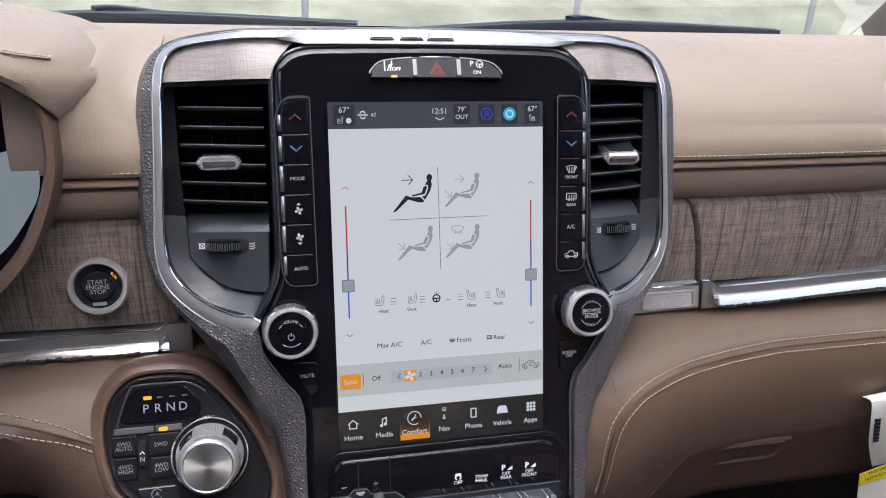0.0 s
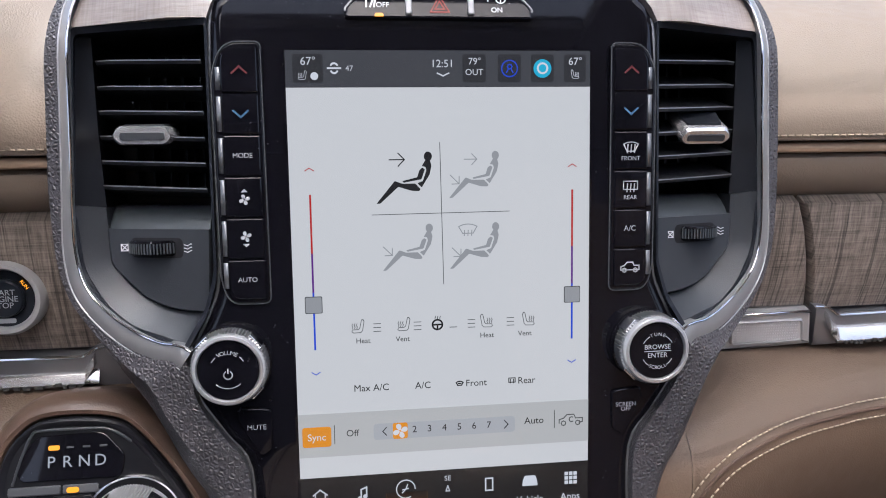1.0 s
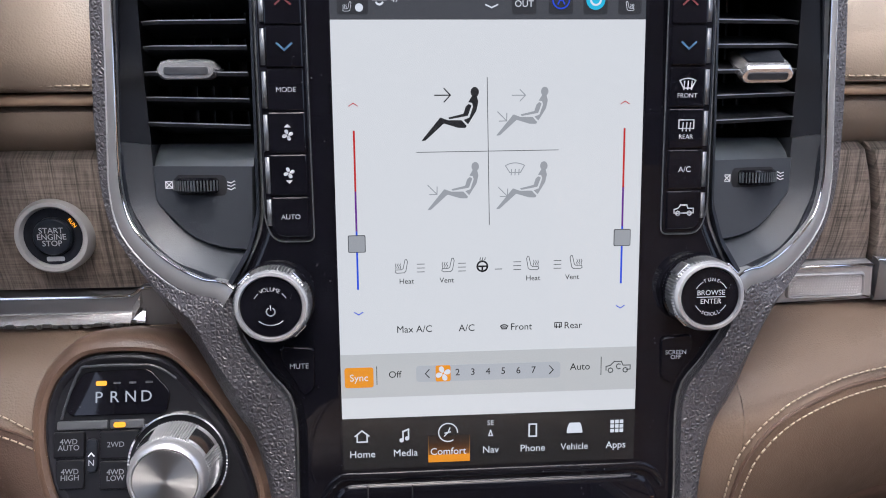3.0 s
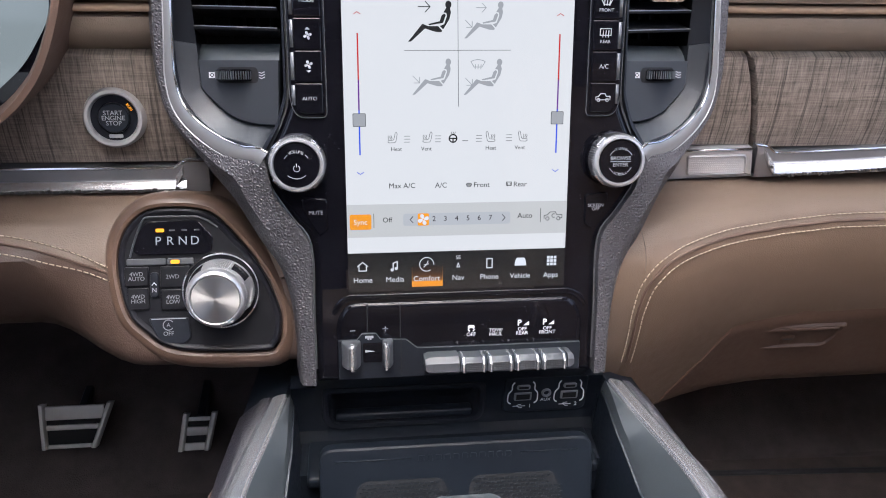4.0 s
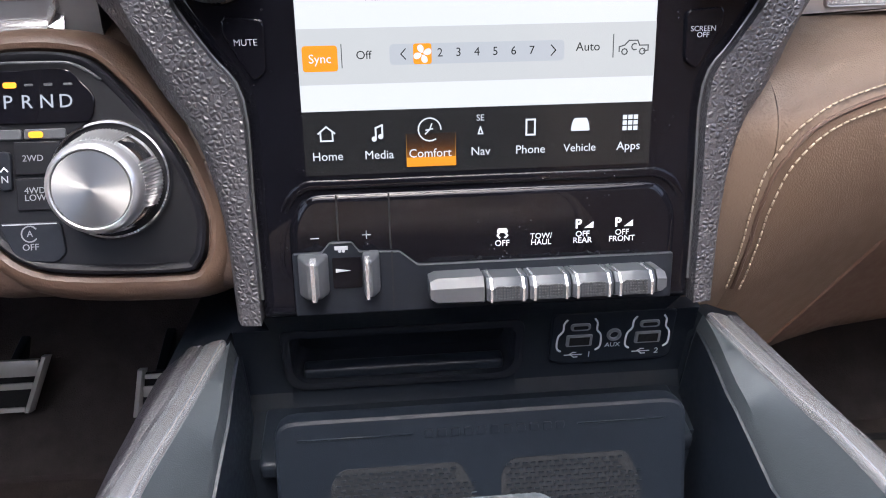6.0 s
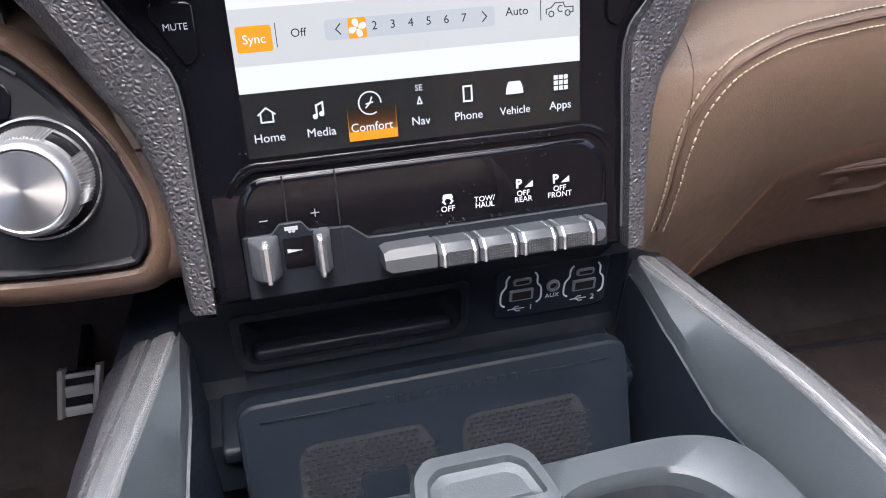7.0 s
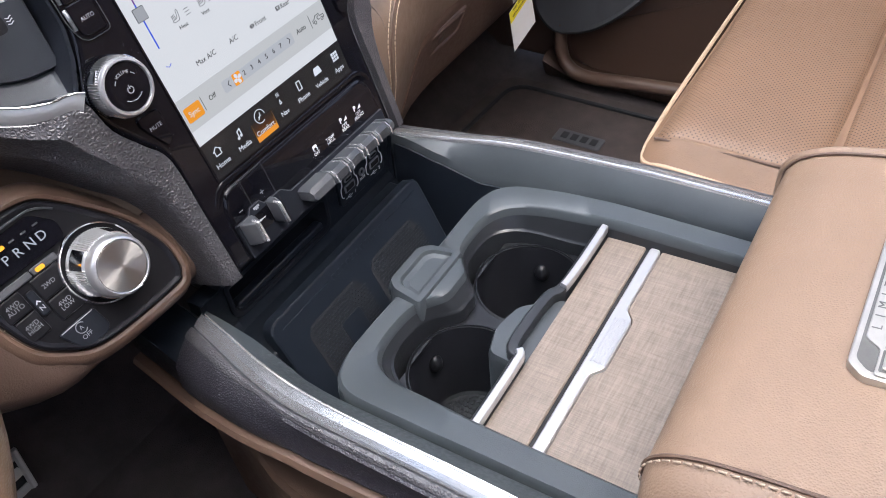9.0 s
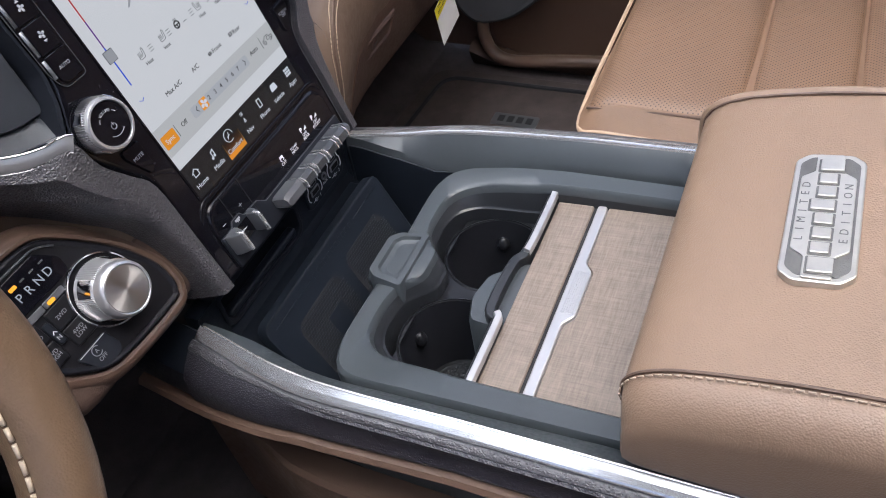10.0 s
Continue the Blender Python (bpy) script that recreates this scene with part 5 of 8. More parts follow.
def build_display(b):
    sc = part("screen", prism(rect(-0.0825, -0.031, 0.0825, 0.2300, 0.002), -0.0004, 0.0004), M["piano"], b, "lit climate control page on the tall touchscreen", smooth=False)
    Z = 0.0005
    flat("page", rect(-0.081, 0.0, 0.081, 0.2100), Z, E_WHITE, sc)
    flat("status_bar", rect(-0.081, 0.2102, 0.081, 0.2290), Z, E_BAR, sc)
    flat("menu_bar", rect(-0.081, -0.0292, 0.081, -0.0002), Z, E_NAV, sc)
    z = Z + 0.0003
    flat("fan_band", rect(-0.081, 0.0118, 0.081, 0.0360), z, E_BAND, sc)
    # status bar
    for x, w in ((-0.0695, 0.0155), (0.0175, 0.0125), (0.0365, 0.0125), (0.0545, 0.0125), (0.0725, 0.0120)):
        flat("tile", rect(x - w / 2, 0.2125, x + w / 2, 0.2270, 0.0015), z, E_TILE, sc)
    z2 = z + 0.0003
    T = lambda s, size, x, y, mat, al="CENTER": words(s, size, mat, sc, x, y, z2, "lettering", al)
    T("67°", 0.0058, -0.0693, 0.2232, E_ICON)
    seat_icon(-0.0725, 0.2162, 0.0042, False, E_ICON, sc, z2)
    flat("wheel_symbol", disc(-0.0662, 0.2158, 0.0020), z2, E_ICON, sc)
    stroke("antenna_symbol", [[(-0.0592, 0.2198), (-0.0528, 0.2198)], arc(-0.056, 0.2205, 0.0018, 30, 150, 5), arc(-0.056, 0.2191, 0.0018, 210, 330, 5)], 0.0009, z2, E_ICON, sc)
    T("47", 0.0040, -0.0482, 0.2196, E_ICON)
    T("12:51", 0.0056, 0.0005, 0.2220, E_ICON)
    stroke("chevron", [[(-0.0022, 0.2172), (0.0008, 0.2158), (0.0038, 0.2172)]], 0.0007, z2, E_ICON, sc)
    T("79°", 0.0050, 0.0178, 0.2232, E_ICON)
    T("OUT", 0.0046, 0.0175, 0.2176, E_ICON)
    polys("round_symbol", [disc(0.0365, 0.2196, 0.0046)], z2, E_BLUE, sc)
    polys("round_symbol", [disc(0.0365, 0.2196, 0.0039)], z2 + 0.0003, E_TILE, sc)
    stroke("robot_symbol", [arc(0.0365, 0.2205, 0.0012, 0, 360, 8), [(0.0348, 0.2175), (0.0356, 0.2190)], [(0.0382, 0.2175), (0.0374, 0.2190)]], 0.0006, z2 + 0.0006, E_BLUE, sc)
    polys("round_symbol", [disc(0.0545, 0.2196, 0.0049)], z2, E_CYAN, sc)
    stroke("ring_symbol", [arc(0.0545, 0.2197, 0.0026, 0, 360, 16)], 0.0009, z2 + 0.0003, E_ICON, sc)
    T("67°", 0.0056, 0.0727, 0.2232, E_ICON)
    seat_icon(0.0727, 0.2165, 0.0042, True, E_ICON, sc, z2)
    # airflow choices
    stroke("divider", [[(-0.0015, 0.1811), (-0.0005, 0.1050)]], 0.00035, z, E_MID, sc)
    stroke("divider", [[(-0.0383, 0.1433), (0.0360, 0.1437)]], 0.00035, z, E_MID, sc)
    sitter(-0.0081, 0.1738, 1.0, E_INK, sc, z)
    arrow(-0.0246, 0.1723, 0.0080, 0, E_INK, sc, z)
    for hx, hy in ((0.0284, 0.1739), (-0.0080, 0.1356), (0.0283, 0.1355)):
        sitter(hx, hy, 0.91, E_PALE, sc, z)
    arrow(0.0150, 0.1720, 0.0068, 0, E_PALE, sc, z)
    for ax, ay in ((0.0063, 0.1613), (-0.0304, 0.1237), (0.0068, 0.1221)):
        arrow(ax, ay, 0.0066, -45, E_PALE, sc, z)
    stroke("defrost_symbol", [arc(0.0131, 0.1272, 0.0100, 60, 120, 8), [(0.0081, 0.1358), (0.0103, 0.1322), (0.0160, 0.1322), (0.0181, 0.1358)]] + [[(0.0111 + d, 0.1310), (0.0113 + d, 0.1338)] for d in (0, 0.0020, 0.0040)], 0.0005, z, E_PALE, sc)
    # temperature slides
    for x in (-0.0705, 0.0712):
        d = 0.003 * (x > 0)
        for k in range(16):
            f = k / 15
            y0 = 0.0715 + (0.1547 - 0.0715) * k / 16
            m_ = E_RED if f > 0.62 else (E_BLUE if f < 0.36 else E_VIOLET)
            flat("slide_piece", rect(x - 0.0005, y0, x + 0.0005, y0 + 0.0052), z, m_, sc)
        knob_y = 0.0960 if x < 0 else 0.0966
        flat("slide_handle", rect(x - 0.0046, knob_y - 0.0046, x + 0.0046, knob_y + 0.0046, 0.0008), z + 0.0003, E_MID, sc)
        flat("slide_face", rect(x - 0.0042, knob_y - 0.0042, x + 0.0042, knob_y + 0.0042, 0.0007), z + 0.0006, E_PALE, sc)
        stroke("chevron", [[(x - 0.0022, 0.1672), (x, 0.1686), (x + 0.0022, 0.1672)]], 0.00045, z, E_RED, sc)
        stroke("chevron", [[(x - 0.0022, 0.0592), (x, 0.0578), (x + 0.0022, 0.0592)]], 0.00045, z, E_BLUE, sc)
    # seat row
    for (x, y), flip, lab, (lx, ly) in (((-0.0478, 0.0833), False, "Heat", (-0.0448, 0.0753)), ((-0.0230, 0.0835), False, "Vent", (-0.0234, 0.0754)), ((0.0232, 0.0835), True, "Heat", (0.0231, 0.0755)), ((0.0468, 0.0836), True, "Vent", (0.0444, 0.0756))):
        seat_icon(x, y, 0.0066, flip, E_MID, sc, z)
        words(lab, 0.0040, E_INK, sc, lx, ly, z)
    for x, y in ((-0.0371, 0.0824), (-0.0152, 0.0824), (0.0145, 0.0825), (0.0363, 0.0827)):
        stroke("level_symbol", [[(x - 0.0019, y + d), (x + 0.0019, y + d)] for d in (-0.0021, 0, 0.0021)], 0.00035, z, E_MID, sc)
    x, y = (-0.0043, 0.0826)
    stroke("wheel_symbol", [arc(x, y, 0.0027, 0, 360, 18), [(x - 0.0026, y), (x + 0.0026, y)], [(x, y), (x, y - 0.0025)]], 0.0009, z, E_INK, sc)
    stroke("heat_symbol", [[(x + d, y + 0.0034), (x + d + 0.0003, y + 0.0046)] for d in (-0.0013, 0, 0.0013)], 0.0004, z, E_MID, sc)
    stroke("level_symbol", [[(0.0044 - 0.0018, 0.0809), (0.0044 + 0.0018, 0.0809)]], 0.0004, z, E_MID, sc)
    for s_, (x, y) in (("Max A/C", (-0.0410, 0.0490)), ("A/C", (-0.0128, 0.0489)), ("Front", (0.0168, 0.0488)), ("Rear", (0.0453, 0.0488))):
        words(s_, 0.0053, E_INK, sc, x, y, z)
    x, y = (0.0075, 0.0490)
    stroke("defrost_symbol", [arc(x, y - 0.0018, 0.0030, 50, 130, 6), [(x - 0.0019, y + 0.0005), (x - 0.0011, y - 0.0010), (x + 0.0011, y - 0.0010), (x + 0.0019, y + 0.0005)], [(x - 0.0008, y), (x + 0.0008, y)]], 0.0006, z, E_INK, sc)
    x, y = (0.0370, 0.0494)
    stroke("defrost_symbol", [[(x - 0.0018, y - 0.0012), (x - 0.0018, y + 0.0012), (x + 0.0018, y + 0.0012), (x + 0.0018, y - 0.0012), (x - 0.0018, y - 0.0012)], [(x - 0.0009, y - 0.0016), (x - 0.0009, y + 0.0004)], [(x + 0.0009, y - 0.0016), (x + 0.0009, y + 0.0004)]], 0.0005, z, E_INK, sc)
    # fan row
    flat("sync_button", rect(-0.0790, 0.0176, -0.0635, 0.0288, 0.0016), z + 0.0003, E_ORANGE, sc)
    words("Sync", 0.0055, E_ICON, sc, -0.0713, 0.0230, z + 0.0006)
    stroke("divider", [[(-0.0617, 0.0191), (-0.0617, 0.0291)]], 0.0004, z + 0.0003, E_MID, sc)
    words("Off", 0.0052, E_INK, sc, -0.0520, 0.0242, z + 0.0003)
    flat("track", rect(-0.0405, 0.0198, 0.0385, 0.0288, 0.002), z + 0.0003, E_TRACK, sc)
    z3 = z + 0.0006
    for x, s_ in ((-0.0345, "<"), (0.0335, ">")):
        sg = 1 if s_ == "<" else -1
        stroke("chevron", [[(x + sg * 0.001, 0.0266), (x - sg * 0.001, 0.0244), (x + sg * 0.001, 0.0222)]], 0.0005, z3, E_INK, sc)
    flat("fan_button", rect(-0.0300, 0.0198, -0.0218, 0.0288, 0.0012), z3, E_ORANGE, sc)
    polys("fan_symbol", fan(-0.0259, 0.0243, 0.0043), z3 + 0.0003, E_ICON, sc)
    for k in range(6):
        words(str(k + 2), 0.0053, E_INK, sc, -0.0180 + 0.00832 * k, 0.0245, z3)
    words("Auto", 0.0055, E_INK, sc, 0.0495, 0.0254, z + 0.0003)
    stroke("divider", [[(0.0612, 0.0206), (0.0612, 0.0306)]], 0.0004, z + 0.0003, E_MID, sc)
    truck = [(0.0640, 0.0231), (0.0640, 0.0251), (0.0665, 0.0258), (0.0685, 0.0278), (0.0725, 0.0278), (0.0735, 0.0256), (0.0775, 0.0256), (0.0775, 0.0233), (0.0755, 0.0231)]
    stroke("truck_symbol", [truck, arc(0.0665, 0.0229, 0.0013, 0, 360, 8), arc(0.0748, 0.0229, 0.0013, 0, 360, 8), arc(0.0712, 0.0250, 0.0014, 60, 300, 6)], 0.0005, z + 0.0003, E_MID, sc)
    # menu bar
    flat("menu_highlight", rect(-0.0345, -0.0265, -0.0115, -0.0222), z, E_ORANGE, sc)
    for k in range(10):
        flat("menu_fade", rect(-0.0345, -0.0222 + 0.0011 * k, -0.0115, -0.0211 + 0.0011 * k), z, lit("display_orange_dim", (1.0, 0.30, 0.01), 0.22 * 0.70 ** k * K), sc)
        for x0 in (-0.0345, -0.0118):
            flat("menu_edge", rect(x0, -0.0222 + 0.0011 * k, x0 + 0.0003, -0.0211 + 0.0011 * k), z + 0.0002, lit("display_orange_edge", (1.0, 0.45, 0.08), 0.5 * 0.84 ** k * K), sc)
    zz = z + 0.0003
    for k, s_ in enumerate(("Home", "Media", "Comfort", "Nav", "Phone", "Vehicle", "Apps")):
        x = -0.0705 + 0.0235 * k
        words(s_, 0.0056 if s_ != "Vehicle" else 0.0053, E_ICON, sc, x, -0.0205, zz)
    stroke("home_symbol", [[(-0.0742, -0.0098), (-0.0705, -0.0068), (-0.0668, -0.0098)], [(-0.0732, -0.0095), (-0.0732, -0.0132), (-0.0678, -0.0132), (-0.0678, -0.0095)]], 0.0007, zz, E_ICON, sc)
    stroke("note_symbol", [[(-0.0482, -0.0128), (-0.0482, -0.0080), (-0.0452, -0.0068), (-0.0452, -0.0118)]], 0.0008, zz, E_ICON, sc)
    polys("note_symbol", [disc(-0.0490, -0.0130, 0.0012, 10), disc(-0.0460, -0.0120, 0.0012, 10)], zz, E_ICON, sc)
    stroke("comfort_symbol", [arc(-0.0235, -0.0095, 0.0052, 0, 300, 18), [(-0.0255, -0.0115), (-0.0235, -0.0095), (-0.0225, -0.0070)], [(-0.0252, -0.0098), (-0.0222, -0.0092)]], 0.0006, zz, E_ICON, sc)
    words("SE", 0.0040, E_ICON, sc, 0.0, -0.0050, zz)
    stroke("compass_symbol", [[(-0.0010, -0.0122), (0.0, -0.0092), (0.0010, -0.0122), (-0.0010, -0.0122)]], 0.0006, zz, E_ICON, sc)
    stroke("phone_symbol", [[(0.0215, -0.0065), (0.0255, -0.0065), (0.0255, -0.0135), (0.0215, -0.0135), (0.0215, -0.0065)]], 0.0008, zz, E_ICON, sc)
    polys("truck_symbol", [rounded([(0.0430, -0.0090), (0.0440, -0.0065), (0.0500, -0.0065), (0.0510, -0.0090), (0.0515, -0.0125), (0.0425, -0.0125)], 0.0006)], zz, E_ICON, sc)
    polys("grid_symbol", [rect(0.0672 + 0.0026 * i, -0.0130 + 0.0026 * j, 0.0692 + 0.0026 * i, -0.0110 + 0.0026 * j) for i in range(3) for j in range(3)], zz, E_ICON, sc)


def key(b, pts, z=0.0, h=0.0009, name="button"):
    return part(name, prism(pts, z - 0.0005, z + h + 0.0008, 0.0007), M["piano"], b, "gloss black key")


def build_side_keys(b):
    vs = [0.2308, 0.2072, 0.1862, 0.1648, 0.1434, 0.1216, 0.1000]
    for sg in (-1, 1):
        # a raised island with a rolled rim carries the keys
        isle = [(x * sg, y) for x, y in rounded([(0.0925, 0.0978), (0.1135, 0.0978), (0.1178, 0.1100), (0.1184, 0.2180), (0.1120, 0.2332), (0.0932, 0.2332)], [0.004, 0.008, 0.008, 0.011, 0.011, 0.003], 5)]
        part("key_island", prism(isle, -0.003, 0.0006, 0.0012, None, 4), M["piano"], b, "gloss black raised key column")
        part("island_rim", sweep([(x, y, 0.0003) for x, y in isle], circle(0.0004, 6), (0, 0, 1), True), M["silver"], b)
        for k in range(6):
            v1, v0 = vs[k] - 0.0004, vs[k + 1] + 0.0004
            ui, uo = 0.0950, 0.1136
            pts = [(ui, v0), (uo, v0), (uo, v1), (ui, v1)]
            r = [0.0008] * 4
            if k == 0:
                r[2] = 0.009
            if k == 5:
                r[1] = 0.007
            q = key(b, [(x * sg, y) for x, y in rounded(pts, r)])
            cx, cy, z = sg * 0.1040, (v0 + v1) / 2, 0.0019
            if k < 2:
                d = 0.0016 if k == 0 else -0.0016
                stroke("chevron", [[(cx - 0.0036, cy - d), (cx, cy + d), (cx + 0.0036, cy - d)]], 0.0010, z, M["red"] if k == 0 else M["blue"], q)
            elif sg < 0:
                if k == 2:
                    words("MODE", 0.0036, M["print_grey"], q, cx, cy, z)
                elif k < 5:
                    s = 1 if k == 3 else -1
                    polys("fan_symbol", fan(cx, cy - s * 0.0012, 0.0030), z, M["print_grey"], q)
                    polys("arrow_symbol", [[(cx - 0.0018, cy + s * 0.0026), (cx + 0.0018, cy + s * 0.0026), (cx, cy + s * 0.0044)]], z, M["print_grey"], q)
                else:
                    words("AUTO", 0.0036, M["print_grey"], q, cx, cy, z)
            else:
                if k in (2, 3):
                    if k == 2:
                        ln = [arc(cx, cy - 0.004, 0.0085, 60, 120, 6), [(cx - 0.0042, cy + 0.0034), (cx - 0.0022, cy - 0.0005), (cx + 0.0022, cy - 0.0005), (cx + 0.0042, cy + 0.0034)]]
                    else:
                        ln = [[(cx - 0.004, cy), (cx - 0.004, cy + 0.0045), (cx + 0.004, cy + 0.0045), (cx + 0.004, cy), (cx - 0.004, cy)]]
                    ln += [[(cx + d, cy - 0.0012), (cx + d + 0.0003, cy + 0.003)] for d in (-0.002, 0, 0.002)]
                    stroke("defrost_symbol", ln, 0.0006, z, M["print_grey"], q)
                    words("FRONT" if k == 2 else "REAR", 0.0033, M["print_grey"], q, cx, cy - 0.0044, z)
                elif k == 4:
                    words("A/C", 0.0042, M["print_grey"], q, cx, cy, z)
                else:
                    t = [(-0.005, -0.0015), (-0.005, 0.0005), (-0.003, 0.001), (-0.0015, 0.0028), (0.0018, 0.0028), (0.0026, 0.001), (0.0055, 0.001), (0.0055, -0.0015), (-0.005, -0.0015)]
                    stroke("truck_symbol", [[(cx + x, cy + y) for x, y in t], arc(cx - 0.003, cy - 0.0016, 0.0011, 0, 360, 8), arc(cx + 0.0034, cy - 0.0016, 0.0011, 0, 360, 8)], 0.0006, z, M["print_grey"], q)
            # polished sloping flank beside each key
            lo, hi = v0 + (0.006 if k == 5 else 0.0012), v1 - (0.010 if k == 0 else 0.0012)
            part("key_flank", loft([[(sg * u, y, w) for u, w in ((0.1138, -0.0004), (0.1138, 0.0013), (0.1144, 0.0015), (0.1162, 0.0008), (0.1164, -0.0004))] for y in (lo, hi)]), M["flank_silver"], b, "polished key flank")
        mk = key(b, [(x * sg, y) for x, y in rounded([(0.0945, 0.0405), (0.1120, 0.0420), (0.1125, 0.0350), (0.1010, 0.0140), (0.0950, 0.0180)], 0.003)])
        words("MUTE" if sg < 0 else "SCREEN\nOFF", 0.0040 if sg < 0 else 0.0034, M["print_grey"], mk, sg * 0.1028, 0.0308, 0.0019)


def build_top_keys(b):
    m = Matrix.Translation((0, 0.2525, -0.0052)) @ pose(0, 0, 0, -16.5)
    row = part("hazard_panel", prism(rounded([(-0.0500, -0.0080), (0.0500, -0.0080), (0.0485, -0.0010), (0.0400, 0.0060), (0.0180, 0.0088), (-0.0180, 0.0088), (-0.0400, 0.0060), (-0.0485, -0.0010)], 0.002), -0.002, 0.0026, 0.0012), M["piano"], b, "gloss black hazard button row", m=m)
    part("row_edge", sweep(smooth_path([(-0.0495, -0.004, 0.0022), (-0.0485, -0.0012, 0.0024), (-0.040, 0.0055, 0.0026), (-0.018, 0.0082, 0.0026)]), circle(0.0006, 6)), M["strip"], row)
    part("row_edge", sweep(smooth_path([(0.0495, -0.004, 0.0022), (0.0485, -0.0012, 0.0024), (0.040, 0.0055, 0.0026), (0.018, 0.0082, 0.0026)]), circle(0.0006, 6)), M["strip"], row)
    part("row_edge", sweep([(-0.012, 0.0086, 0.0024), (0.012, 0.0086, 0.0024)], circle(0.0007, 6)), M["bright"], row)
    for x in (-0.0165, 0.0165):
        part("separator", prism(rect(x - 0.0017, -0.0062, x + 0.0017, 0.0066, 0.0008), 0.0026, 0.0042, 0.0006), M["strip"], row)
    z = 0.0028
    tri = [(-0.0050, -0.0045), (0.0050, -0.0045), (0.0, 0.0046), (-0.0050, -0.0045)]
    stroke("hazard_symbol", [tri, [(x * 0.5, y * 0.5 - 0.0007) for x, y in tri]], 0.0007, z, lit("hazard_red", (1.0, 0.08, 0.05), 0.45 * K), row)
    stroke("lane_symbol", [[(-0.0385, -0.0018), (-0.0385, 0.0052)], [(-0.0345, -0.0018), (-0.0332, 0.0052)], [(-0.0365, -0.0018), (-0.0350, 0.0020), (-0.0330, 0.0028)]], 0.0009, z, M["print"], row)
    words("OFF", 0.0040, M["print"], row, -0.0300, -0.0008, z)
    words("P", 0.0062, M["print"], row, 0.0268, 0.0035, z)
    stroke("wheel_symbol", [arc(0.0328, 0.0033, 0.0026, 0, 360, 14), [(0.0302, 0.0033), (0.0354, 0.0033)], [(0.0328, 0.0033), (0.0328, 0.0007)]], 0.0006, z, M["print"], row)
    words("ON", 0.0040, M["print"], row, 0.0305, -0.0032, z)
    part("warning_lamp", prism(rounded([(-0.0345, -0.0072), (-0.0295, -0.0072), (-0.0300, -0.0054), (-0.0340, -0.0054)], 0.0006), 0.0026, 0.0032), E_AMBER, row, "lit amber warning lamp", smooth=False)


def build_knob(b, x, y, legend):
    k = part("volume_knob" if x < 0 else "tune_knob", lathe([(0.0185, -0.006), (0.0185, 0.003), (0.0205, 0.006), (0.0205, 0.0075), (0.0165, 0.0085), (0.0165, 0.004)], 56), M["piano"], b, "ridged silver and black rotary knob", m=Matrix.Translation((x, y, -0.0025)))
    # knurled skirt
    bm = bmesh.new()
    n = 72
    rings = []
    for r0, z in ((0.0195, 0.004), (0.0192, 0.0165), (0.0185, 0.0185)):
        rings.append([((r0 + (0.0005 if i % 2 else -0.0003)) * math.cos(2 * math.pi * i / (2 * n)), (r0 + (0.0005 if i % 2 else -0.0003)) * math.sin(2 * math.pi * i / (2 * n)), z) for i in range(2 * n)])
    loft(rings, True, True, bm)
    part("skirt", bm, M["alu"], k, "knurled aluminium skirt", smooth=False)
    for q in range(4):
        a = radians(45 + 90 * q)
        part("skirt_band", prism(rect(-0.0042, -0.0012, 0.0042, 0.0012, 0.0005), 0, 0.0105, 0.0004), M["bright"], k, m=pose(0.0188 * math.cos(a), 0.0188 * math.sin(a), 0.0065, 0, 0, 45 + 90 * q + 90))
    part("ring", lathe([(0.0185, 0.018), (0.0185, 0.0205), (0.0177, 0.0220), (0.0162, 0.0222), (0.0155, 0.0208), (0.0155, 0.018)], 64), M["knob_ring"], k, "satin silver ring")
    cap = part("cap", lathe([(0.0157, 0.018), (0.0157, 0.0203), (0.0150, 0.0211), (0, 0.0216)], 48), M["piano"], k)
    z = 0.0219
    if legend == "volume":
        stroke("power_symbol", [arc(0, -0.0022, 0.0021, 125, 415, 16), [(0, -0.0012), (0, 0.0008)]], 0.0006, z, M["print_grey"], cap)
        for i, ch in enumerate("VOLUME"):
            a = 118 - i * 11.2 * 1.0
            words(ch, 0.0030, M["print_grey"], cap, 0.0092 * math.cos(radians(a)), 0.0092 * math.sin(radians(a)), z, spin=a - 90)
        stroke("dash_mark", [arc(0, 0, 0.0092, 230, 310, 8), arc(0, 0, 0.0092, 132, 148, 3), arc(0, 0, 0.0092, 32, 48, 3)], 0.0005, z, M["print_grey"], cap)
    else:
        words("BROWSE", 0.0038, M["print_grey"], cap, 0, 0.0022, z)
        words("ENTER", 0.0038, M["print_grey"], cap, 0, -0.0024, z)
        stroke("dash_mark", [[(-0.0075, 0), (0.0075, 0)], arc(0, 0, 0.0092, 120, 150, 4), arc(0, 0, 0.0092, 30, 60, 4), arc(0, 0, 0.0092, 210, 235, 4), arc(0, 0, 0.0092, 305, 330, 4)], 0.0004, z, M["print_grey"], cap)
        for word, a0, step, flip in (("TUNE", 112, -15, 0), ("SCROLL", 243, 11, 180)):
            for i, ch in enumerate(word):
                a = a0 + step * i
                words(ch, 0.0027, M["print_grey"], cap, 0.0092 * math.cos(radians(a)), 0.0092 * math.sin(radians(a)), z, spin=a - 90 + flip)


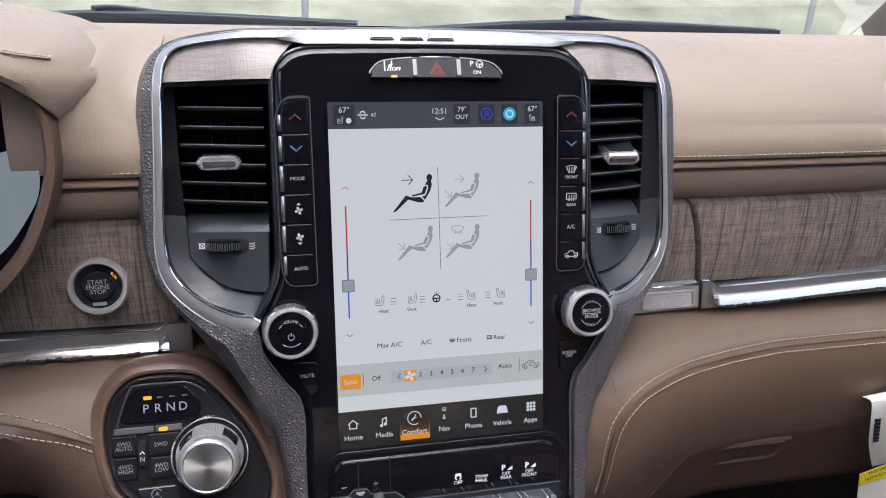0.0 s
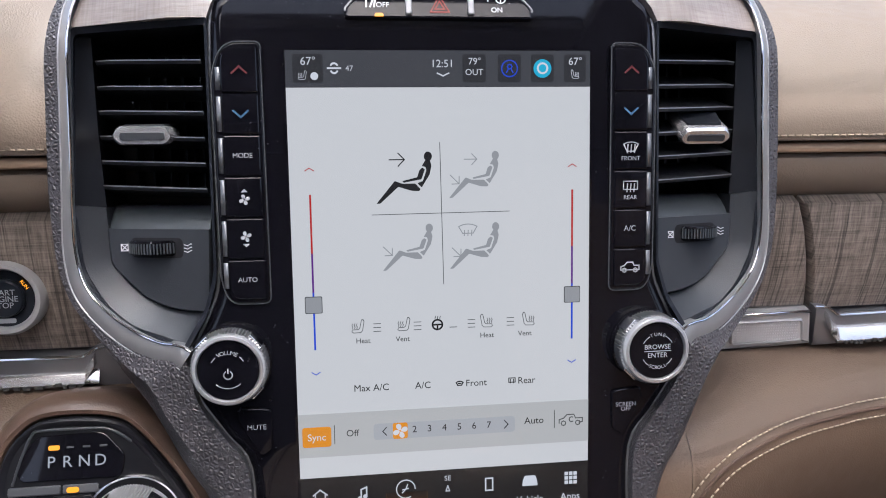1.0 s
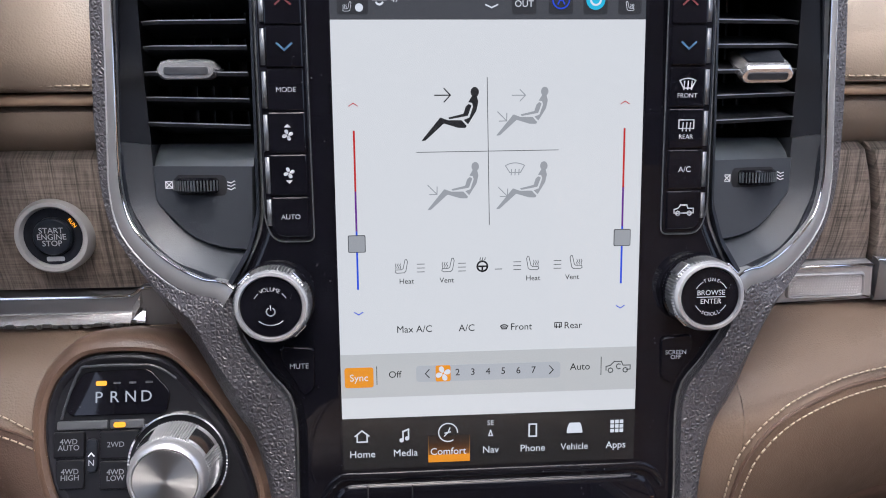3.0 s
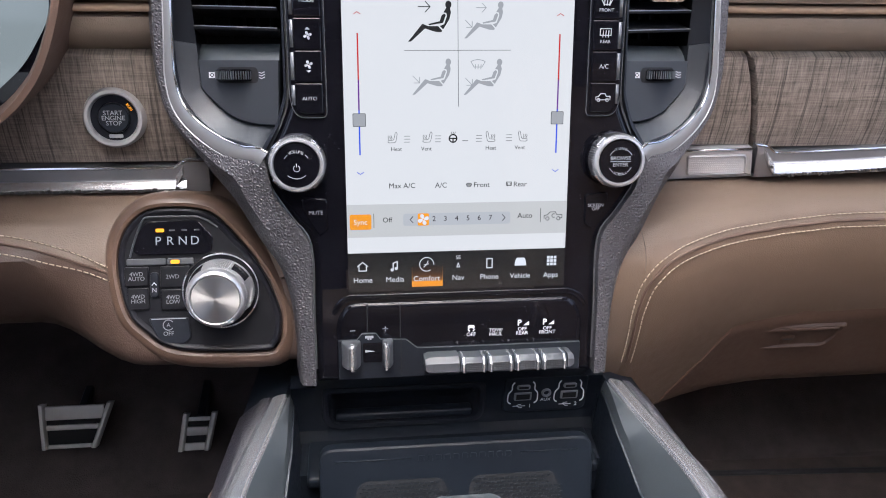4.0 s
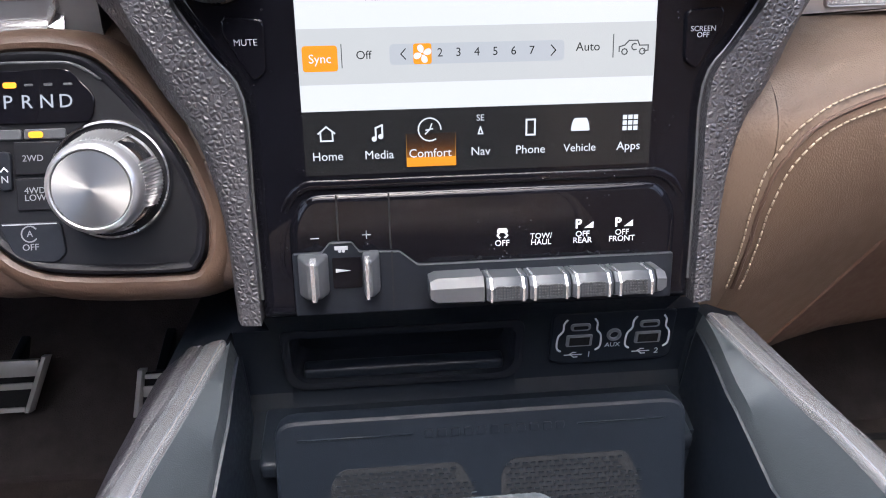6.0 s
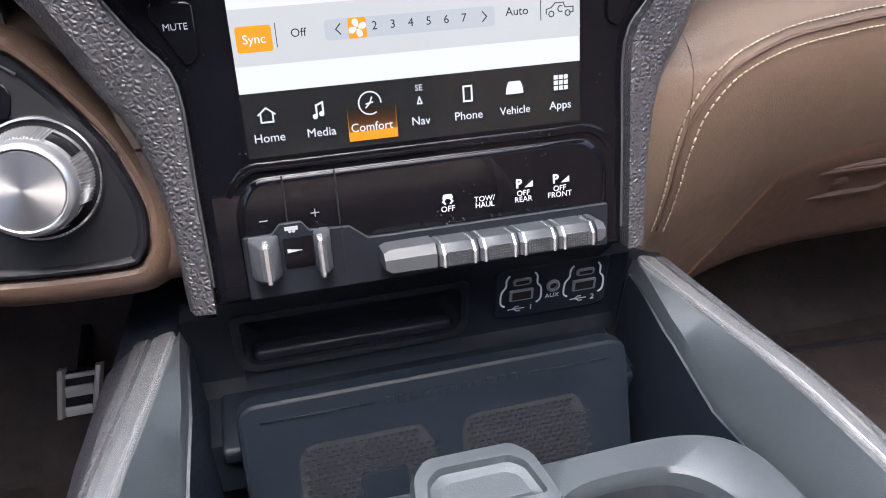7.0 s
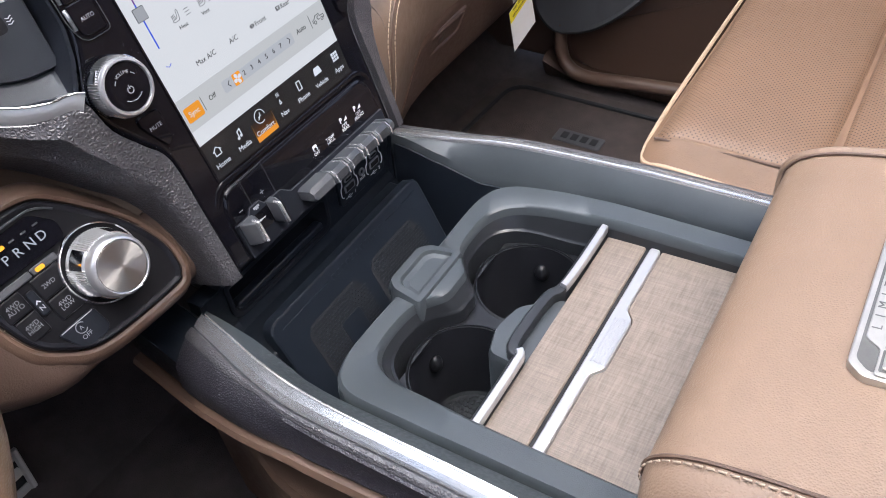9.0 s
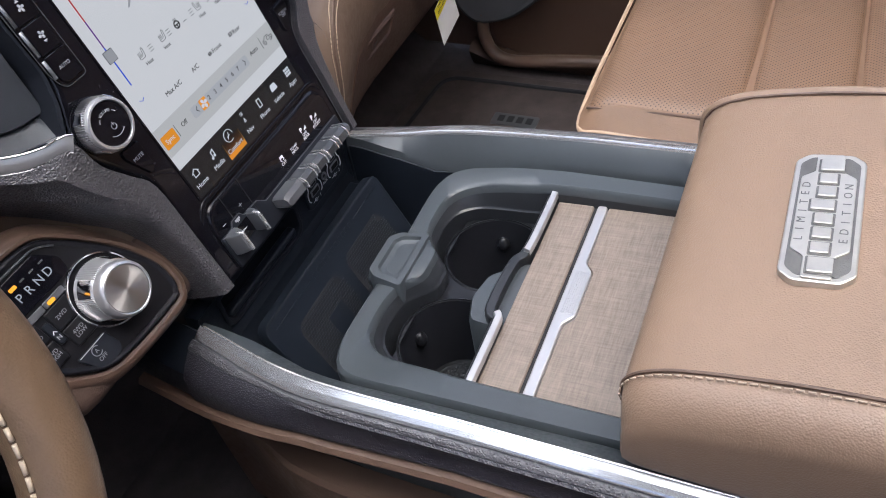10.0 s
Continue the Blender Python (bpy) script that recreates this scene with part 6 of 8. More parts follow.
def build_vent(sg):
    v = thing("air_vent", FACE @ Matrix.Diagonal((sg, 1, 1, 1)), "tall black louvred air vent with a chrome slider", "air vent", "dashboard air vents")
    W = lambda u: -0.018 - 0.36 * (u - 0.130)
    # housing: walls from the frame down to a back sheet, near-black for shade
    def ring(pts, dw, inn):
        c = Vector((0.158, 0.16))
        return [(c.x + (x - c.x) * inn, c.y + (y - c.y) * inn, face_w(x, y) + dw) for x, y in pts]
    out = rounded([(0.1195, 0.2455), (0.1965, 0.2455), (0.1990, 0.19), (0.2010, 0.140), (0.1985, 0.1120), (0.1860, 0.0925), (0.1690, 0.0805), (0.1380, 0.0725), (0.1260, 0.092), (0.1200, 0.112)], [0.001, 0.004, 0.01, 0.01, 0.008, 0.008, 0.008, 0.002, 0.004, 0.004])
    part("housing", loft([ring(out, -0.10, 0.98), ring(out, -0.003, 1.0), ring(out, -0.004, 0.96), ring(out, -0.055, 0.93), ring(out, -0.095, 0.92)], True, True), M["satin"], v, "black vent housing")
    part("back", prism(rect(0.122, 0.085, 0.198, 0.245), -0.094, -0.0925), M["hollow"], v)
    rise = 0.011 if sg > 0 else 0.0
    for y0 in (0.2275, 0.2137, 0.2005, 0.1868, 0.1732, 0.1595):
        tip = lambda u: y0 + 0.038 * (u - 0.178)
        part("slat", loft([[(u, tip(u) + 0.0012, W(u) - 0.002 - b_), (u, tip(u) + 0.0008, W(u) - b_), (u, tip(u) - 0.0012, W(u) - 0.001 - b_), (u, tip(u) - 0.0050 + rise, W(u) - 0.032 - b_), (u, tip(u) - 0.0020 + rise, W(u) - 0.032 - b_)] for u, b_ in ((0.1255, 0), (0.15, 0), (0.178, 0), (0.186, 0.004))]), M["slat"], v)
        part("slat_edge", loft([[(u, tip(u) + a, W(u) + b - c_) for a, b in ((0.0004, -0.0010), (0.0010, -0.0010), (0.0010, 0.0002), (0.0004, 0.0002))] for u, c_ in ((0.1255, 0), (0.15, 0), (0.178, 0), (0.186, 0.004))]), M["strip"], v)
    for k in range(5):
        u = 0.134 + 0.0105 * k
        part("vane", block(u, 0.154, W(u) - 0.075, u + 0.0012, 0.235, W(u) - 0.045), M["satin"], v)
    turn = Matrix.Translation((0.158, 0.1877, W(0.158))) @ pose(0, 0, 0, 32 if sg > 0 else 4) @ Matrix.Translation((-0.158, -0.1877, -W(0.158)))
    t = part("slider", loft([[(0.158 + x, 0.1877 + y, W(0.158) + z) for x, y in rounded([(-a, -0.0005), (-a + 0.0035, -b_), (a - 0.0035, -b_), (a, -0.0005), (a - 0.0035, b_), (-a + 0.0035, b_)], 0.0022)] for a, b_, z in ((0.0160, 0.0040, -0.014), (0.0168, 0.0050, 0.004), (0.0160, 0.0050, 0.008), (0.0150, 0.0043, 0.0095))]), M["bright_satin"], v, "bright silver slider", m=turn)
    part("slider_pad", prism(rect(0.158 - 0.0115, 0.1877 - 0.0024, 0.158 + 0.0115, 0.1877 + 0.0018, 0.0016), W(0.158) + 0.0095, W(0.158) + 0.0102, 0.0004), M["smoke"], t)
    part("slider_top", loft([[(0.158 + x, 0.1877 + 0.0050, W(0.158) + z) for x, z in rounded([(-0.0125, -0.010), (0.0125, -0.010), (0.0105, 0.004), (-0.0105, 0.004)], 0.001)], [(0.158 + x, 0.1877 + 0.0058, W(0.158) + z) for x, z in rounded([(-0.0122, -0.010), (0.0122, -0.010), (0.0102, 0.0036), (-0.0102, 0.0036)], 0.001)]]), M["satin"], t)
    bowl_o = [(0.2000, 0.150), (0.2008, 0.128), (0.1965, 0.1085), (0.1855, 0.0930), (0.1690, 0.0818), (0.1520, 0.0757), (0.1385, 0.0732), (0.1290, 0.085)]
    bowl_i = [(0.1850, 0.148), (0.1838, 0.130), (0.1818, 0.1160), (0.1740, 0.1055), (0.1610, 0.0962), (0.1470, 0.0912), (0.1350, 0.0905), (0.1250, 0.0905)]
    bo, bi = smooth_path([(a, b_, 0) for a, b_ in bowl_o], 4), smooth_path([(a, b_, 0) for a, b_ in bowl_i], 4)
    part("bowl", loft([[(p.x, p.y, face_w(p.x, p.y) - 0.0035), ((p.x + q.x) / 2, (p.y + q.y) / 2, (face_w(p.x, p.y) + W(q.x)) / 2 - 0.004), (q.x, q.y, W(q.x) - 0.003), (q.x, q.y, -0.09), (p.x, p.y, -0.09)] for p, q in zip(bo, bi)]), M["vent"], v, "dark grey lower surround")
    wall = [((0.1972, 0.2445), (0.1885, 0.2445)), ((0.1988, 0.19), (0.1878, 0.19)), ((0.2000, 0.1502), (0.1855, 0.1482))]
    part("side_wall", loft([[(p[0], p[1], face_w(*p) - 0.0035), ((p[0] + q[0]) / 2, (p[1] + q[1]) / 2, (face_w(*p) + W(q[0])) / 2 - 0.006), (q[0], q[1], W(q[0]) - 0.006), (q[0], q[1], -0.09), (p[0], p[1], -0.09)] for p, q in wall]), M["panel"], v, "black side wall")
    # lower panel with the thumbwheel
    pan = rounded([(0.1245, 0.1495), (0.1845, 0.1480), (0.1835, 0.116), (0.1630, 0.0965), (0.1460, 0.0910), (0.1265, 0.0905)], [0.001, 0.002, 0.004, 0.01, 0.01, 0.001])
    def pr(dw, k):
        c = Vector((0.155, 0.125))
        return [(c.x + (x - c.x) * k, min(c.y + (y - c.y) * k, 0.1365), W(x) + dw) for x, y in pan]
    panel = part("lower_panel", loft([pr(-0.04, 1.0), pr(-0.0025, 1.0), pr(-0.0008, 0.985), pr(0, 0.96)]), M["vent"], v, "dark grey lower panel")
    ledge = [(0.1362, -0.0006), (0.1395, -0.0030), (0.1440, -0.0085), (0.1480, -0.0150), (0.1485, -0.04), (0.1362, -0.04)]
    part("upper_ledge", loft([[(u, y, W(u) + w - d) for y, w in ledge] for u, d in ((0.1250, 0), (0.150, 0), (0.175, 0), (0.1815, 0.001), (0.1845, 0.006))]), M["grey"], panel, "sloping upper ledge")
    part("wheel_recess", loft([[(0.1555 + x, 0.1262 + y, W(0.1555 + x) + d) for x, y in rect(-0.0150, -0.0056, 0.0150, 0.0056, 0.0035)] for d in (-0.004, 0.0004)]), M["hollow"], panel)
    wh = part("thumbwheel", lathe([(0.0, -0.0042), (0.0150, -0.0042), (0.0164, -0.0030), (0.0164, 0.0030), (0.0150, 0.0042), (0.0, 0.0042)], 60), M["piano"], panel, "ribbed thumbwheel", m=Matrix.Translation((0.1555, 0.1262, W(0.1555) - 0.0085)) @ pose(0, 0, 0, 90))
    bm = bmesh.new()
    for i in range(60):
        a = radians(6 * i)
        prism(rect(-0.0004, -0.0003, 0.0004, 0.0003), -0.0028, 0.0028, bm=bm)
        for vert in list(bm.verts)[-8:]:
            x, y, z = vert.co
            vert.co = ((0.0165 + y) * math.cos(a) - x * math.sin(a), (0.0165 + y) * math.sin(a) + x * math.cos(a), z)
    part("rib_band", bm, M["grey"], wh, smooth=False)
    for u, marks in ((0.1370, "x"), (0.1742, "w")) if sg > 0 else ((0.1742, "x"), (0.1370, "w")):
        z = W(u) + 0.0006
        if marks == "x":
            stroke("closed_symbol", [[(u - .0018, .1244), (u + .0018, .1244), (u + .0018, .128), (u - .0018, .128), (u - .0018, .1244), (u + .0018, .128)], [(u - .0018, .128), (u + .0018, .1244)]], 0.0005, z, M["print"], panel)
        else:
            stroke("airflow_symbol", [[(u - .0026, .1244 + d), (u - .0009, .1250 + d), (u + .0009, .1240 + d), (u + .0026, .1246 + d)] for d in (0, .0018, .0036)], 0.0005, z, M["print"], panel)
    return v


def build_switch_bank():
    s = thing("switch_bank", FACE @ Matrix.Translation((0, -0.0012, -0.0085)), "gloss black switch bank with silver toggles below the screen", "switch panel")
    top = rounded([(-0.0915, -0.096), (0.0965, -0.096), (0.0965, -0.050), (0.0870, -0.0360), (-0.0830, -0.0360), (-0.0915, -0.050)], [0.002, 0.002, 0.008, 0.012, 0.012, 0.008], 5)
    part("housing", prism(top, -0.03, 0.0105, 0.0045, None, 6), M["piano"], s, "gloss black housing")
    part("lip", sweep(smooth_path([(-0.094, -0.060, 0.004), (-0.093, -0.046, 0.006), (-0.083, -0.0335, 0.0075), (-0.06, -0.0325, 0.0075), (0.06, -0.0325, 0.0075), (0.088, -0.0335, 0.0075), (0.0985, -0.046, 0.006), (0.0995, -0.060, 0.004)]), rounded([(-0.0028, -0.006), (0.0028, -0.006), (0.0024, 0.002), (-0.0024, 0.002)], 0.0014), (0, 0, 1)), M["piano"], s)
    # satin lower plate with its stepped upper edge
    plate = rounded([(-0.0900, -0.0955), (0.0950, -0.0955), (0.0950, -0.0722), (-0.0205, -0.0722), (-0.0312, -0.0720), (-0.0395, -0.0650), (-0.0585, -0.0642), (-0.0620, -0.0594), (-0.0722, -0.0594), (-0.0760, -0.0640), (-0.0900, -0.0642)], 0.0015)
    part("lower_plate", prism(plate, 0.008, 0.0125, 0.0008), M["satin"], s)
    part("plate_edge", sweep([(x, y, 0.0124) for x, y in ((-0.0890, -0.0644), (-0.0762, -0.0641), (-0.0723, -0.0596), (-0.0619, -0.0596), (-0.0584, -0.0644), (-0.0394, -0.0652), (-0.0311, -0.0722), (-0.0205, -0.0724), (0.0940, -0.0724))], circle(0.00035, 6)), M["toggle"], s, "fine grey edge")
    for x in (-0.0680, -0.0436):
        part("joint", prism(rect(x - 0.0004, -0.0640, x + 0.0004, -0.037), 0.0104, 0.0112), M["hollow"], s, smooth=False)
    part("joint", prism(rect(-0.0436, -0.0935, -0.0428, -0.0648), 0.0124, 0.0129), M["hollow"], s, smooth=False)
    z = 0.0108
    stroke("minus_symbol", [[(-0.0807, -0.0574), (-0.0773, -0.0574)]], 0.0005, z, M["print_grey"], s)
    stroke("plus_symbol", [[(-0.0566, -0.0566), (-0.0530, -0.0566)], [(-0.0548, -0.0549), (-0.0548, -0.0583)]], 0.0005, z, M["print_dim"], s)
    polys("trailer_symbol", [rect(-0.0700, -0.0630, -0.0638, -0.0611), disc(-0.0676, -0.0635, 0.0008, 8), disc(-0.0659, -0.0635, 0.0008, 8)], 0.0128, M["print_grey"], s)
    polys("wedge_symbol", [[(-0.0700, -0.0740), (-0.0700, -0.0720), (-0.0628, -0.0732)]], 0.0132, M["print_grey"], s)
    part("lever_slot", prism(rect(-0.0715, -0.0820, -0.0578, -0.0668, 0.001), 0.0124, 0.0129), M["piano"], s, smooth=False)
    for xa, xb, ra, rb in ((-0.0878, -0.0732, -0.0812, -0.0784), (-0.0572, -0.0490, -0.0562, -0.0538)):
        ring = lambda k, h_, z_: [(x, v - 0.0742, z_) for x, v in rounded([(xa + (ra - xa) * k, -h_), (xb + (rb - xb) * k, -h_), (xb + (rb - xb) * k, h_), (xa + (ra - xa) * k, h_)], 0.0016, 3)]
        lv = part("lever", loft([ring(0.0, 0.0098, 0.0105), ring(0.10, 0.0098, 0.0160), ring(0.55, 0.0094, 0.0225), ring(0.75, 0.0088, 0.0245), ring(0.80, 0.0080, 0.0252)]), M["toggle"], s, "grey slider lever")
        part("lever_tip", loft([[(x, -0.0742 + v, z_) for x, v in rounded([(ra + k, -h_), (rb - k, -h_), (rb - k, h_), (ra + k, h_)], 0.0006, 2)] for z_, h_, k in ((0.0200, 0.0100, 0.0), (0.0262, 0.0098, 0.0), (0.0276, 0.0090, 0.0006))]), M["bright_satin"], lv, "polished ridge")
    # the toggle row
    part("blank_toggle", loft([[(x, -0.0795 + h_ * sy, z_) for sy, z_ in ((-1, 0.010), (-1, 0.0255), (-0.7, 0.0305), (0.08, 0.0305), (0.55, 0.0272), (0.42, 0.010))] for x, h_ in ((-0.0265, 0.0055), (-0.0235, 0.0085), (-0.0015, 0.0090))]), M["toggle"], s, "grey blank toggle")
    for k in range(4):
        x = -0.0005 + 0.0203 * k
        tg = part("toggle", loft([[(u, -0.0800 + h_ * sy, z_ + dz) for sy, z_ in ((-1, 0.010), (-1, 0.0250), (-0.74, 0.0312), (0.06, 0.0312), (0.55, 0.0272), (0.42, 0.010))] for u, h_, dz in ((x, 0.0076, -0.001), (x + 0.0014, 0.0081, 0.0), (x + 0.0182, 0.0081, 0.0), (x + 0.0196, 0.0076, -0.001))]), M["smoke"], s, "smoked grey toggle switch with bright edges")
        for u in (x + 0.0016, x + 0.0166):
            part("toggle_edge", loft([[(u + d, -0.0800 + h_ * sy, z_ + 0.0006) for sy, z_ in ((-1.03, 0.012), (-1.03, 0.0252), (-0.74, 0.0320), (0.06, 0.0320), (0.57, 0.0278), (0.44, 0.012))] for d, h_ in ((0, 0.0081), (0.0011, 0.0081))]), M["bright_satin"], tg)
        bm = bmesh.new()
        for i in range(9):
            for j in range(5):
                prism(rect(x + 0.0042 + i * 0.00128, -0.0852 + j * 0.0014, x + 0.0050 + i * 0.00128, -0.0843 + j * 0.0014), 0.0310, 0.0317, bm=bm)
        tagged(part("grip_pattern", bm, M["silver"], tg, smooth=False), kind="stuff")
    part("end_cap", loft([[(x, -0.0798 + h_ * sy, z_) for sy, z_ in ((-1, 0.010), (-1, 0.0255), (-0.7, 0.0300), (0.08, 0.0300), (0.55, 0.0268), (0.42, 0.010))] for x, h_ in ((0.0808, 0.0076), (0.0835, 0.0075), (0.0855, 0.0050))]), M["toggle"], s)
    words("OFF", 0.0041, M["print"], s, 0.0100, -0.0640, z)
    polys("stability_symbol", [rounded([(0.0080, -0.0565), (0.0122, -0.0565), (0.0129, -0.0587), (0.0073, -0.0587)], 0.0005)], z, M["print"], s)
    stroke("stability_symbol", [[(0.0084, -0.0590), (0.0077, -0.0601), (0.0087, -0.0611)], [(0.0116, -0.0590), (0.0125, -0.0601), (0.0115, -0.0611)]], 0.0008, z, M["print"], s)
    words("TOW/\nHAUL", 0.0039, M["print"], s, 0.0290, -0.0628, z)
    for x, w in ((0.0494, "REAR"), (0.0690, "FRONT")):
        words("P", 0.0062, M["print"], s, x - 0.0022, -0.0562, z, bold=0.0002)
        polys("parking_symbol", [[(x + 0.0008, -0.0582), (x + 0.0052, -0.0582), (x + 0.0052, -0.0550)]], z, M["print"], s)
        words("OFF\n" + w, 0.0040, M["print"], s, x, -0.0628, z)
    return s


def build_gear_panel():
    g = thing("gear_selector", GEAR, "black rotary gear selector panel with a turned aluminium dial", "gear selector")
    o = [(-0.0191, 0.0469), (0.0120, 0.0461), (0.0301, 0.0362), (0.0585, 0.0008), (0.0714, -0.0286), (0.0722, -0.0470), (0.0680, -0.0580), (0.0570, -0.0622), (-0.0038, -0.0588), (-0.0287, -0.0436), (-0.0406, -0.0279), (-0.0464, 0.0024), (-0.0436, 0.0249), (-0.0339, 0.0397)]
    o = [(p.x, p.y) for p in smooth_path([(a, b, 0) for a, b in o], 6, True)]
    c = Vector((0.008, -0.008))
    grow = lambda k, d: [(c.x + (x - c.x) * k + (0.0), c.y + (y - c.y) * k) for x, y in o]
    def out(d):
        n = len(o)
        res = []
        for i in range(n):
            a, q, e = Vector(o[i - 1]), Vector(o[i]), Vector(o[(i + 1) % n])
            tn = (e - a).normalized()
            nv = Vector((tn.y, -tn.x))
            if nv.dot(q - c) < 0:
                nv = -nv
            res.append((q.x + nv.x * d, q.y + nv.y * d))
        return res
    part("surround", loft([[(x, y, z) for x, y in out(d)] for d, z in ((0.0165, -0.060), (0.0150, -0.022), (0.0128, -0.012), (0.0098, -0.0055), (0.0066, -0.0022), (0.0038, -0.0008), (0.0015, -0.002), (0.0002, -0.005), (-0.001, -0.02))]), M["saddle"], g, "brown leather surround")
    part("panel", prism(grow(1.0, 0), -0.015, 0.0, 0.003), M["panel"], g, "satin black panel")
    part("panel_rim", loft([[(x, y, z) for x, y in out(d)] for d, z in ((-0.0002, -0.006), (-0.0008, 0.0008), (-0.0022, 0.0018), (-0.0042, 0.0012), (-0.0056, -0.0005))], True, False), M["rim_black"], g, "gloss black rim")
    inset_ = [(-0.0249, 0.0376), (0.0117, 0.0385), (0.0240, 0.0249), (0.0216, 0.0124), (-0.0333, 0.0126), (-0.0358, 0.0209)]
    brow = smooth_path([(-0.0372, 0.0110, 0.0006), (-0.0340, 0.0215, 0.0012), (-0.0308, 0.0300, 0.0020), (-0.0268, 0.0385, 0.0024), (-0.0215, 0.0408, 0.0026), (0.0080, 0.0408, 0.0026), (0.0150, 0.0398, 0.0024), (0.0215, 0.0365, 0.0020), (0.0270, 0.0322, 0.0012)], 4)
    part("window_brow", sweep(brow, circle(0.0008, 8)), M["smoke"], g, "grey edge over the gear letters")
    win = part("gear_window", prism(rounded(inset_, 0.004), 0.0, 0.0012, 0.0006), M["piano"], g)
    for ch, x in zip("PRND", (-0.0165, -0.0078, 0.0014, 0.0102)):
        words(ch, 0.0092, E_LEGEND, win, x, 0.0226, 0.0013)
    part("gear_lamp", prism(rect(-0.0180, 0.0295, -0.0120, 0.0322, 0.001), 0.0012, 0.0018), E_AMBER, win, "lit amber lamp", smooth=False)
    for x in (-0.0063, 0.0025, 0.0117):
        part("gear_lamp", prism(rect(x - 0.002, 0.0302, x + 0.002, 0.0314, 0.0004), 0.0012, 0.0016), M["silver"], win, smooth=False)
    keys = [((-0.0395, 0.0100, -0.0112, 0.0050), ""), ((-0.0102, 0.0100, 0.0090, 0.0050), ""), ((-0.0412, 0.0040, -0.0240, -0.0106), "4WD\nAUTO"), ((-0.0155, 0.0040, 0.0060, -0.0120), "2WD"), ((-0.0395, -0.0118, -0.0240, -0.0282), "4WD\nHIGH"), ((-0.0155, -0.0132, 0.0040, -0.0290), "4WD\nLOW")]
    for (x0, y0, x1, y1), lab in keys:
        k = part("key", prism(rect(x0, y1, x1, y0, 0.0012), 0.0, 0.0016, 0.0007), M["panel"] if lab else M["toggle"], g, "satin black drive mode key" if lab else "grey key")
        if lab:
            cx = min((x0 + x1) / 2, -0.0066) if x1 > 0 else (x0 + x1) / 2
            words(lab, 0.0043, M["print_dim"], k, cx, (y0 + y1) / 2, 0.0017)
    part("drive_lamp", prism(rect(-0.0077, 0.0057, -0.0011, 0.0087, 0.0014), 0.0014, 0.0024), E_AMBER, g, "lit amber lamp", smooth=False)
    nk = part("neutral_key", prism(rect(-0.0228, -0.0192, -0.0168, -0.0003, 0.0025), 0.0, 0.0022, 0.0008), M["satin"], g)
    words("N", 0.0048, M["print_grey"], nk, -0.0198, -0.0138, 0.0023)
    stroke("arrow_symbol", [[(-0.0213, -0.0098), (-0.0198, -0.0081), (-0.0183, -0.0098)]], 0.0006, 0.0023, M["print"], nk)
    off = part("stop_start_key", prism(rounded([(-0.0250, -0.0345), (0.0040, -0.0345), (0.0060, -0.0500), (0.0010, -0.0545), (-0.0170, -0.0530)], 0.0025), 0.0, 0.0016, 0.0007), M["satin"], g)
    words("OFF", 0.0044, M["print_dim"], off, -0.0104, -0.0465, 0.0017)
    words("A", 0.0042, M["print_dim"], off, -0.0104, -0.0400, 0.0017)
    stroke("cycle_symbol", [arc(-0.0104, -0.0400, 0.0038, 40, 320, 14)], 0.0006, 0.0017, M["print_dim"], off)
    stroke("edge_mark", [[(-0.0225, -0.0353), (0.0020, -0.0353)]], 0.0006, 0.0017, M["print_grey"], off)
    # dial: a bright collar, a leaning skirt of ribbed and polished lengths, a ring and a turned face
    dl = part("dial_collar", lathe([(0.0292, -0.002), (0.0292, 0.0012), (0.0282, 0.0026), (0.0272, 0.0022), (0.0266, 0.0004), (0.0266, -0.002)], 64), M["bright"], g, "bright chrome collar", m=Matrix.Translation((0.0284, -0.0155, 0.0)))
    L = pose(0, -0.0004, 0, 10)
    part("dial_seat", lathe([(0.0268, -0.002), (0.0268, 0.0006), (0.0, 0.0008)], 56), M["panel"], dl)
    bm = bmesh.new()
    n = 96
    rings = []
    for r0, z in ((0.0248, 0.0005), (0.0240, 0.0040), (0.0222, 0.0190), (0.0214, 0.0203)):
        ring = []
        for i in range(2 * n):
            smooth_ = (i * 4 // (2 * n) * 48 + 15) <= i < (i * 4 // (2 * n) * 48 + 33)
            r_ = r0 + (0.0 if smooth_ else 0.00045 if i % 2 else -0.0003)
            ring.append((r_ * math.cos(math.pi * i / n), r_ * math.sin(math.pi * i / n), z))
        rings.append(ring)
    loft(rings, True, True, bm)
    part("dial_skirt", bm, M["knob_ring"], dl, "ribbed aluminium skirt", smooth=False, m=L)
    for q in range(4):
        a = radians(45 + 90 * q)
        part("skirt_band", loft([[((r_ + 0.0004) * math.cos(a + radians(k * 4.2)), (r_ + 0.0004) * math.sin(a + radians(k * 4.2)), z) for k in range(-4, 5)] + [((r_ - 0.002) * math.cos(a + radians(k * 4.2)), (r_ - 0.002) * math.sin(a + radians(k * 4.2)), z) for k in range(4, -5, -1)] for r_, z in ((0.0240, 0.0042), (0.0223, 0.0184))]), M["bright"], dl, "polished flat", m=L)
    part("dial_ring", lathe([(0.0214, 0.019), (0.0214, 0.0235), (0.0209, 0.0262), (0.0200, 0.0282), (0.0184, 0.0292), (0.0178, 0.0288), (0.0175, 0.019)], 72), M["knob_ring"], dl, "satin silver ring", m=L)
    part("dial_face", lathe([(0.0175, 0.019), (0.0175, 0.0282), (0.0171, 0.0286), (0.0002, 0.0288)], 72), M["knob"], dl, "circular-brushed aluminium face", m=L)


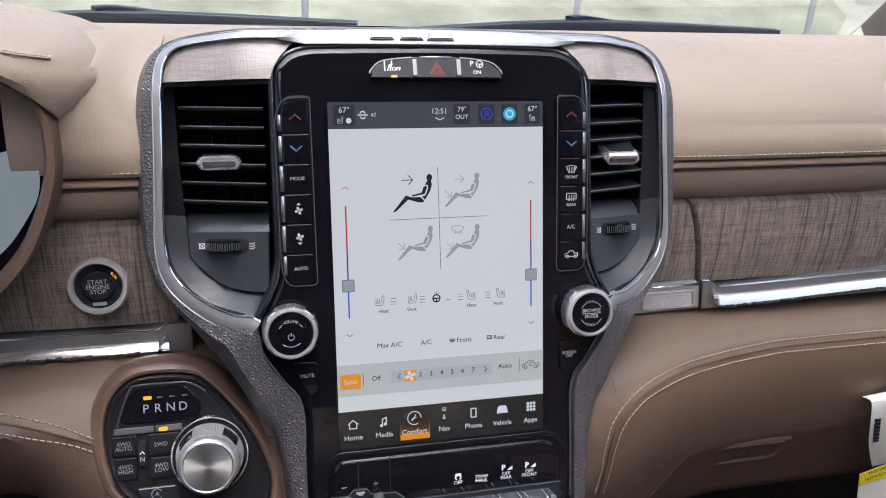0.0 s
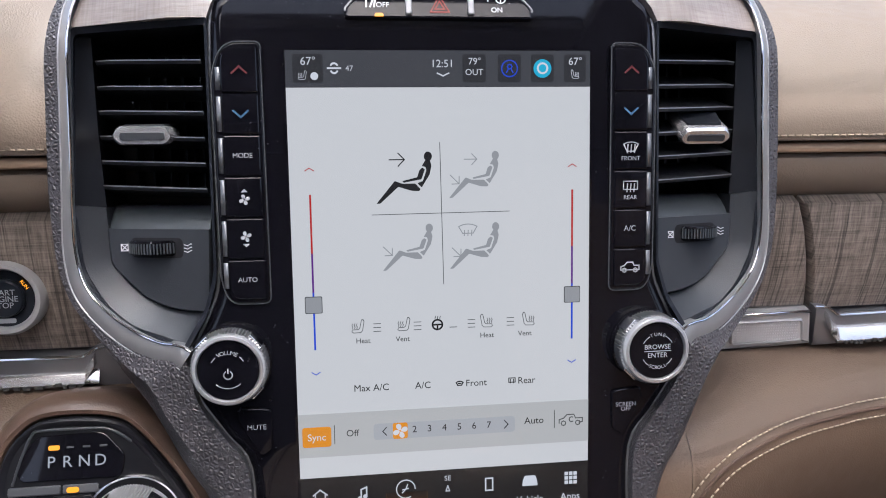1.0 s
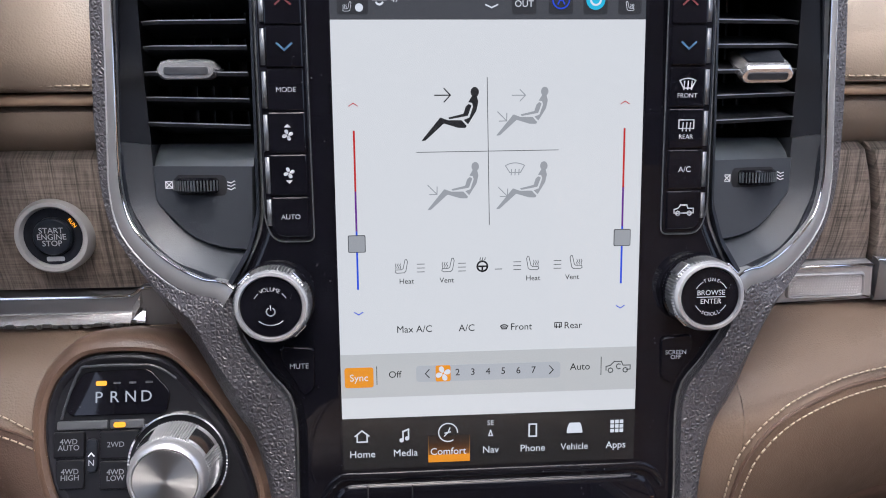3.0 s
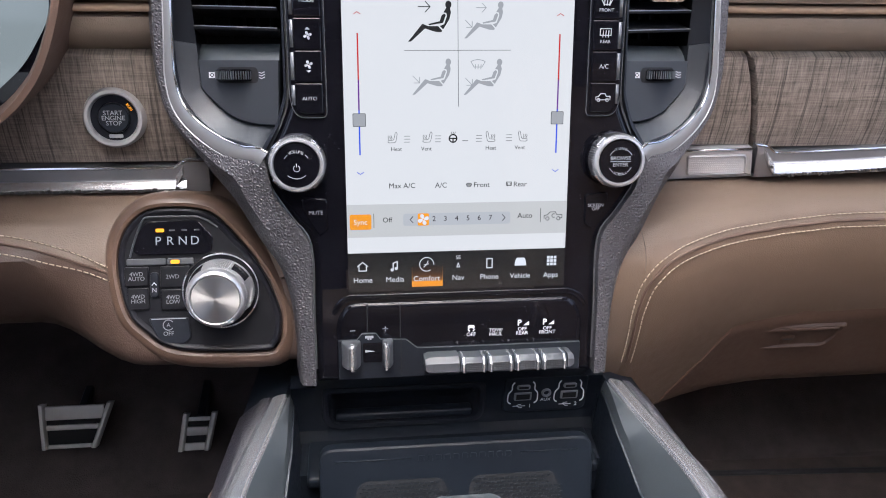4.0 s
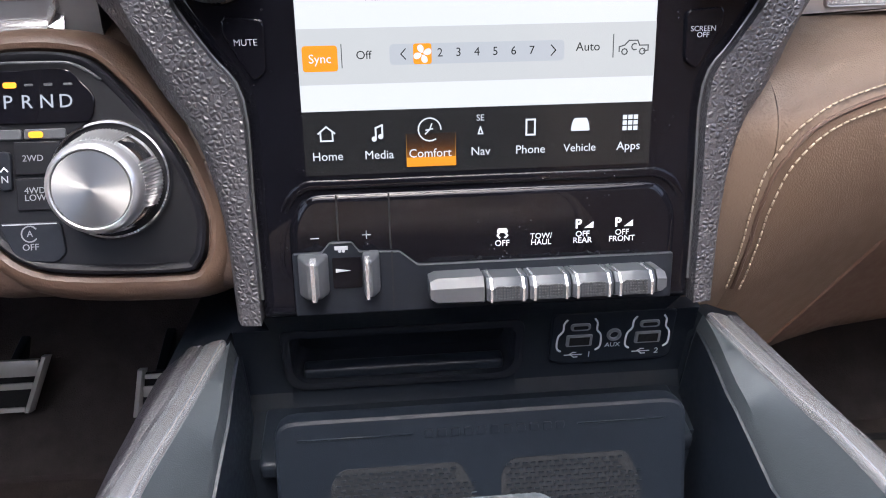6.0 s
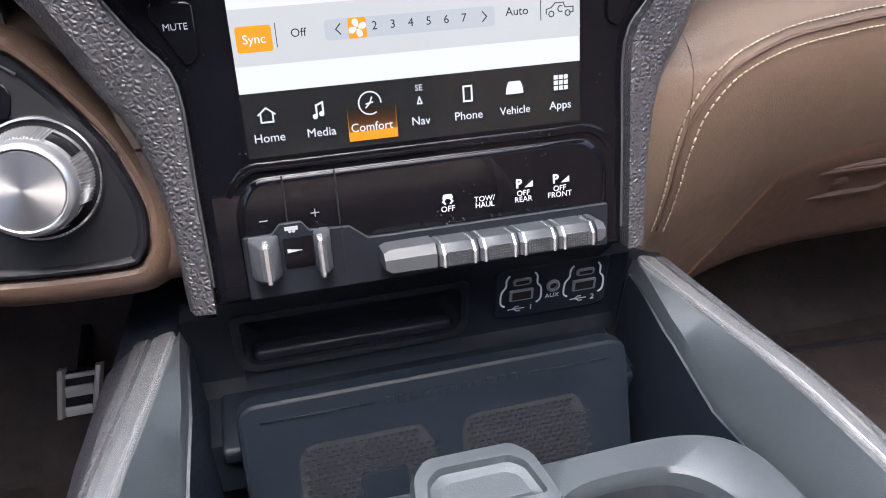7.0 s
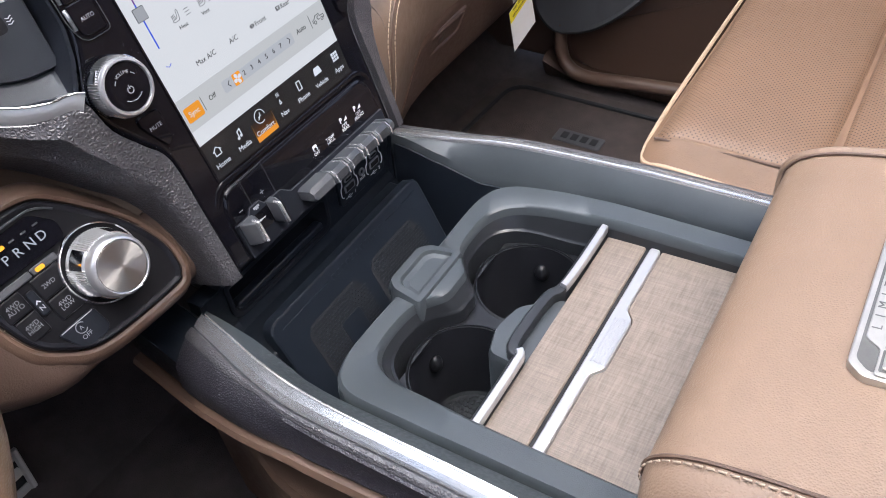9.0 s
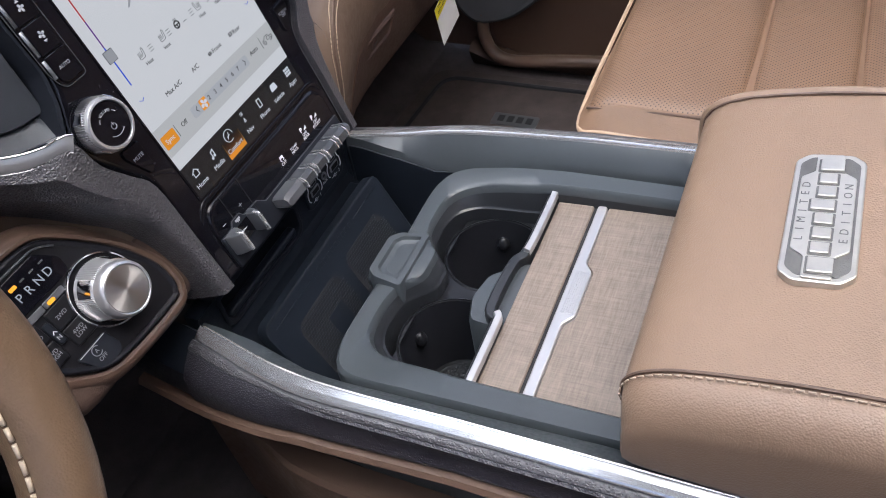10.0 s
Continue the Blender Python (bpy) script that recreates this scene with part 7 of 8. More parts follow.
build_stack_shell()
unit = build_bezel()
build_display(unit)
build_side_keys(unit)
build_top_keys(unit)
build_knob(unit, -0.1138, 0.0672, "volume")
build_knob(unit, 0.1138, 0.0668, "tune")
build_vent(1)
build_vent(-1)
build_switch_bank()
build_gear_panel()

# ---- centre console ----
RAIL = [(-0.45, 0.168), (0.20, 0.167), (0.40, 0.1665), (0.43, 0.1655), (0.45, 0.163), (0.48, 0.157), (0.50, 0.152), (0.525, 0.146), (0.56, 0.138), (0.64, 0.128)]
YS = [0.62, 0.60, 0.58, 0.5625, 0.545, 0.535, 0.525, 0.5175, 0.51, 0.50, 0.49, 0.48, 0.47, 0.46, 0.45, 0.4375, 0.425, 0.4125, 0.40, 0.3875, 0.375, 0.35, 0.325, 0.30, 0.25, 0.2, 0.1, -0.1, -0.45]


def rail_x(y):
    return sum(lerp_table(RAIL, y + d) for d in (-0.012, -0.006, 0, 0.006, 0.012)) / 5


def rail_z(y):
    return lerp_table([(-0.45, 0.724), (0.1, 0.718), (0.2, 0.714), (0.30, 0.710), (0.40, 0.702), (0.45, 0.698), (0.48, 0.695), (0.50, 0.694), (0.56, 0.693)], y)


def build_console():
    c = thing("centre_console", Matrix.Identity(4), "centre console with slate plastic sides, chrome rails and pebbled leather flanks", "console")
    for s in (-1, 1):
        def sec(f):
            return loft([[(s * x, y, z) for x, z in f(y)] for y in YS])

        def run(f):
            return loft([[(s * x, y, z) for x, z in f(y)] for y in [0.5485] + [y for y in YS if y < 0.548]])
        wide = lambda y: lerp_table([(-0.45, 0.0075), (0.36, 0.0075), (0.44, 0.0095), (0.50, 0.0090), (0.56, 0.0080)], y)
        part("rail", run(lambda y: [(rail_x(y) - wide(y), rail_z(y) - 0.009), (rail_x(y) - wide(y), rail_z(y) - 0.0016), (rail_x(y) - wide(y) * 0.93, rail_z(y) - 0.0003), (rail_x(y) - wide(y) * 0.75, rail_z(y) + 0.0004), (rail_x(y) - wide(y) * 0.1, rail_z(y) - 0.0008), (rail_x(y) + 0.0028, rail_z(y) - 0.0026), (rail_x(y) + 0.0040, rail_z(y) - 0.0036), (rail_x(y) + 0.0047, rail_z(y) - 0.0045), (rail_x(y) + 0.0047, rail_z(y) - 0.009)]), M["rail"], c, "satin chrome rail", crease=9)
        inner = lambda y: min(lerp_table([(-0.45, 0.1375), (0.20, 0.1375), (0.31, 0.1395), (0.42, 0.134), (0.5, 0.127)], y), rail_x(y) - 0.004)
        low = lambda y: lerp_table([(-0.45, 0.693), (0.20, 0.690), (0.31, 0.684), (0.42, 0.666), (0.45, 0.664), (0.49, 0.676), (0.53, 0.684), (0.56, 0.685)], y)
        part("inner_side", run(lambda y: [(rail_x(y) - wide(y) + 0.002, rail_z(y) - 0.006), (rail_x(y) - wide(y) - 0.001, rail_z(y) - 0.003), (inner(y) + 0.003, low(y) + 0.008), (inner(y) + 0.001, low(y)), (inner(y), low(y) - 0.01), (inner(y) - 0.006, 0.50), (inner(y) + 0.02, 0.50), (rail_x(y) + 0.002, 0.66)]), M["grey"], c, "slate plastic inner side")
        part("bin_wall", loft([[(s * x, y, z) for x, z in ((inner(y) + 0.0030, low(y) - 0.0005), (inner(y) - 0.0006, low(y) - 0.0008), (inner(y) - 0.0016, low(y) - 0.010), (inner(y) - 0.0076, 0.506), (inner(y) + 0.004, 0.506))] for y in YS if 0.30 < y < 0.56]), M["black"], c, "black lower bin wall")
        fw = lambda y: lerp_table([(-0.45, -0.008), (0.30, -0.008), (0.38, -0.0055), (0.43, -0.0035), (0.49, 0.006), (0.53, 0.010), (0.56, 0.012)], y)
        dz = lambda y: lerp_table([(-0.45, 0.040), (0.43, 0.038), (0.49, 0.0445), (0.53, 0.056), (0.56, 0.060)], y)
        top = lambda y: lerp_table([(-0.45, 0.012), (0.40, 0.010), (0.46, 0.0085), (0.50, 0.0125), (0.55, 0.0135)], y)
        ends = [0.5505] + [y for y in YS if y < 0.55]
        strip_top = lambda y: [(rail_x(y) + 0.0035, rail_z(y) - 0.012), (rail_x(y) + 0.0046, rail_z(y) - 0.0058), (rail_x(y) + 0.0062, rail_z(y) - 0.0042), (rail_x(y) + 0.3 * 0.0062 + 0.7 * top(y), rail_z(y) - 0.0048), (rail_x(y) + top(y) + 0.0008, rail_z(y) - 0.0072), (rail_x(y) + top(y), rail_z(y) - 0.0120)]
        side_row = lambda y: [(rail_x(y) + top(y) - 0.001, rail_z(y) - 0.0080), (rail_x(y) + top(y) + 0.0030, rail_z(y) - 0.0100), (rail_x(y) + 0.3 * top(y) + 0.0135 + 0.6 * fw(y), rail_z(y) - 0.0165), (rail_x(y) + 0.0205 + fw(y), rail_z(y) - 0.0245), (rail_x(y) + 0.0235 + fw(y), rail_z(y) - dz(y) * 0.8), (rail_x(y) + 0.0215 + fw(y), rail_z(y) - dz(y)), (rail_x(y) + 0.004, rail_z(y) - dz(y)), (rail_x(y) + 0.004, rail_z(y) - 0.012)]
        # flank leather in two tones: light on its top, shade on its side
        part("flank_top", loft([[(s * x, y, z) for x, z in strip_top(y)] for y in ends]), M["lit_pebble"], c, "pebbled leather strip beside the rail, coloured lighter as the lit top")
        part("flank", loft([[(s * x, y, z) for x, z in side_row(y)] for y in ends]), M["flank"], c, "grained leather flank, coloured darker as the shaded side")
        # added black filler stands in for the shadowed gap below the stack
        part("front_gap_shade", loft([[(s * x, y, z) for x, z in ((inner(y) - 0.004, 0.52), (inner(y), low(y) - 0.01), (rail_x(y) - 0.004, rail_z(y) - 0.009), (rail_x(y) + 0.004, rail_z(y) - 0.0085), (rail_x(y) + 0.018 + fw(y), rail_z(y) - 0.023), (rail_x(y) + 0.021 + fw(y), rail_z(y) - dz(y) * 0.8), (rail_x(y) + 0.019 + fw(y), rail_z(y) - dz(y)), (rail_x(y) + 0.006, rail_z(y) - dz(y)), (rail_x(y) + 0.004, 0.52))] for y in (0.62, 0.59, 0.57, 0.5506)]), M["black"], c, "black filler for the shadowed gap under the stack")
        part("rail_bead", loft([[(s * x, y, z) for x, z in ((rail_x(y) - wide(y) - 0.0012, rail_z(y) - 0.0030), (rail_x(y) - wide(y) - 0.0010, rail_z(y) - 0.0004), (rail_x(y) - wide(y) + 0.0002, rail_z(y) + 0.0010), (rail_x(y) - wide(y) + 0.0012, rail_z(y) + 0.0006), (rail_x(y) - wide(y) + 0.0014, rail_z(y) - 0.0030))] for y in YS if y < 0.548]), M["bright_satin"], c, "bright chrome bead")
        base = lambda y: rail_z(y) - dz(y)
        jut = lambda y: lerp_table([(-0.45, 1.0), (0.40, 1.0), (0.47, 0.9), (0.53, 0.5), (0.575, 0.0), (0.7, 0.0)], y)
        side = part("lower_side", sec(lambda y: [(rail_x(y) - 0.010, base(y) + 0.001), (rail_x(y) + 0.027 + fw(y), base(y) + 0.001), (rail_x(y) + 0.0300 + fw(y), base(y) - 0.003), (rail_x(y) + 0.0295 + fw(y), base(y) - 0.005), (rail_x(y) + 0.024 + fw(y), base(y) - 0.007), (rail_x(y) - 0.006, base(y) - 0.010), (rail_x(y) - 0.006, base(y) - 0.076), (rail_x(y) + 0.002 + 0.017 * jut(y), base(y) - 0.074), (rail_x(y) + 0.003 + 0.021 * jut(y), base(y) - 0.078), (rail_x(y) + 0.003 + 0.022 * jut(y), base(y) - 0.10), (rail_x(y) + 0.003 + 0.019 * jut(y), FLOOR_Z), (rail_x(y) - 0.010, FLOOR_Z)]), M["saddle"], c, "brown lower side with a deep map slot")
        # near-black sheet puts the slot's shade into its colour
        part("slot_shade", loft([[(s * (rail_x(y) - 0.0058), y, base(y) - 0.0105), (s * (rail_x(y) - 0.0040), y, base(y) - 0.0105), (s * (rail_x(y) - 0.0040), y, base(y) - 0.0755), (s * (rail_x(y) - 0.0058), y, base(y) - 0.0755)] for y in YS[:-1]]), M["hollow"], side)
    # socket panel under the switches
    full = [(0.57, 0.735), (0.530, 0.735), (0.540, 0.712), (0.555, 0.692), (0.556, 0.646), (0.550, 0.638), (0.518, 0.634), (0.515, 0.60), (0.57, 0.60)]
    upper = [(0.57, 0.735), (0.530, 0.735), (0.540, 0.712), (0.555, 0.692), (0.5555, 0.6880), (0.57, 0.6880)]
    lower = [(0.57, 0.6520), (0.5560, 0.6520), (0.556, 0.646), (0.550, 0.638), (0.518, 0.634), (0.515, 0.60), (0.57, 0.60)]
    side_ = [(0.57, 0.694), (0.5535, 0.694), (0.555, 0.692), (0.556, 0.646), (0.550, 0.638), (0.518, 0.634), (0.515, 0.60), (0.57, 0.60)]
    bm = loft([[(x, y, z) for y, z in full] for x in (-0.110, -0.1020)])
    loft([[(x, y, z) for y, z in full] for x in (0.0270, 0.110)], bm=bm)
    for x0, x1 in ((-0.130, -0.110), (0.110, 0.130)):
        loft([[(x, y, z) for y, z in side_] for x in (x0, x1)], bm=bm)
    loft([[(x, y, z) for y, z in upper] for x in (-0.1020, 0.0270)], bm=bm)
    loft([[(x, y, z) for y, z in lower] for x in (-0.1020, 0.0270)], bm=bm)
    pan = part("socket_panel", bm, M["black"], c, "black socket panel")
    slot = rounded([(-0.1020, 0.6880), (0.0270, 0.6880), (0.0270, 0.6520), (-0.1020, 0.6520)], [0.003, 0.006, 0.013, 0.013], 6)
    k_ = lambda q, y: [(-0.0375 + (x + 0.0375) * (1 - q / 0.0645), y, 0.670 + (z - 0.670) * (1 - q / 0.018)) for x, z in slot]
    fr = part("tray_slot", loft([k_(-0.0035, 0.5562), k_(-0.003, 0.5540), k_(-0.001, 0.5532), k_(0.0015, 0.5540), k_(0.0025, 0.5580), k_(0.0035, 0.61)], True, False), M["satin"], c, "deep open tray slot")
    part("slot_back", loft([k_(0.003, 0.582), k_(0.003, 0.586)]), M["black"], fr)
    part("slot_lip", block(-0.095, 0.5560, 0.6540, 0.020, 0.566, 0.6615, 0.0025), M["black"], fr)
    # sockets
    SOCK = Matrix.Translation((0.0815, 0.5547, 0.6765)) @ pose(0, 0, 0, 90)
    sp = part("socket_plate", prism(rounded([(-0.036, 0.018), (0.036, 0.018), (0.036, -0.016), (0.030, -0.019), (-0.030, -0.019), (-0.036, -0.016)], 0.005), -0.004, 0.0014, 0.001), M["black"], c, m=SOCK)
    for x, n in ((-0.0195, "1"), (0.0205, "2")):
        z = 0.0014
        part("usb_port", prism(rect(x - 0.0075, -0.0055, x + 0.0075, 0.0025, 0.001), z, z + 0.0012, 0.0004), M["port"], sp)
        part("port_mouth", prism(rect(x - 0.0058, -0.0042, x + 0.0058, 0.0012), z + 0.0012, z + 0.0015), M["hollow"], sp, smooth=False)
        part("usb_port", prism(rect(x - 0.0058, 0.0058, x + 0.0058, 0.0106, 0.0022), z, z + 0.0012, 0.0004), M["port"], sp)
        part("port_mouth", prism(rect(x - 0.0042, 0.0072, x + 0.0042, 0.0094, 0.001), z + 0.0012, z + 0.0015), M["hollow"], sp, smooth=False)
        for s in (-1, 1):
            part("bracket_mark", sweep(smooth_path([(x + s * 0.0078, 0.0135, z), (x + s * 0.0096, 0.0105, z), (x + s * 0.0098, 0.0055, z), (x + s * 0.0124, 0.0015, z), (x + s * 0.0126, -0.0065, z), (x + s * 0.0100, -0.0092, z)], 3), rect(-0.0005, -0.0003, 0.0005, 0.0005)), M["print"], sp)
        words(n, 0.0056, M["print"], sp, x + 0.0068, -0.0125, z + 0.0002)
        stroke("usb_symbol", [[(x - 0.0075, -0.0122), (x + 0.0025, -0.0122)], [(x - 0.005, -0.0122), (x - 0.0028, -0.0105), (x - 0.001, -0.0105)], [(x - 0.004, -0.0122), (x - 0.002, -0.0140), (x, -0.0140)]], 0.0006, z, M["print"], sp)
    part("audio_socket", lathe([(0.0042, 0.001), (0.0042, 0.0026), (0.0030, 0.0030), (0.0024, 0.0026), (0.0024, 0.001)], 24), M["port"], sp, m=Matrix.Translation((0.0005, 0.0015, 0)))
    words("AUX", 0.0043, M["print"], sp, 0.0005, -0.0062, 0.0016)
    # bin and the leaning charging pad
    part("bin_floor", block(-0.13, 0.30, 0.505, 0.13, 0.56, 0.52), M["black"], c)
    PAD = Matrix.Translation((0.000, 0.512, 0.6665)) @ pose(0, 0, 0, 66)
    pad = part("charging_pad", prism(rounded([(-0.108, 0.0), (0.112, 0.0), (0.112, -0.13), (-0.108, -0.13)], [0.012, 0.012, 0.002, 0.002]), -0.012, 0.0, 0.0025), M["black"], c, "black leaning phone charging pad", m=PAD)
    part("pad_ledge", block(-0.118, 0.508, 0.628, 0.120, 0.556, 0.639, 0.003), M["black"], c)
    for x0, x1 in ((-0.096, -0.036), (0.052, 0.100)):
        part("embossed_line", sweep([(x0, -0.011, 0), (x1, -0.011, 0)], circle(0.0005, 6)), M["black"], pad)
    for k in range(11):
        part("embossed_bar", prism(rect(-0.030 + 0.007 * k, -0.0135, -0.0255 + 0.007 * k, -0.0090, 0.0008), 0, 0.0006, 0.0003), M["black"], pad)
    for cx in (-0.040, 0.050):
        fld = part("grip_field", prism(rounded([(cx - 0.034, -0.028), (cx + 0.028, -0.028), (cx + 0.036, -0.044), (cx + 0.036, -0.11), (cx - 0.040, -0.11), (cx - 0.040, -0.036)], 0.004), 0, 0.0004), M["rubber"], pad)
        bm = bmesh.new()
        for j in range(26):
            for i in range(17):
                x, y = cx - 0.037 + i * 0.0043 + (0.0021 if j % 2 else 0), -0.032 - j * 0.0029
                if cx < 0 and -0.048 < x < -0.022 and y < -0.050:
                    continue
                if x > cx + 0.024 and y > -0.040:
                    continue
                prism(rect(x, y, x + 0.0027, y + 0.0012), 0.0004, 0.0011, bm=bm)
        tagged(part("grip_texture", bm, M["black"], fld, smooth=False), kind="stuff")
    part("charge_tile", prism(rect(-0.0480, -0.110, -0.0220, -0.050, 0.003), 0.0004, 0.0012, 0.0004), M["black"], pad)
    return c


def build_cup_holder():
    h = thing("cup_holder", Matrix.Identity(4), "slate plastic twin cup holder insert with a front finger tab", "cup holder")
    outer_h = [(0.0, 0.4370), (0.03, 0.4370), (0.060, 0.4370), (0.098, 0.4365), (0.1160, 0.4320), (0.1310, 0.4180), (0.1350, 0.400), (0.1370, 0.350), (0.1370, 0.30), (0.1350, 0.18)]
    top_h = [(0.0, 0.4120), (0.022, 0.4135), (0.040, 0.4240), (0.066, 0.4260), (0.096, 0.4240), (0.1090, 0.4180), (0.1170, 0.4060), (0.1200, 0.388), (0.1215, 0.350), (0.1215, 0.30), (0.1205, 0.18)]
    inner_h = [(0.0, 0.3860), (0.012, 0.3875), (0.030, 0.4050), (0.044, 0.4105), (0.066, 0.4105), (0.082, 0.4050), (0.0930, 0.3920), (0.0985, 0.374), (0.1020, 0.340), (0.1060, 0.30), (0.1060, 0.18)]
    outer_h.insert(5, (0.1250, 0.4265))

    def closed(hf, n=4):
        p = [(q.x, q.y) for q in smooth_path([(a, b, 0) for a, b in hf], n)]
        return [(-a, b) for a, b in p[::-1]][:-1] + p
    mix = lambda A, B, f: [(a[0] * (1 - f) + b[0] * f, a[1] * (1 - f) + b[1] * f) for a, b in zip(A, B)]
    O, T, I = closed(outer_h), closed(top_h), closed(inner_h)
    T = mix(T, I, 0.58)
    crest = lambda y: lerp_table([(0.18, 0.6950), (0.31, 0.6895), (0.36, 0.6845), (0.42, 0.6750), (0.46, 0.672)], y)
    lev = lambda P, z: [(x, y, z) for x, y in P]
    hi = lambda P, dz: [(x, y, crest(y) + dz) for x, y in P]
    part("rim", loft([lev(O, 0.52), hi(O, -0.012), hi(mix(O, T, 0.04), -0.0030), hi(mix(O, T, 0.14), 0.0), hi(mix(O, T, 0.90), -0.0006), hi(T, -0.0028), hi(mix(T, I, 0.22), -0.0100), hi(mix(T, I, 0.30), -0.0160), lev(mix(T, I, 0.30), 0.52)], True, True), M["grey"], h, "slate plastic rim")
    # wall coloured darker than the rim for its shade and the black well
    part("inner_wall", loft([hi(mix(T, I, 0.16), -0.0120), hi(mix(T, I, 0.24), -0.0095), lev(mix(T, I, 0.74), 0.6600), lev(mix(T, I, 0.78), 0.6588), lev(mix(T, I, 0.97), 0.6575), lev(I, 0.6550), lev(mix(I, T, -0.01), 0.6480), lev(mix(I, T, -0.04), 0.52), lev(mix(T, I, 0.16), 0.52)], True, False), M["inner"], h, "inner wall with a stepped edge, its shade in a darker colour")
    # tray plate with two cup openings
    bm = bmesh.new()
    loops = []
    plate = [(x * 0.995, min(y, 0.40)) for x, y in I]
    def loop(pts, z):
        vs = [bm.verts.new((x, y, z)) for x, y in pts]
        return [bm.edges.new((vs[i - 1], vs[i])) for i in range(len(vs))]
    edges = loop(plate, 0.6440)
    CUPS = ((0.0535, 0.3575), (-0.0535, 0.3575))
    RC = 0.0455
    for cx, cy in CUPS:
        edges += loop([(cx + RC * math.cos(2 * math.pi * i / 48), cy + RC * math.sin(2 * math.pi * i / 48)) for i in range(48)], 0.6440)
    bmesh.ops.triangle_fill(bm, use_beauty=True, use_dissolve=False, edges=edges)
    bmesh.ops.recalc_face_normals(bm, faces=bm.faces)
    if sum(f.normal.z for f in bm.faces) < 0:
        bmesh.ops.reverse_faces(bm, faces=bm.faces)
    ext = bmesh.ops.extrude_face_region(bm, geom=list(bm.faces))
    bmesh.ops.translate(bm, verts=[v for v in ext["geom"] if isinstance(v, bmesh.types.BMVert)], vec=(0, 0, -0.004))
    bmesh.ops.recalc_face_normals(bm, faces=bm.faces)
    part("tray", bm, M["cup"], h)
    for cx, cy in CUPS:
        cup = part("cup_well", lathe([(0.0, 0.5650), (0.0365, 0.5650), (0.0405, 0.572), (RC - 0.0005, 0.642), (RC + 0.0012, 0.6452), (RC + 0.0028, 0.6440), (RC + 0.0028, 0.557), (0, 0.557)], 56, None, (cx, cy)), M["cup"], h, "round black cup well")
        part("rubber_floor", lathe([(0.0, 0.5662), (0.033, 0.5662), (0.0352, 0.5685), (0.0368, 0.5655), (0.0, 0.5652)], 48, None, (cx, cy)), M["rubber"], cup)
        bmr = bmesh.new()
        for i in range(14):
            for j in range(14):
                x, y = cx - 0.0295 + i * 0.0044, cy - 0.0295 + j * 0.0044
                if (x - cx) ** 2 + (y - cy) ** 2 < 0.030 ** 2:
                    prism(rect(x, y, x + 0.0028, y + 0.0028), 0.5661, 0.5672, bm=bmr)
        tagged(part("floor_grid", bmr, M["rubber"], cup, smooth=False), kind="stuff")
        for a in (12, 132) if cx > 0 else (72, 192):
            m = Matrix.Translation((cx + 0.0432 * math.cos(radians(a)), cy + 0.0432 * math.sin(radians(a)), 0.614))
            bm2 = bmesh.new()
            bmesh.ops.create_uvsphere(bm2, u_segments=16, v_segments=10, radius=0.0068, matrix=Matrix.Diagonal((1, 1, 1.35, 1)))
            part("grip_nub", bm2, M["cup"], cup, m=m)
    # finger tab at the front
    tb = rounded([(-0.037, 0.408), (0.033, 0.408), (0.0275, 0.438), (0.019, 0.4470), (-0.025, 0.4470), (-0.0325, 0.438)], 0.004)
    part("tab", loft([[(x, y, z) for x, y in tb] for z in (0.620, 0.6745)] + [[(x * 0.94, (y - 0.426) * 0.92 + 0.426, 0.6795) for x, y in tb], [(x * 0.78, (y - 0.425) * 0.62 + 0.425, 0.6797) for x, y in tb], [(x * 0.74, (y - 0.425) * 0.55 + 0.425, 0.6765) for x, y in tb], [(x * 0.60, (y - 0.425) * 0.35 + 0.425, 0.6755) for x, y in tb]]), M["grey"], h, "raised finger tab with a scooped top")
    part("tab_lip", block(-0.024, 0.442, 0.655, 0.018, 0.4515, 0.667, 0.003), M["grey"], h)
    return h


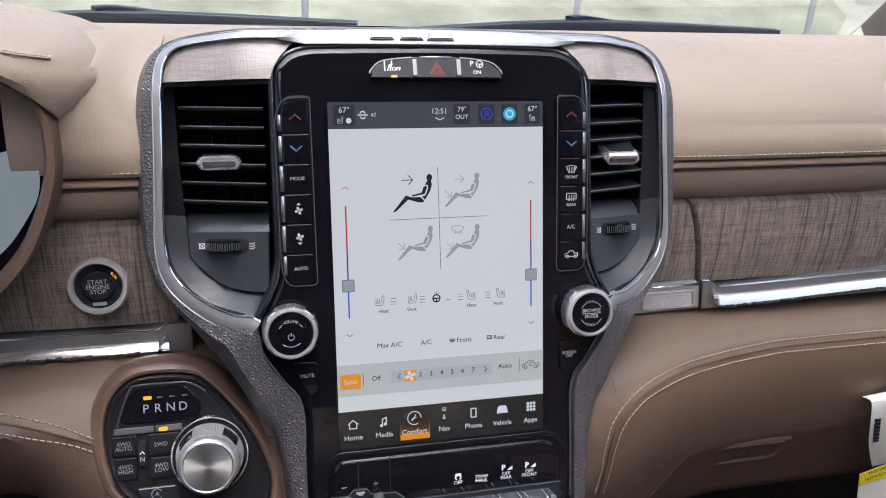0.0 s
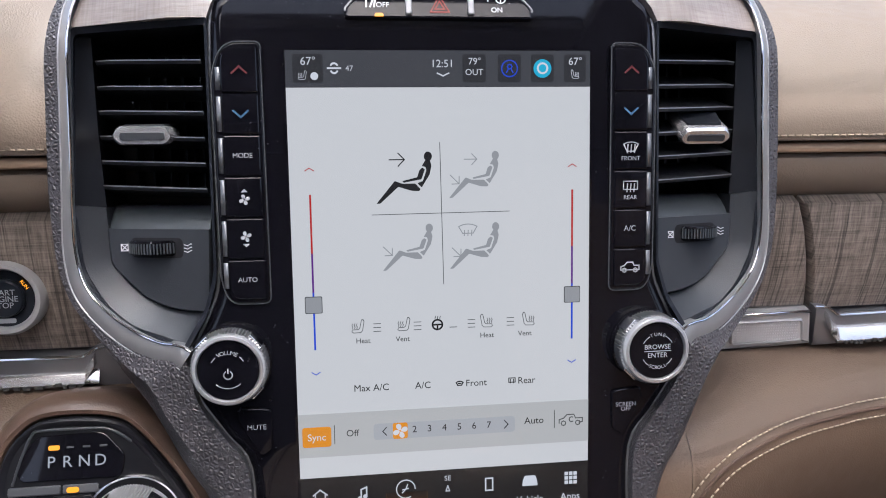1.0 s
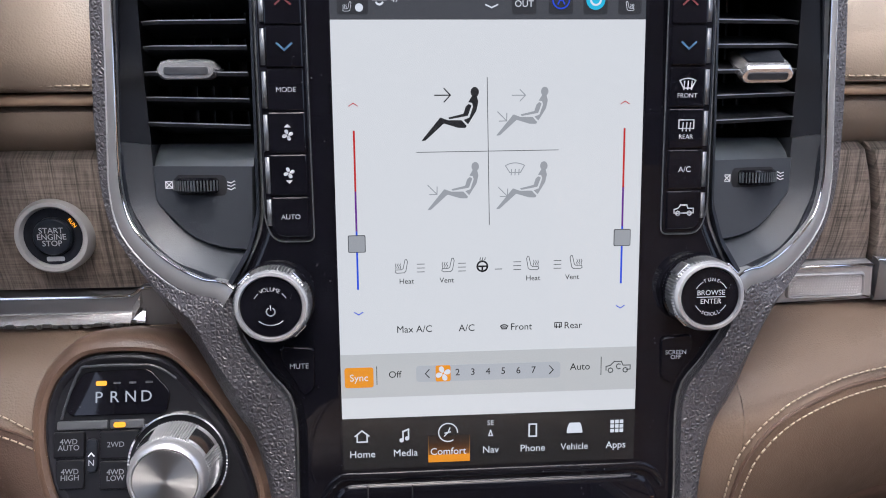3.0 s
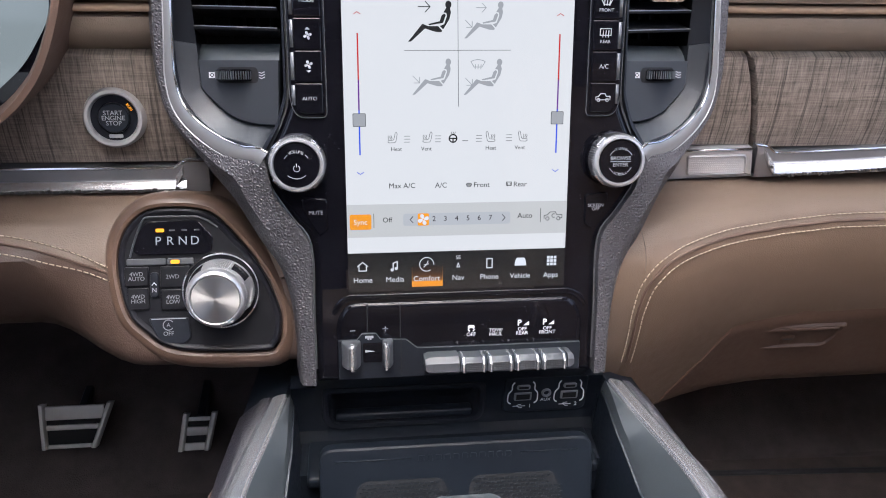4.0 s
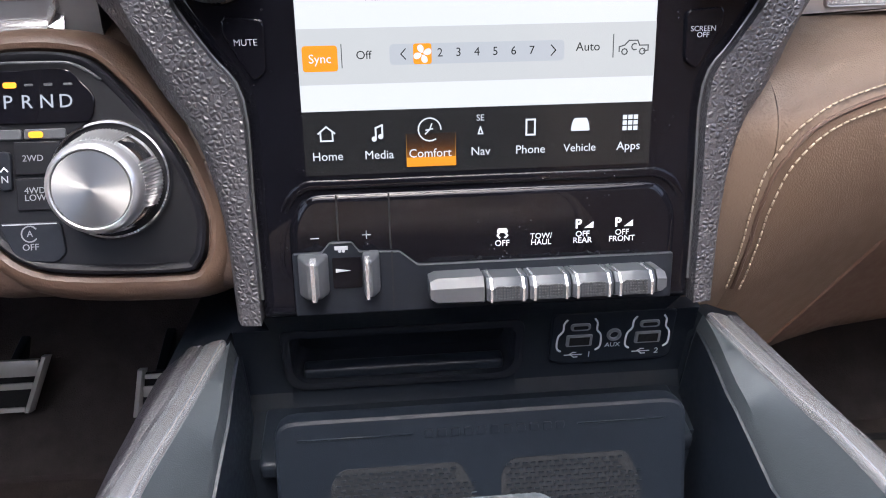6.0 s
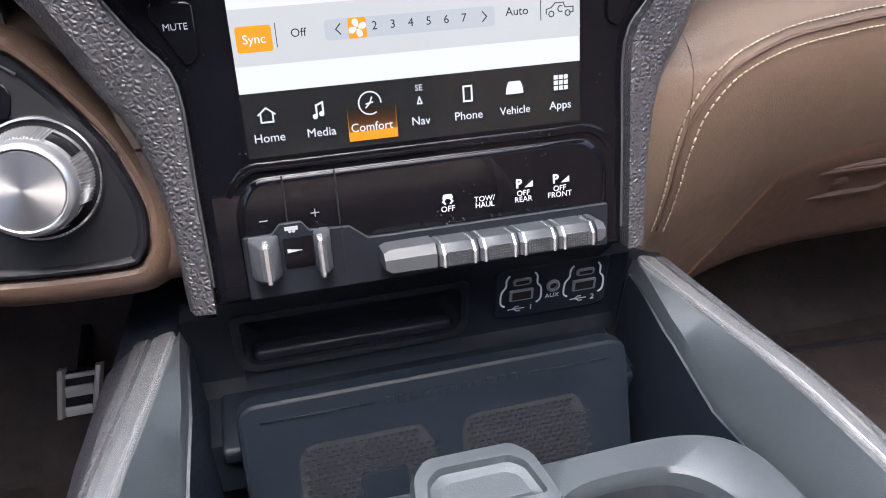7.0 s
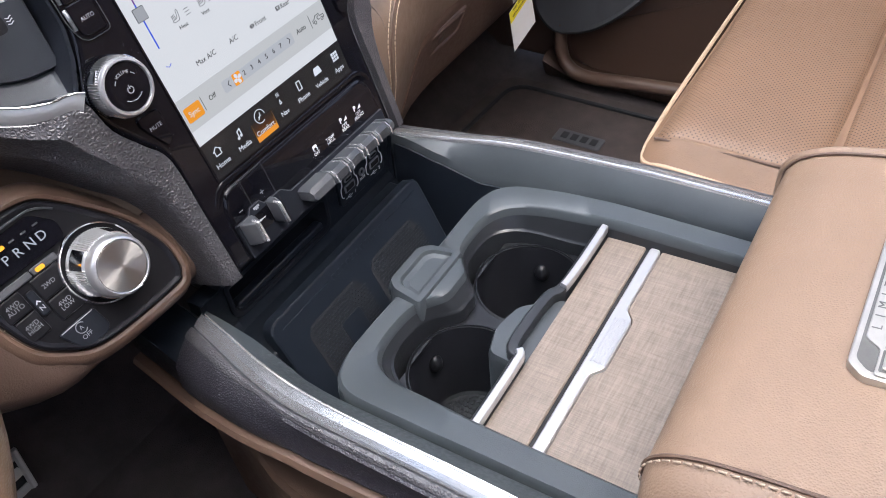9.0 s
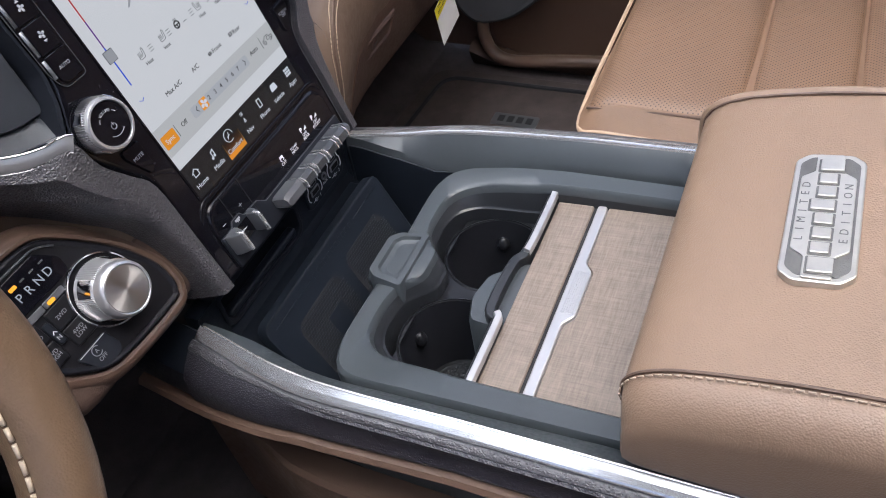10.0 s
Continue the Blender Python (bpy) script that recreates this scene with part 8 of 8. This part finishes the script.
def build_lid():
    SLOPE = Matrix.Translation((0, 0.3095, 0.672)) @ pose(0, 0, 0, -3.5) @ Matrix.Diagonal((1.045, 1, 1, 1)) @ Matrix.Translation((0, -0.30, -0.700))
    l = thing("console_lid", SLOPE, "sliding tambour lid in pale textured veneer with a metal grip", "console lid")
    part("front_panel", prism(rect(-0.1055, 0.2672, 0.1055, 0.3015, 0.002), 0.6762, 0.7000, 0.0015), M["wood_lid"], l, "pale textured veneer")
    # black filler stands in for the shade between lid panel and grip
    part("gap", block(-0.1050, 0.2633, 0.6762, 0.1050, 0.2674, 0.6975), M["hollow"], l, "black filler for the shade in the gap")
    grip = rounded([(-0.1055, 0.2635), (0.1055, 0.2635), (0.1055, 0.2545), (0.036, 0.2545), (0.027, 0.2468), (-0.022, 0.2468), (-0.031, 0.2545), (-0.1055, 0.2545)], 0.003)
    g = part("grip", prism(grip, 0.6762, 0.7012, 0.0012), M["trim"], l, "satin metal grip bar")
    for k in range(7):
        part("grip_ridge", block(-0.020, 0.2480 + 0.0018 * k, 0.7010, 0.025, 0.2488 + 0.0018 * k, 0.7018), M["trim"], g)
    rear = rounded([(-0.1055, 0.2538), (-0.0315, 0.2538), (-0.0225, 0.2462), (0.0275, 0.2462), (0.0365, 0.2538), (0.1055, 0.2538), (0.1055, 0.06), (-0.1055, 0.06)], 0.002)
    part("rear_panel", prism(rear, 0.6762, 0.6995, 0.0012), M["wood_lid"], l, "pale textured veneer")
    part("support", block(-0.1065, 0.06, 0.655, 0.1065, 0.304, 0.6760, 0.002), M["black"], l)
    d = thing("cup_divider", Matrix.Translation((0, 0.0080, -0.0190)) @ Matrix.Diagonal((1.045, 1, 1, 1)), "slate cup divider with a chrome-topped edge", "divider")
    path = smooth_path([(0.1065, 0.3075, 0), (0.060, 0.3075, 0), (0.032, 0.309, 0), (0.020, 0.3150, 0), (-0.010, 0.3170, 0), (-0.034, 0.3160, 0), (-0.040, 0.3080, 0), (-0.052, 0.3065, 0), (-0.1065, 0.3065, 0)], 4)
    part("edge", sweep([(p.x, p.y, 0.684) for p in path], rounded([(-0.0035, -0.05), (0.0060, -0.05), (0.0060, 0.0110), (0.0045, 0.0135), (-0.0035, 0.0135)], 0.001), (0, 0, 1)), M["inner"], d)
    right = [p for p in path if p.x > 0.03]
    left = [p for p in path if p.x < -0.038]
    for seg in (right, left):
        part("chrome_cap", sweep([(p.x, p.y, 0.6985) for p in seg], rounded([(-0.0042, -0.004), (0.0026, -0.004), (0.0018, 0.0035), (-0.0036, 0.0030)], 0.0010), (0, 0, 1)), M["trim"], d, "chrome cap")
    tongue = rounded([(-0.046, 0.300), (0.030, 0.300), (0.022, 0.316), (0.006, 0.336), (-0.020, 0.342), (-0.044, 0.334)], 0.006)
    part("tongue", loft([[(x, y, 0.600) for x, y in tongue], [(x, y, 0.682) for x, y in tongue], [(x * 0.96, (y - 0.318) * 0.9 + 0.318, 0.688) for x, y in tongue]]), M["grey"], d, "slate plastic tongue")


def build_armrest():
    a = thing("armrest", Matrix.Identity(4), "wide tan leather centre armrest with a metal badge on its lid", "armrest")
    def section(y, z1, k=1.0, z0=0.718):
        w = 0.163 * k
        return [(x, y, z) for x, z in rounded([(-w, z0), (w, z0), (w * 0.985, z1), (-w * 0.985, z1)], [0.010, 0.010, 0.030, 0.030], 6)]
    body = [section(0.1985, 0.748, 0.93, 0.728), section(0.2010, 0.758, 0.965, 0.722), section(0.2000, 0.768, 0.985, 0.719), section(0.194, 0.778, 0.995), section(0.183, 0.786), section(0.165, 0.7930), section(0.13, 0.8000), section(0.07, 0.8080), section(-0.1, 0.820), section(-0.42, 0.822), section(-0.44, 0.80)]
    # the front edge bows back towards both corners
    bow = lambda x, y: y - 1.15 * max(0.0, abs(x) - 0.045) ** 2 * min(1.0, max(0.0, (y - 0.09) / 0.07))
    part("lid", loft([[(x, bow(x, y), z) for x, y, z in r] for r in body]), M["arm"], a, "tan leather padded lid")
    part("base", block(-0.150, -0.43, 0.64, 0.150, 0.170, 0.722, 0.01), M["arm"], a)
    # seams run over the front edge and along the top
    for x, st in ((-0.134, True), (0.137, False)):
        line = smooth_path([(x * 0.97, 0.1995, 0.745), (x, 0.2015, 0.758), (x, 0.2004, 0.769), (x, 0.1944, 0.7786), (x, 0.183, 0.7867), (x, 0.165, 0.7937), (x, 0.13, 0.8006), (x, 0.07, 0.8086), (x, -0.1, 0.8206), (x, -0.4, 0.8225)], 5)
        line = [Vector((p.x, bow(p.x, p.y), p.z)) for p in line]
        part("seam", sweep(line, circle(0.0011, 6), (1, 0, 0)), M["brown"], a)
        if st:
            part("stitching", stitches([(p.x - 0.0035, p.y + 0.0002, p.z + 0.0002) for p in line], 0.0058, 0.0042, 0.0006), M["thread_arm"], a, "pale contrast stitching")
        else:
            part("roll", sweep([(p.x + 0.005, p.y, p.z - 0.0030) for p in line], circle(0.0045, 8), (1, 0, 0)), M["arm"], a)
    # badge: oblong plate with clipped corners, its brand name drawn as plain bars
    B = Matrix.Translation((-0.001, 0.0975, 0.8047)) @ pose(0, 0, 0, -7)
    oct_ = rounded([(-0.0600, -0.0135), (-0.0525, -0.0215), (0.0525, -0.0215), (0.0600, -0.0135), (0.0600, 0.0135), (0.0525, 0.0215), (-0.0525, 0.0215), (-0.0600, 0.0135)], 0.003)
    b = part("badge", prism(oct_, -0.002, 0.0042, 0.0012), M["pewter"], a, "cast pewter badge", m=B)
    part("badge_field", prism([(x * 0.93, y * 0.84) for x, y in oct_], 0.0042, 0.0044), M["pewter_dark"], b, smooth=False)
    part("badge_plate", prism(rounded([(-0.0580, -0.0085), (-0.040, -0.0085), (-0.034, -0.0165), (0.034, -0.0165), (0.040, -0.0085), (0.0580, -0.0085), (0.0580, 0.0085), (0.040, 0.0085), (0.034, 0.0165), (-0.034, 0.0165), (-0.040, 0.0085), (-0.0580, 0.0085)], 0.002), 0.0044, 0.0056, 0.0005), M["pewter"], b)
    # the trim name: a row of raised plain bars, the first and last taller, each on a dark outline
    xs = -0.0555
    for k in range(8):
        w = 0.0150 if k == 0 else (0.0135 if k == 7 else 0.0118)
        h0, h1 = (0.0098, 0.0070) if k in (0, 7) else ((0.0066, 0.0098) if k == 4 else (0.0066, 0.0066))
        # dark outline puts the shade around each raised bar into colour
        bar = part("name_bar", prism(rect(xs, -h0, xs + w, h1, 0.0010), 0.0056, 0.0059), M["pewter_dark"], b, smooth=False)
        part("bar_face", prism(rect(xs + 0.0013, -h0 + 0.0013, xs + w - 0.0013, h1 - 0.0013, 0.0008), 0.0059, 0.0072, 0.0005), M["pewter"], bar)
        xs += w + 0.0012
    for word, y in (("LIMITED", 0.0125), ("EDITION", -0.0125)):
        for i, ch in enumerate(word):
            words(ch, 0.0072, M["pewter_dark"], b, -0.0255 + 0.0085 * i, y, 0.0057)


# ---- seats, wheel, pedals, loose things ----


def build_seat():
    s = thing("passenger_seat", Matrix.Identity(4), "saddle brown leather passenger seat with a perforated cushion", "seat")
    def row(y, z, k=1.0):
        w = 0.265 * k
        cx = 0.475
        pts = [(-w, z - 0.19), (-w * 1.01, z - 0.05), (-w * 0.985, z - 0.015), (-w * 0.90, z + 0.004), (-w * 0.72, z + 0.004), (-w * 0.35, z + 0.001), (0, z), (w * 0.35, z + 0.001), (w * 0.72, z + 0.004), (w * 0.90, z + 0.006), (w * 0.985, z - 0.012), (w * 1.01, z - 0.05), (w, z - 0.19)]
        return [(cx + x, y, zz) for x, zz in pts]
    part("cushion", loft([row(0.322, 0.630, 0.97), row(0.330, 0.655, 0.985), row(0.327, 0.674, 0.995), row(0.315, 0.685), row(0.29, 0.691), row(0.2, 0.690), row(0.16, 0.686), row(0.1, 0.683), row(0.05, 0.680), row(-0.1, 0.672), row(-0.22, 0.668)]), M["seat"], s, "saddle brown leather cushion")
    def pad(y0, y1, x0=0.236, bulge=1.0):
        o = rounded([(x0, y0), (0.712, y0), (0.712, y1), (x0, y1)], 0.016, 6)
        f = lambda y: lerp_table([(-0.22, 0.668), (-0.1, 0.672), (0.05, 0.680), (0.1, 0.683), (0.16, 0.686), (0.2, 0.690), (0.29, 0.691), (0.315, 0.685), (0.327, 0.676), (0.33, 0.668)], y)
        cx, cy = (x0 + 0.712) / 2, (y0 + y1) / 2
        k = lambda q, d: [(cx + (x - cx) * q[0], cy + (y - cy) * q[1], f(cy + (y - cy) * q[1]) + d * bulge) for x, y in o]
        return loft([k((1.0, 1.0), -0.014), k((1.0, 1.0), -0.001), k((0.995, 0.98), 0.0025), k((0.985, 0.94), 0.0052), k((0.97, 0.88), 0.0075), k((0.92, 0.76), 0.0096), k((0.82, 0.58), 0.0108), k((0.5, 0.3), 0.0114), k((0.2, 0.1), 0.0115)])
    part("insert", pad(0.1705, 0.3235, 0.234), M["perf"], s, "perforated leather insert")
    part("insert", pad(0.0725, 0.1675), M["perf"], s, "perforated leather insert")
    part("insert", pad(-0.10, 0.0695), M["perf"], s, "perforated leather insert")
    part("piping", sweep(smooth_path([(0.2125, -0.2, 0.655), (0.2115, 0.10, 0.668), (0.212, 0.25, 0.676), (0.216, 0.30, 0.6745), (0.226, 0.3255, 0.668), (0.28, 0.3315, 0.671), (0.40, 0.3325, 0.673), (0.60, 0.3325, 0.673), (0.70, 0.328, 0.672)]), circle(0.0025, 8)), M["piping"], s, "pale piping")
    part("seam", sweep(smooth_path([(0.236, 0.32, 0.6885), (0.235, 0.2, 0.6935), (0.235, 0.05, 0.684), (0.235, -0.1, 0.676)]), circle(0.0014, 6)), M["brown"], s)
    part("base", block(0.24, -0.20, FLOOR_Z, 0.71, 0.28, 0.52, 0.02), M["black"], s)
    part("backrest", loft([[(0.475 + 0.25 * a, -0.24 + b * 0.5, 0.60) for a, b in rounded([(-1, 0), (1, 0), (1, -0.3), (-1, -0.3)], 0.08)], [(0.475 + 0.25 * a, -0.36 + b * 0.4, 1.22) for a, b in rounded([(-1, 0), (1, 0), (1, -0.3), (-1, -0.3)], 0.08)]]), M["seat"], s)


def build_wheel():
    t = radians(20)
    m = Matrix.Translation((-0.49, 0.42, 0.98)) @ pose(0, 0, 0, 68)
    w = thing("steering_wheel", m, "brown leather-wrapped steering wheel with pale stitching", "steering wheel")
    ring = [(0.178 * math.cos(2 * math.pi * i / 96), 0.178 * math.sin(2 * math.pi * i / 96), 0) for i in range(96)]
    part("rim", sweep(ring, circle(0.0165, 16, 1.08), (0, 0, 1), True), M["wheel"], w, "brown leather rim")
    inner = [((0.178 - 0.0150) * math.cos(2 * math.pi * i / 200), (0.178 - 0.0150) * math.sin(2 * math.pi * i / 200), 0.0088) for i in range(201)]
    part("stitching", stitches(inner, 0.0075, 0.0062, 0.0011), M["thread"], w, "pale cross stitching")
    part("hub", lathe([(0.0, -0.03), (0.06, -0.03), (0.075, -0.01), (0.07, 0.012), (0.0, 0.018)], 40), M["brown"], w)
    for a in (0, 180, 270):
        part("spoke", block(0.06, -0.022, -0.012, 0.172, 0.022, 0.0, 0.005), M["satin"], w, m=pose(0, 0, 0, 0, 0, a))
    part("column", lathe([(0.035, -0.16), (0.04, -0.03), (0.0, -0.03)], 32), M["black"], w)


def build_pedals():
    """Cast plates that taper downwards, with raised side cheeks and cross bars over black rubber."""
    P = Matrix.Translation((0, 0.82, 0.435)) @ pose(0, 0, 0, 62)
    for name, top, bot, y0, y1, bars, lab in (("brake_pedal", (-0.4590, -0.3722), (-0.4560, -0.3925), -0.0275, 0.0270, ((-0.0275, -0.0225), (-0.0050, 0.0015), (0.0075, 0.0240)), "wide brushed metal brake pedal with black rubber slots"), ("accelerator_pedal", (-0.2895, -0.2485), (-0.2970, -0.2590), -0.0385, 0.0080, ((-0.0385, -0.0290), (-0.0200, -0.0090), (-0.0020, 0.0030)), "brushed metal accelerator pedal with black rubber slots")):
        p = thing(name, P, lab, "pedal", "pedals")
        ex = lambda side, y: bot[side] + (top[side] - bot[side]) * (y - y0) / (y1 - y0)
        part("backing", prism([(bot[0] + 0.002, y0 + 0.002), (bot[1] - 0.002, y0 + 0.002), (top[1] - 0.002, y1 - 0.004), (top[0] + 0.002, y1 - 0.004)], -0.006, 0.0, 0.001), M["rubber"], p, "black rubber backing")
        for side, d in ((0, 1), (1, -1)):
            ys = [y0 + (y1 - y0) * k / 6 for k in range(7)]
            part("cheek", loft([[(ex(side, y), y, -0.006), (ex(side, y), y, 0.0030), (ex(side, y) + d * 0.0015, y, 0.0060), (ex(side, y) + d * 0.0050, y, 0.0058), (ex(side, y) + d * 0.0072, y, 0.0012), (ex(side, y) + d * 0.0072, y, -0.006)] for y in ys]), M["pedal"], p, "raised side cheek")
        for a, b in bars:
            xa, xb = ex(0, (a + b) / 2) + 0.0068, ex(1, (a + b) / 2) - 0.0068
            part("bar", block(xa, a, -0.005, xb, b, 0.0022, 0.0012), M["pedal"], p)
        m_ = (top[0] + top[1]) / 2
        part("arm", sweep([(m_, 0, -0.006), (m_, 0.06, -0.10), (m_, 0.18, -0.22)], rect(-0.008, -0.005, 0.008, 0.005, 0.002), (1, 0, 0)), M["black"], p)


def build_mats():
    for x0, x1, lab in ((0.28, 0.74, "dark passenger floor mat with a small metal nameplate"), (-0.74, -0.24, "dark ribbed driver floor mat")):
        m = thing("floor_mat", Matrix.Identity(4), lab, "floor mat", "floor mats")
        part("mat", prism(rounded([(x0, 0.36), (x1, 0.36), (x1, 0.76), (x0 + 0.02, 0.78)], 0.04), FLOOR_Z, FLOOR_Z + 0.010, 0.004), M["mat"], m)
        part("border", sweep([(x, y, FLOOR_Z + 0.012) for x, y in rounded([(x0 + 0.03, 0.39), (x1 - 0.03, 0.39), (x1 - 0.03, 0.73), (x0 + 0.05, 0.75)], 0.04, 5)], circle(0.004, 8), (0, 0, 1), True), M["rubber"], m)
        if x0 > 0:
            pl = part("nameplate", prism(rect(0.592, 0.515, 0.624, 0.597, 0.004), FLOOR_Z + 0.010, FLOOR_Z + 0.0125, 0.001), M["silver"], m, "small metal nameplate")
            for k in range(4):
                part("name_bar", prism(rect(0.600, 0.524 + 0.017 * k, 0.616, 0.535 + 0.017 * k), FLOOR_Z + 0.013, FLOOR_Z + 0.0136), M["rubber"], pl, smooth=False)


def build_tag():
    t = thing("hang_tag", Matrix.Translation((0.500, 0.610, 0.640)) @ pose(0, 0, 0, 90), "white and yellow paper tag hanging from the lower dashboard", "tag")
    strip = smooth_path([(-0.041, 0.104, 0.010), (-0.041, 0.106, 0.022), (-0.035, 0.085, 0.022), (-0.020, 0.050, 0.014), (0.003, 0.014, 0.003), (0.012, 0.002, -0.001)], 4)
    part("strip", loft([[(p.x - 0.014, p.y, p.z), (p.x + 0.014, p.y + 0.003, p.z), (p.x + 0.014, p.y + 0.003, p.z - 0.0004), (p.x - 0.014, p.y, p.z - 0.0004)] for p in strip]), M["paper"], t, "white paper strip")
    for k in range(20):
        p = Vector((-0.035, 0.085, 0.0228)).lerp(Vector((-0.020, 0.050, 0.0148)), k / 19)
        part("barcode_bar", block(p.x - 0.010, p.y - 0.0005, p.z, p.x - 0.003, p.y + (0.0006 if k % 3 else 0.0002), p.z + 0.0004), M["ink"], t)
    card = part("card", prism([(-0.004, -0.069), (0.060, -0.055), (0.041, 0.012), (-0.017, -0.005)], 0.0, 0.0004), M["paper"], t, smooth=False)
    band = part("yellow_band", prism([(-0.0135, -0.022), (0.0455, -0.005), (0.041, 0.012), (-0.017, -0.005)], 0.0006, 0.001), M["yellow"], card, smooth=False)
    words("THIS VEHICLE IS", 0.0056, M["ink"], band, 0.0125, -0.0005, 0.0011, spin=16)
    words("WITH ADVANCED", 0.0056, M["ink"], band, 0.0140, -0.0080, 0.0011, spin=16)


build_console()
build_cup_holder()
build_lid()
build_armrest()
build_seat()
build_wheel()
build_pedals()
build_mats()
build_tag()
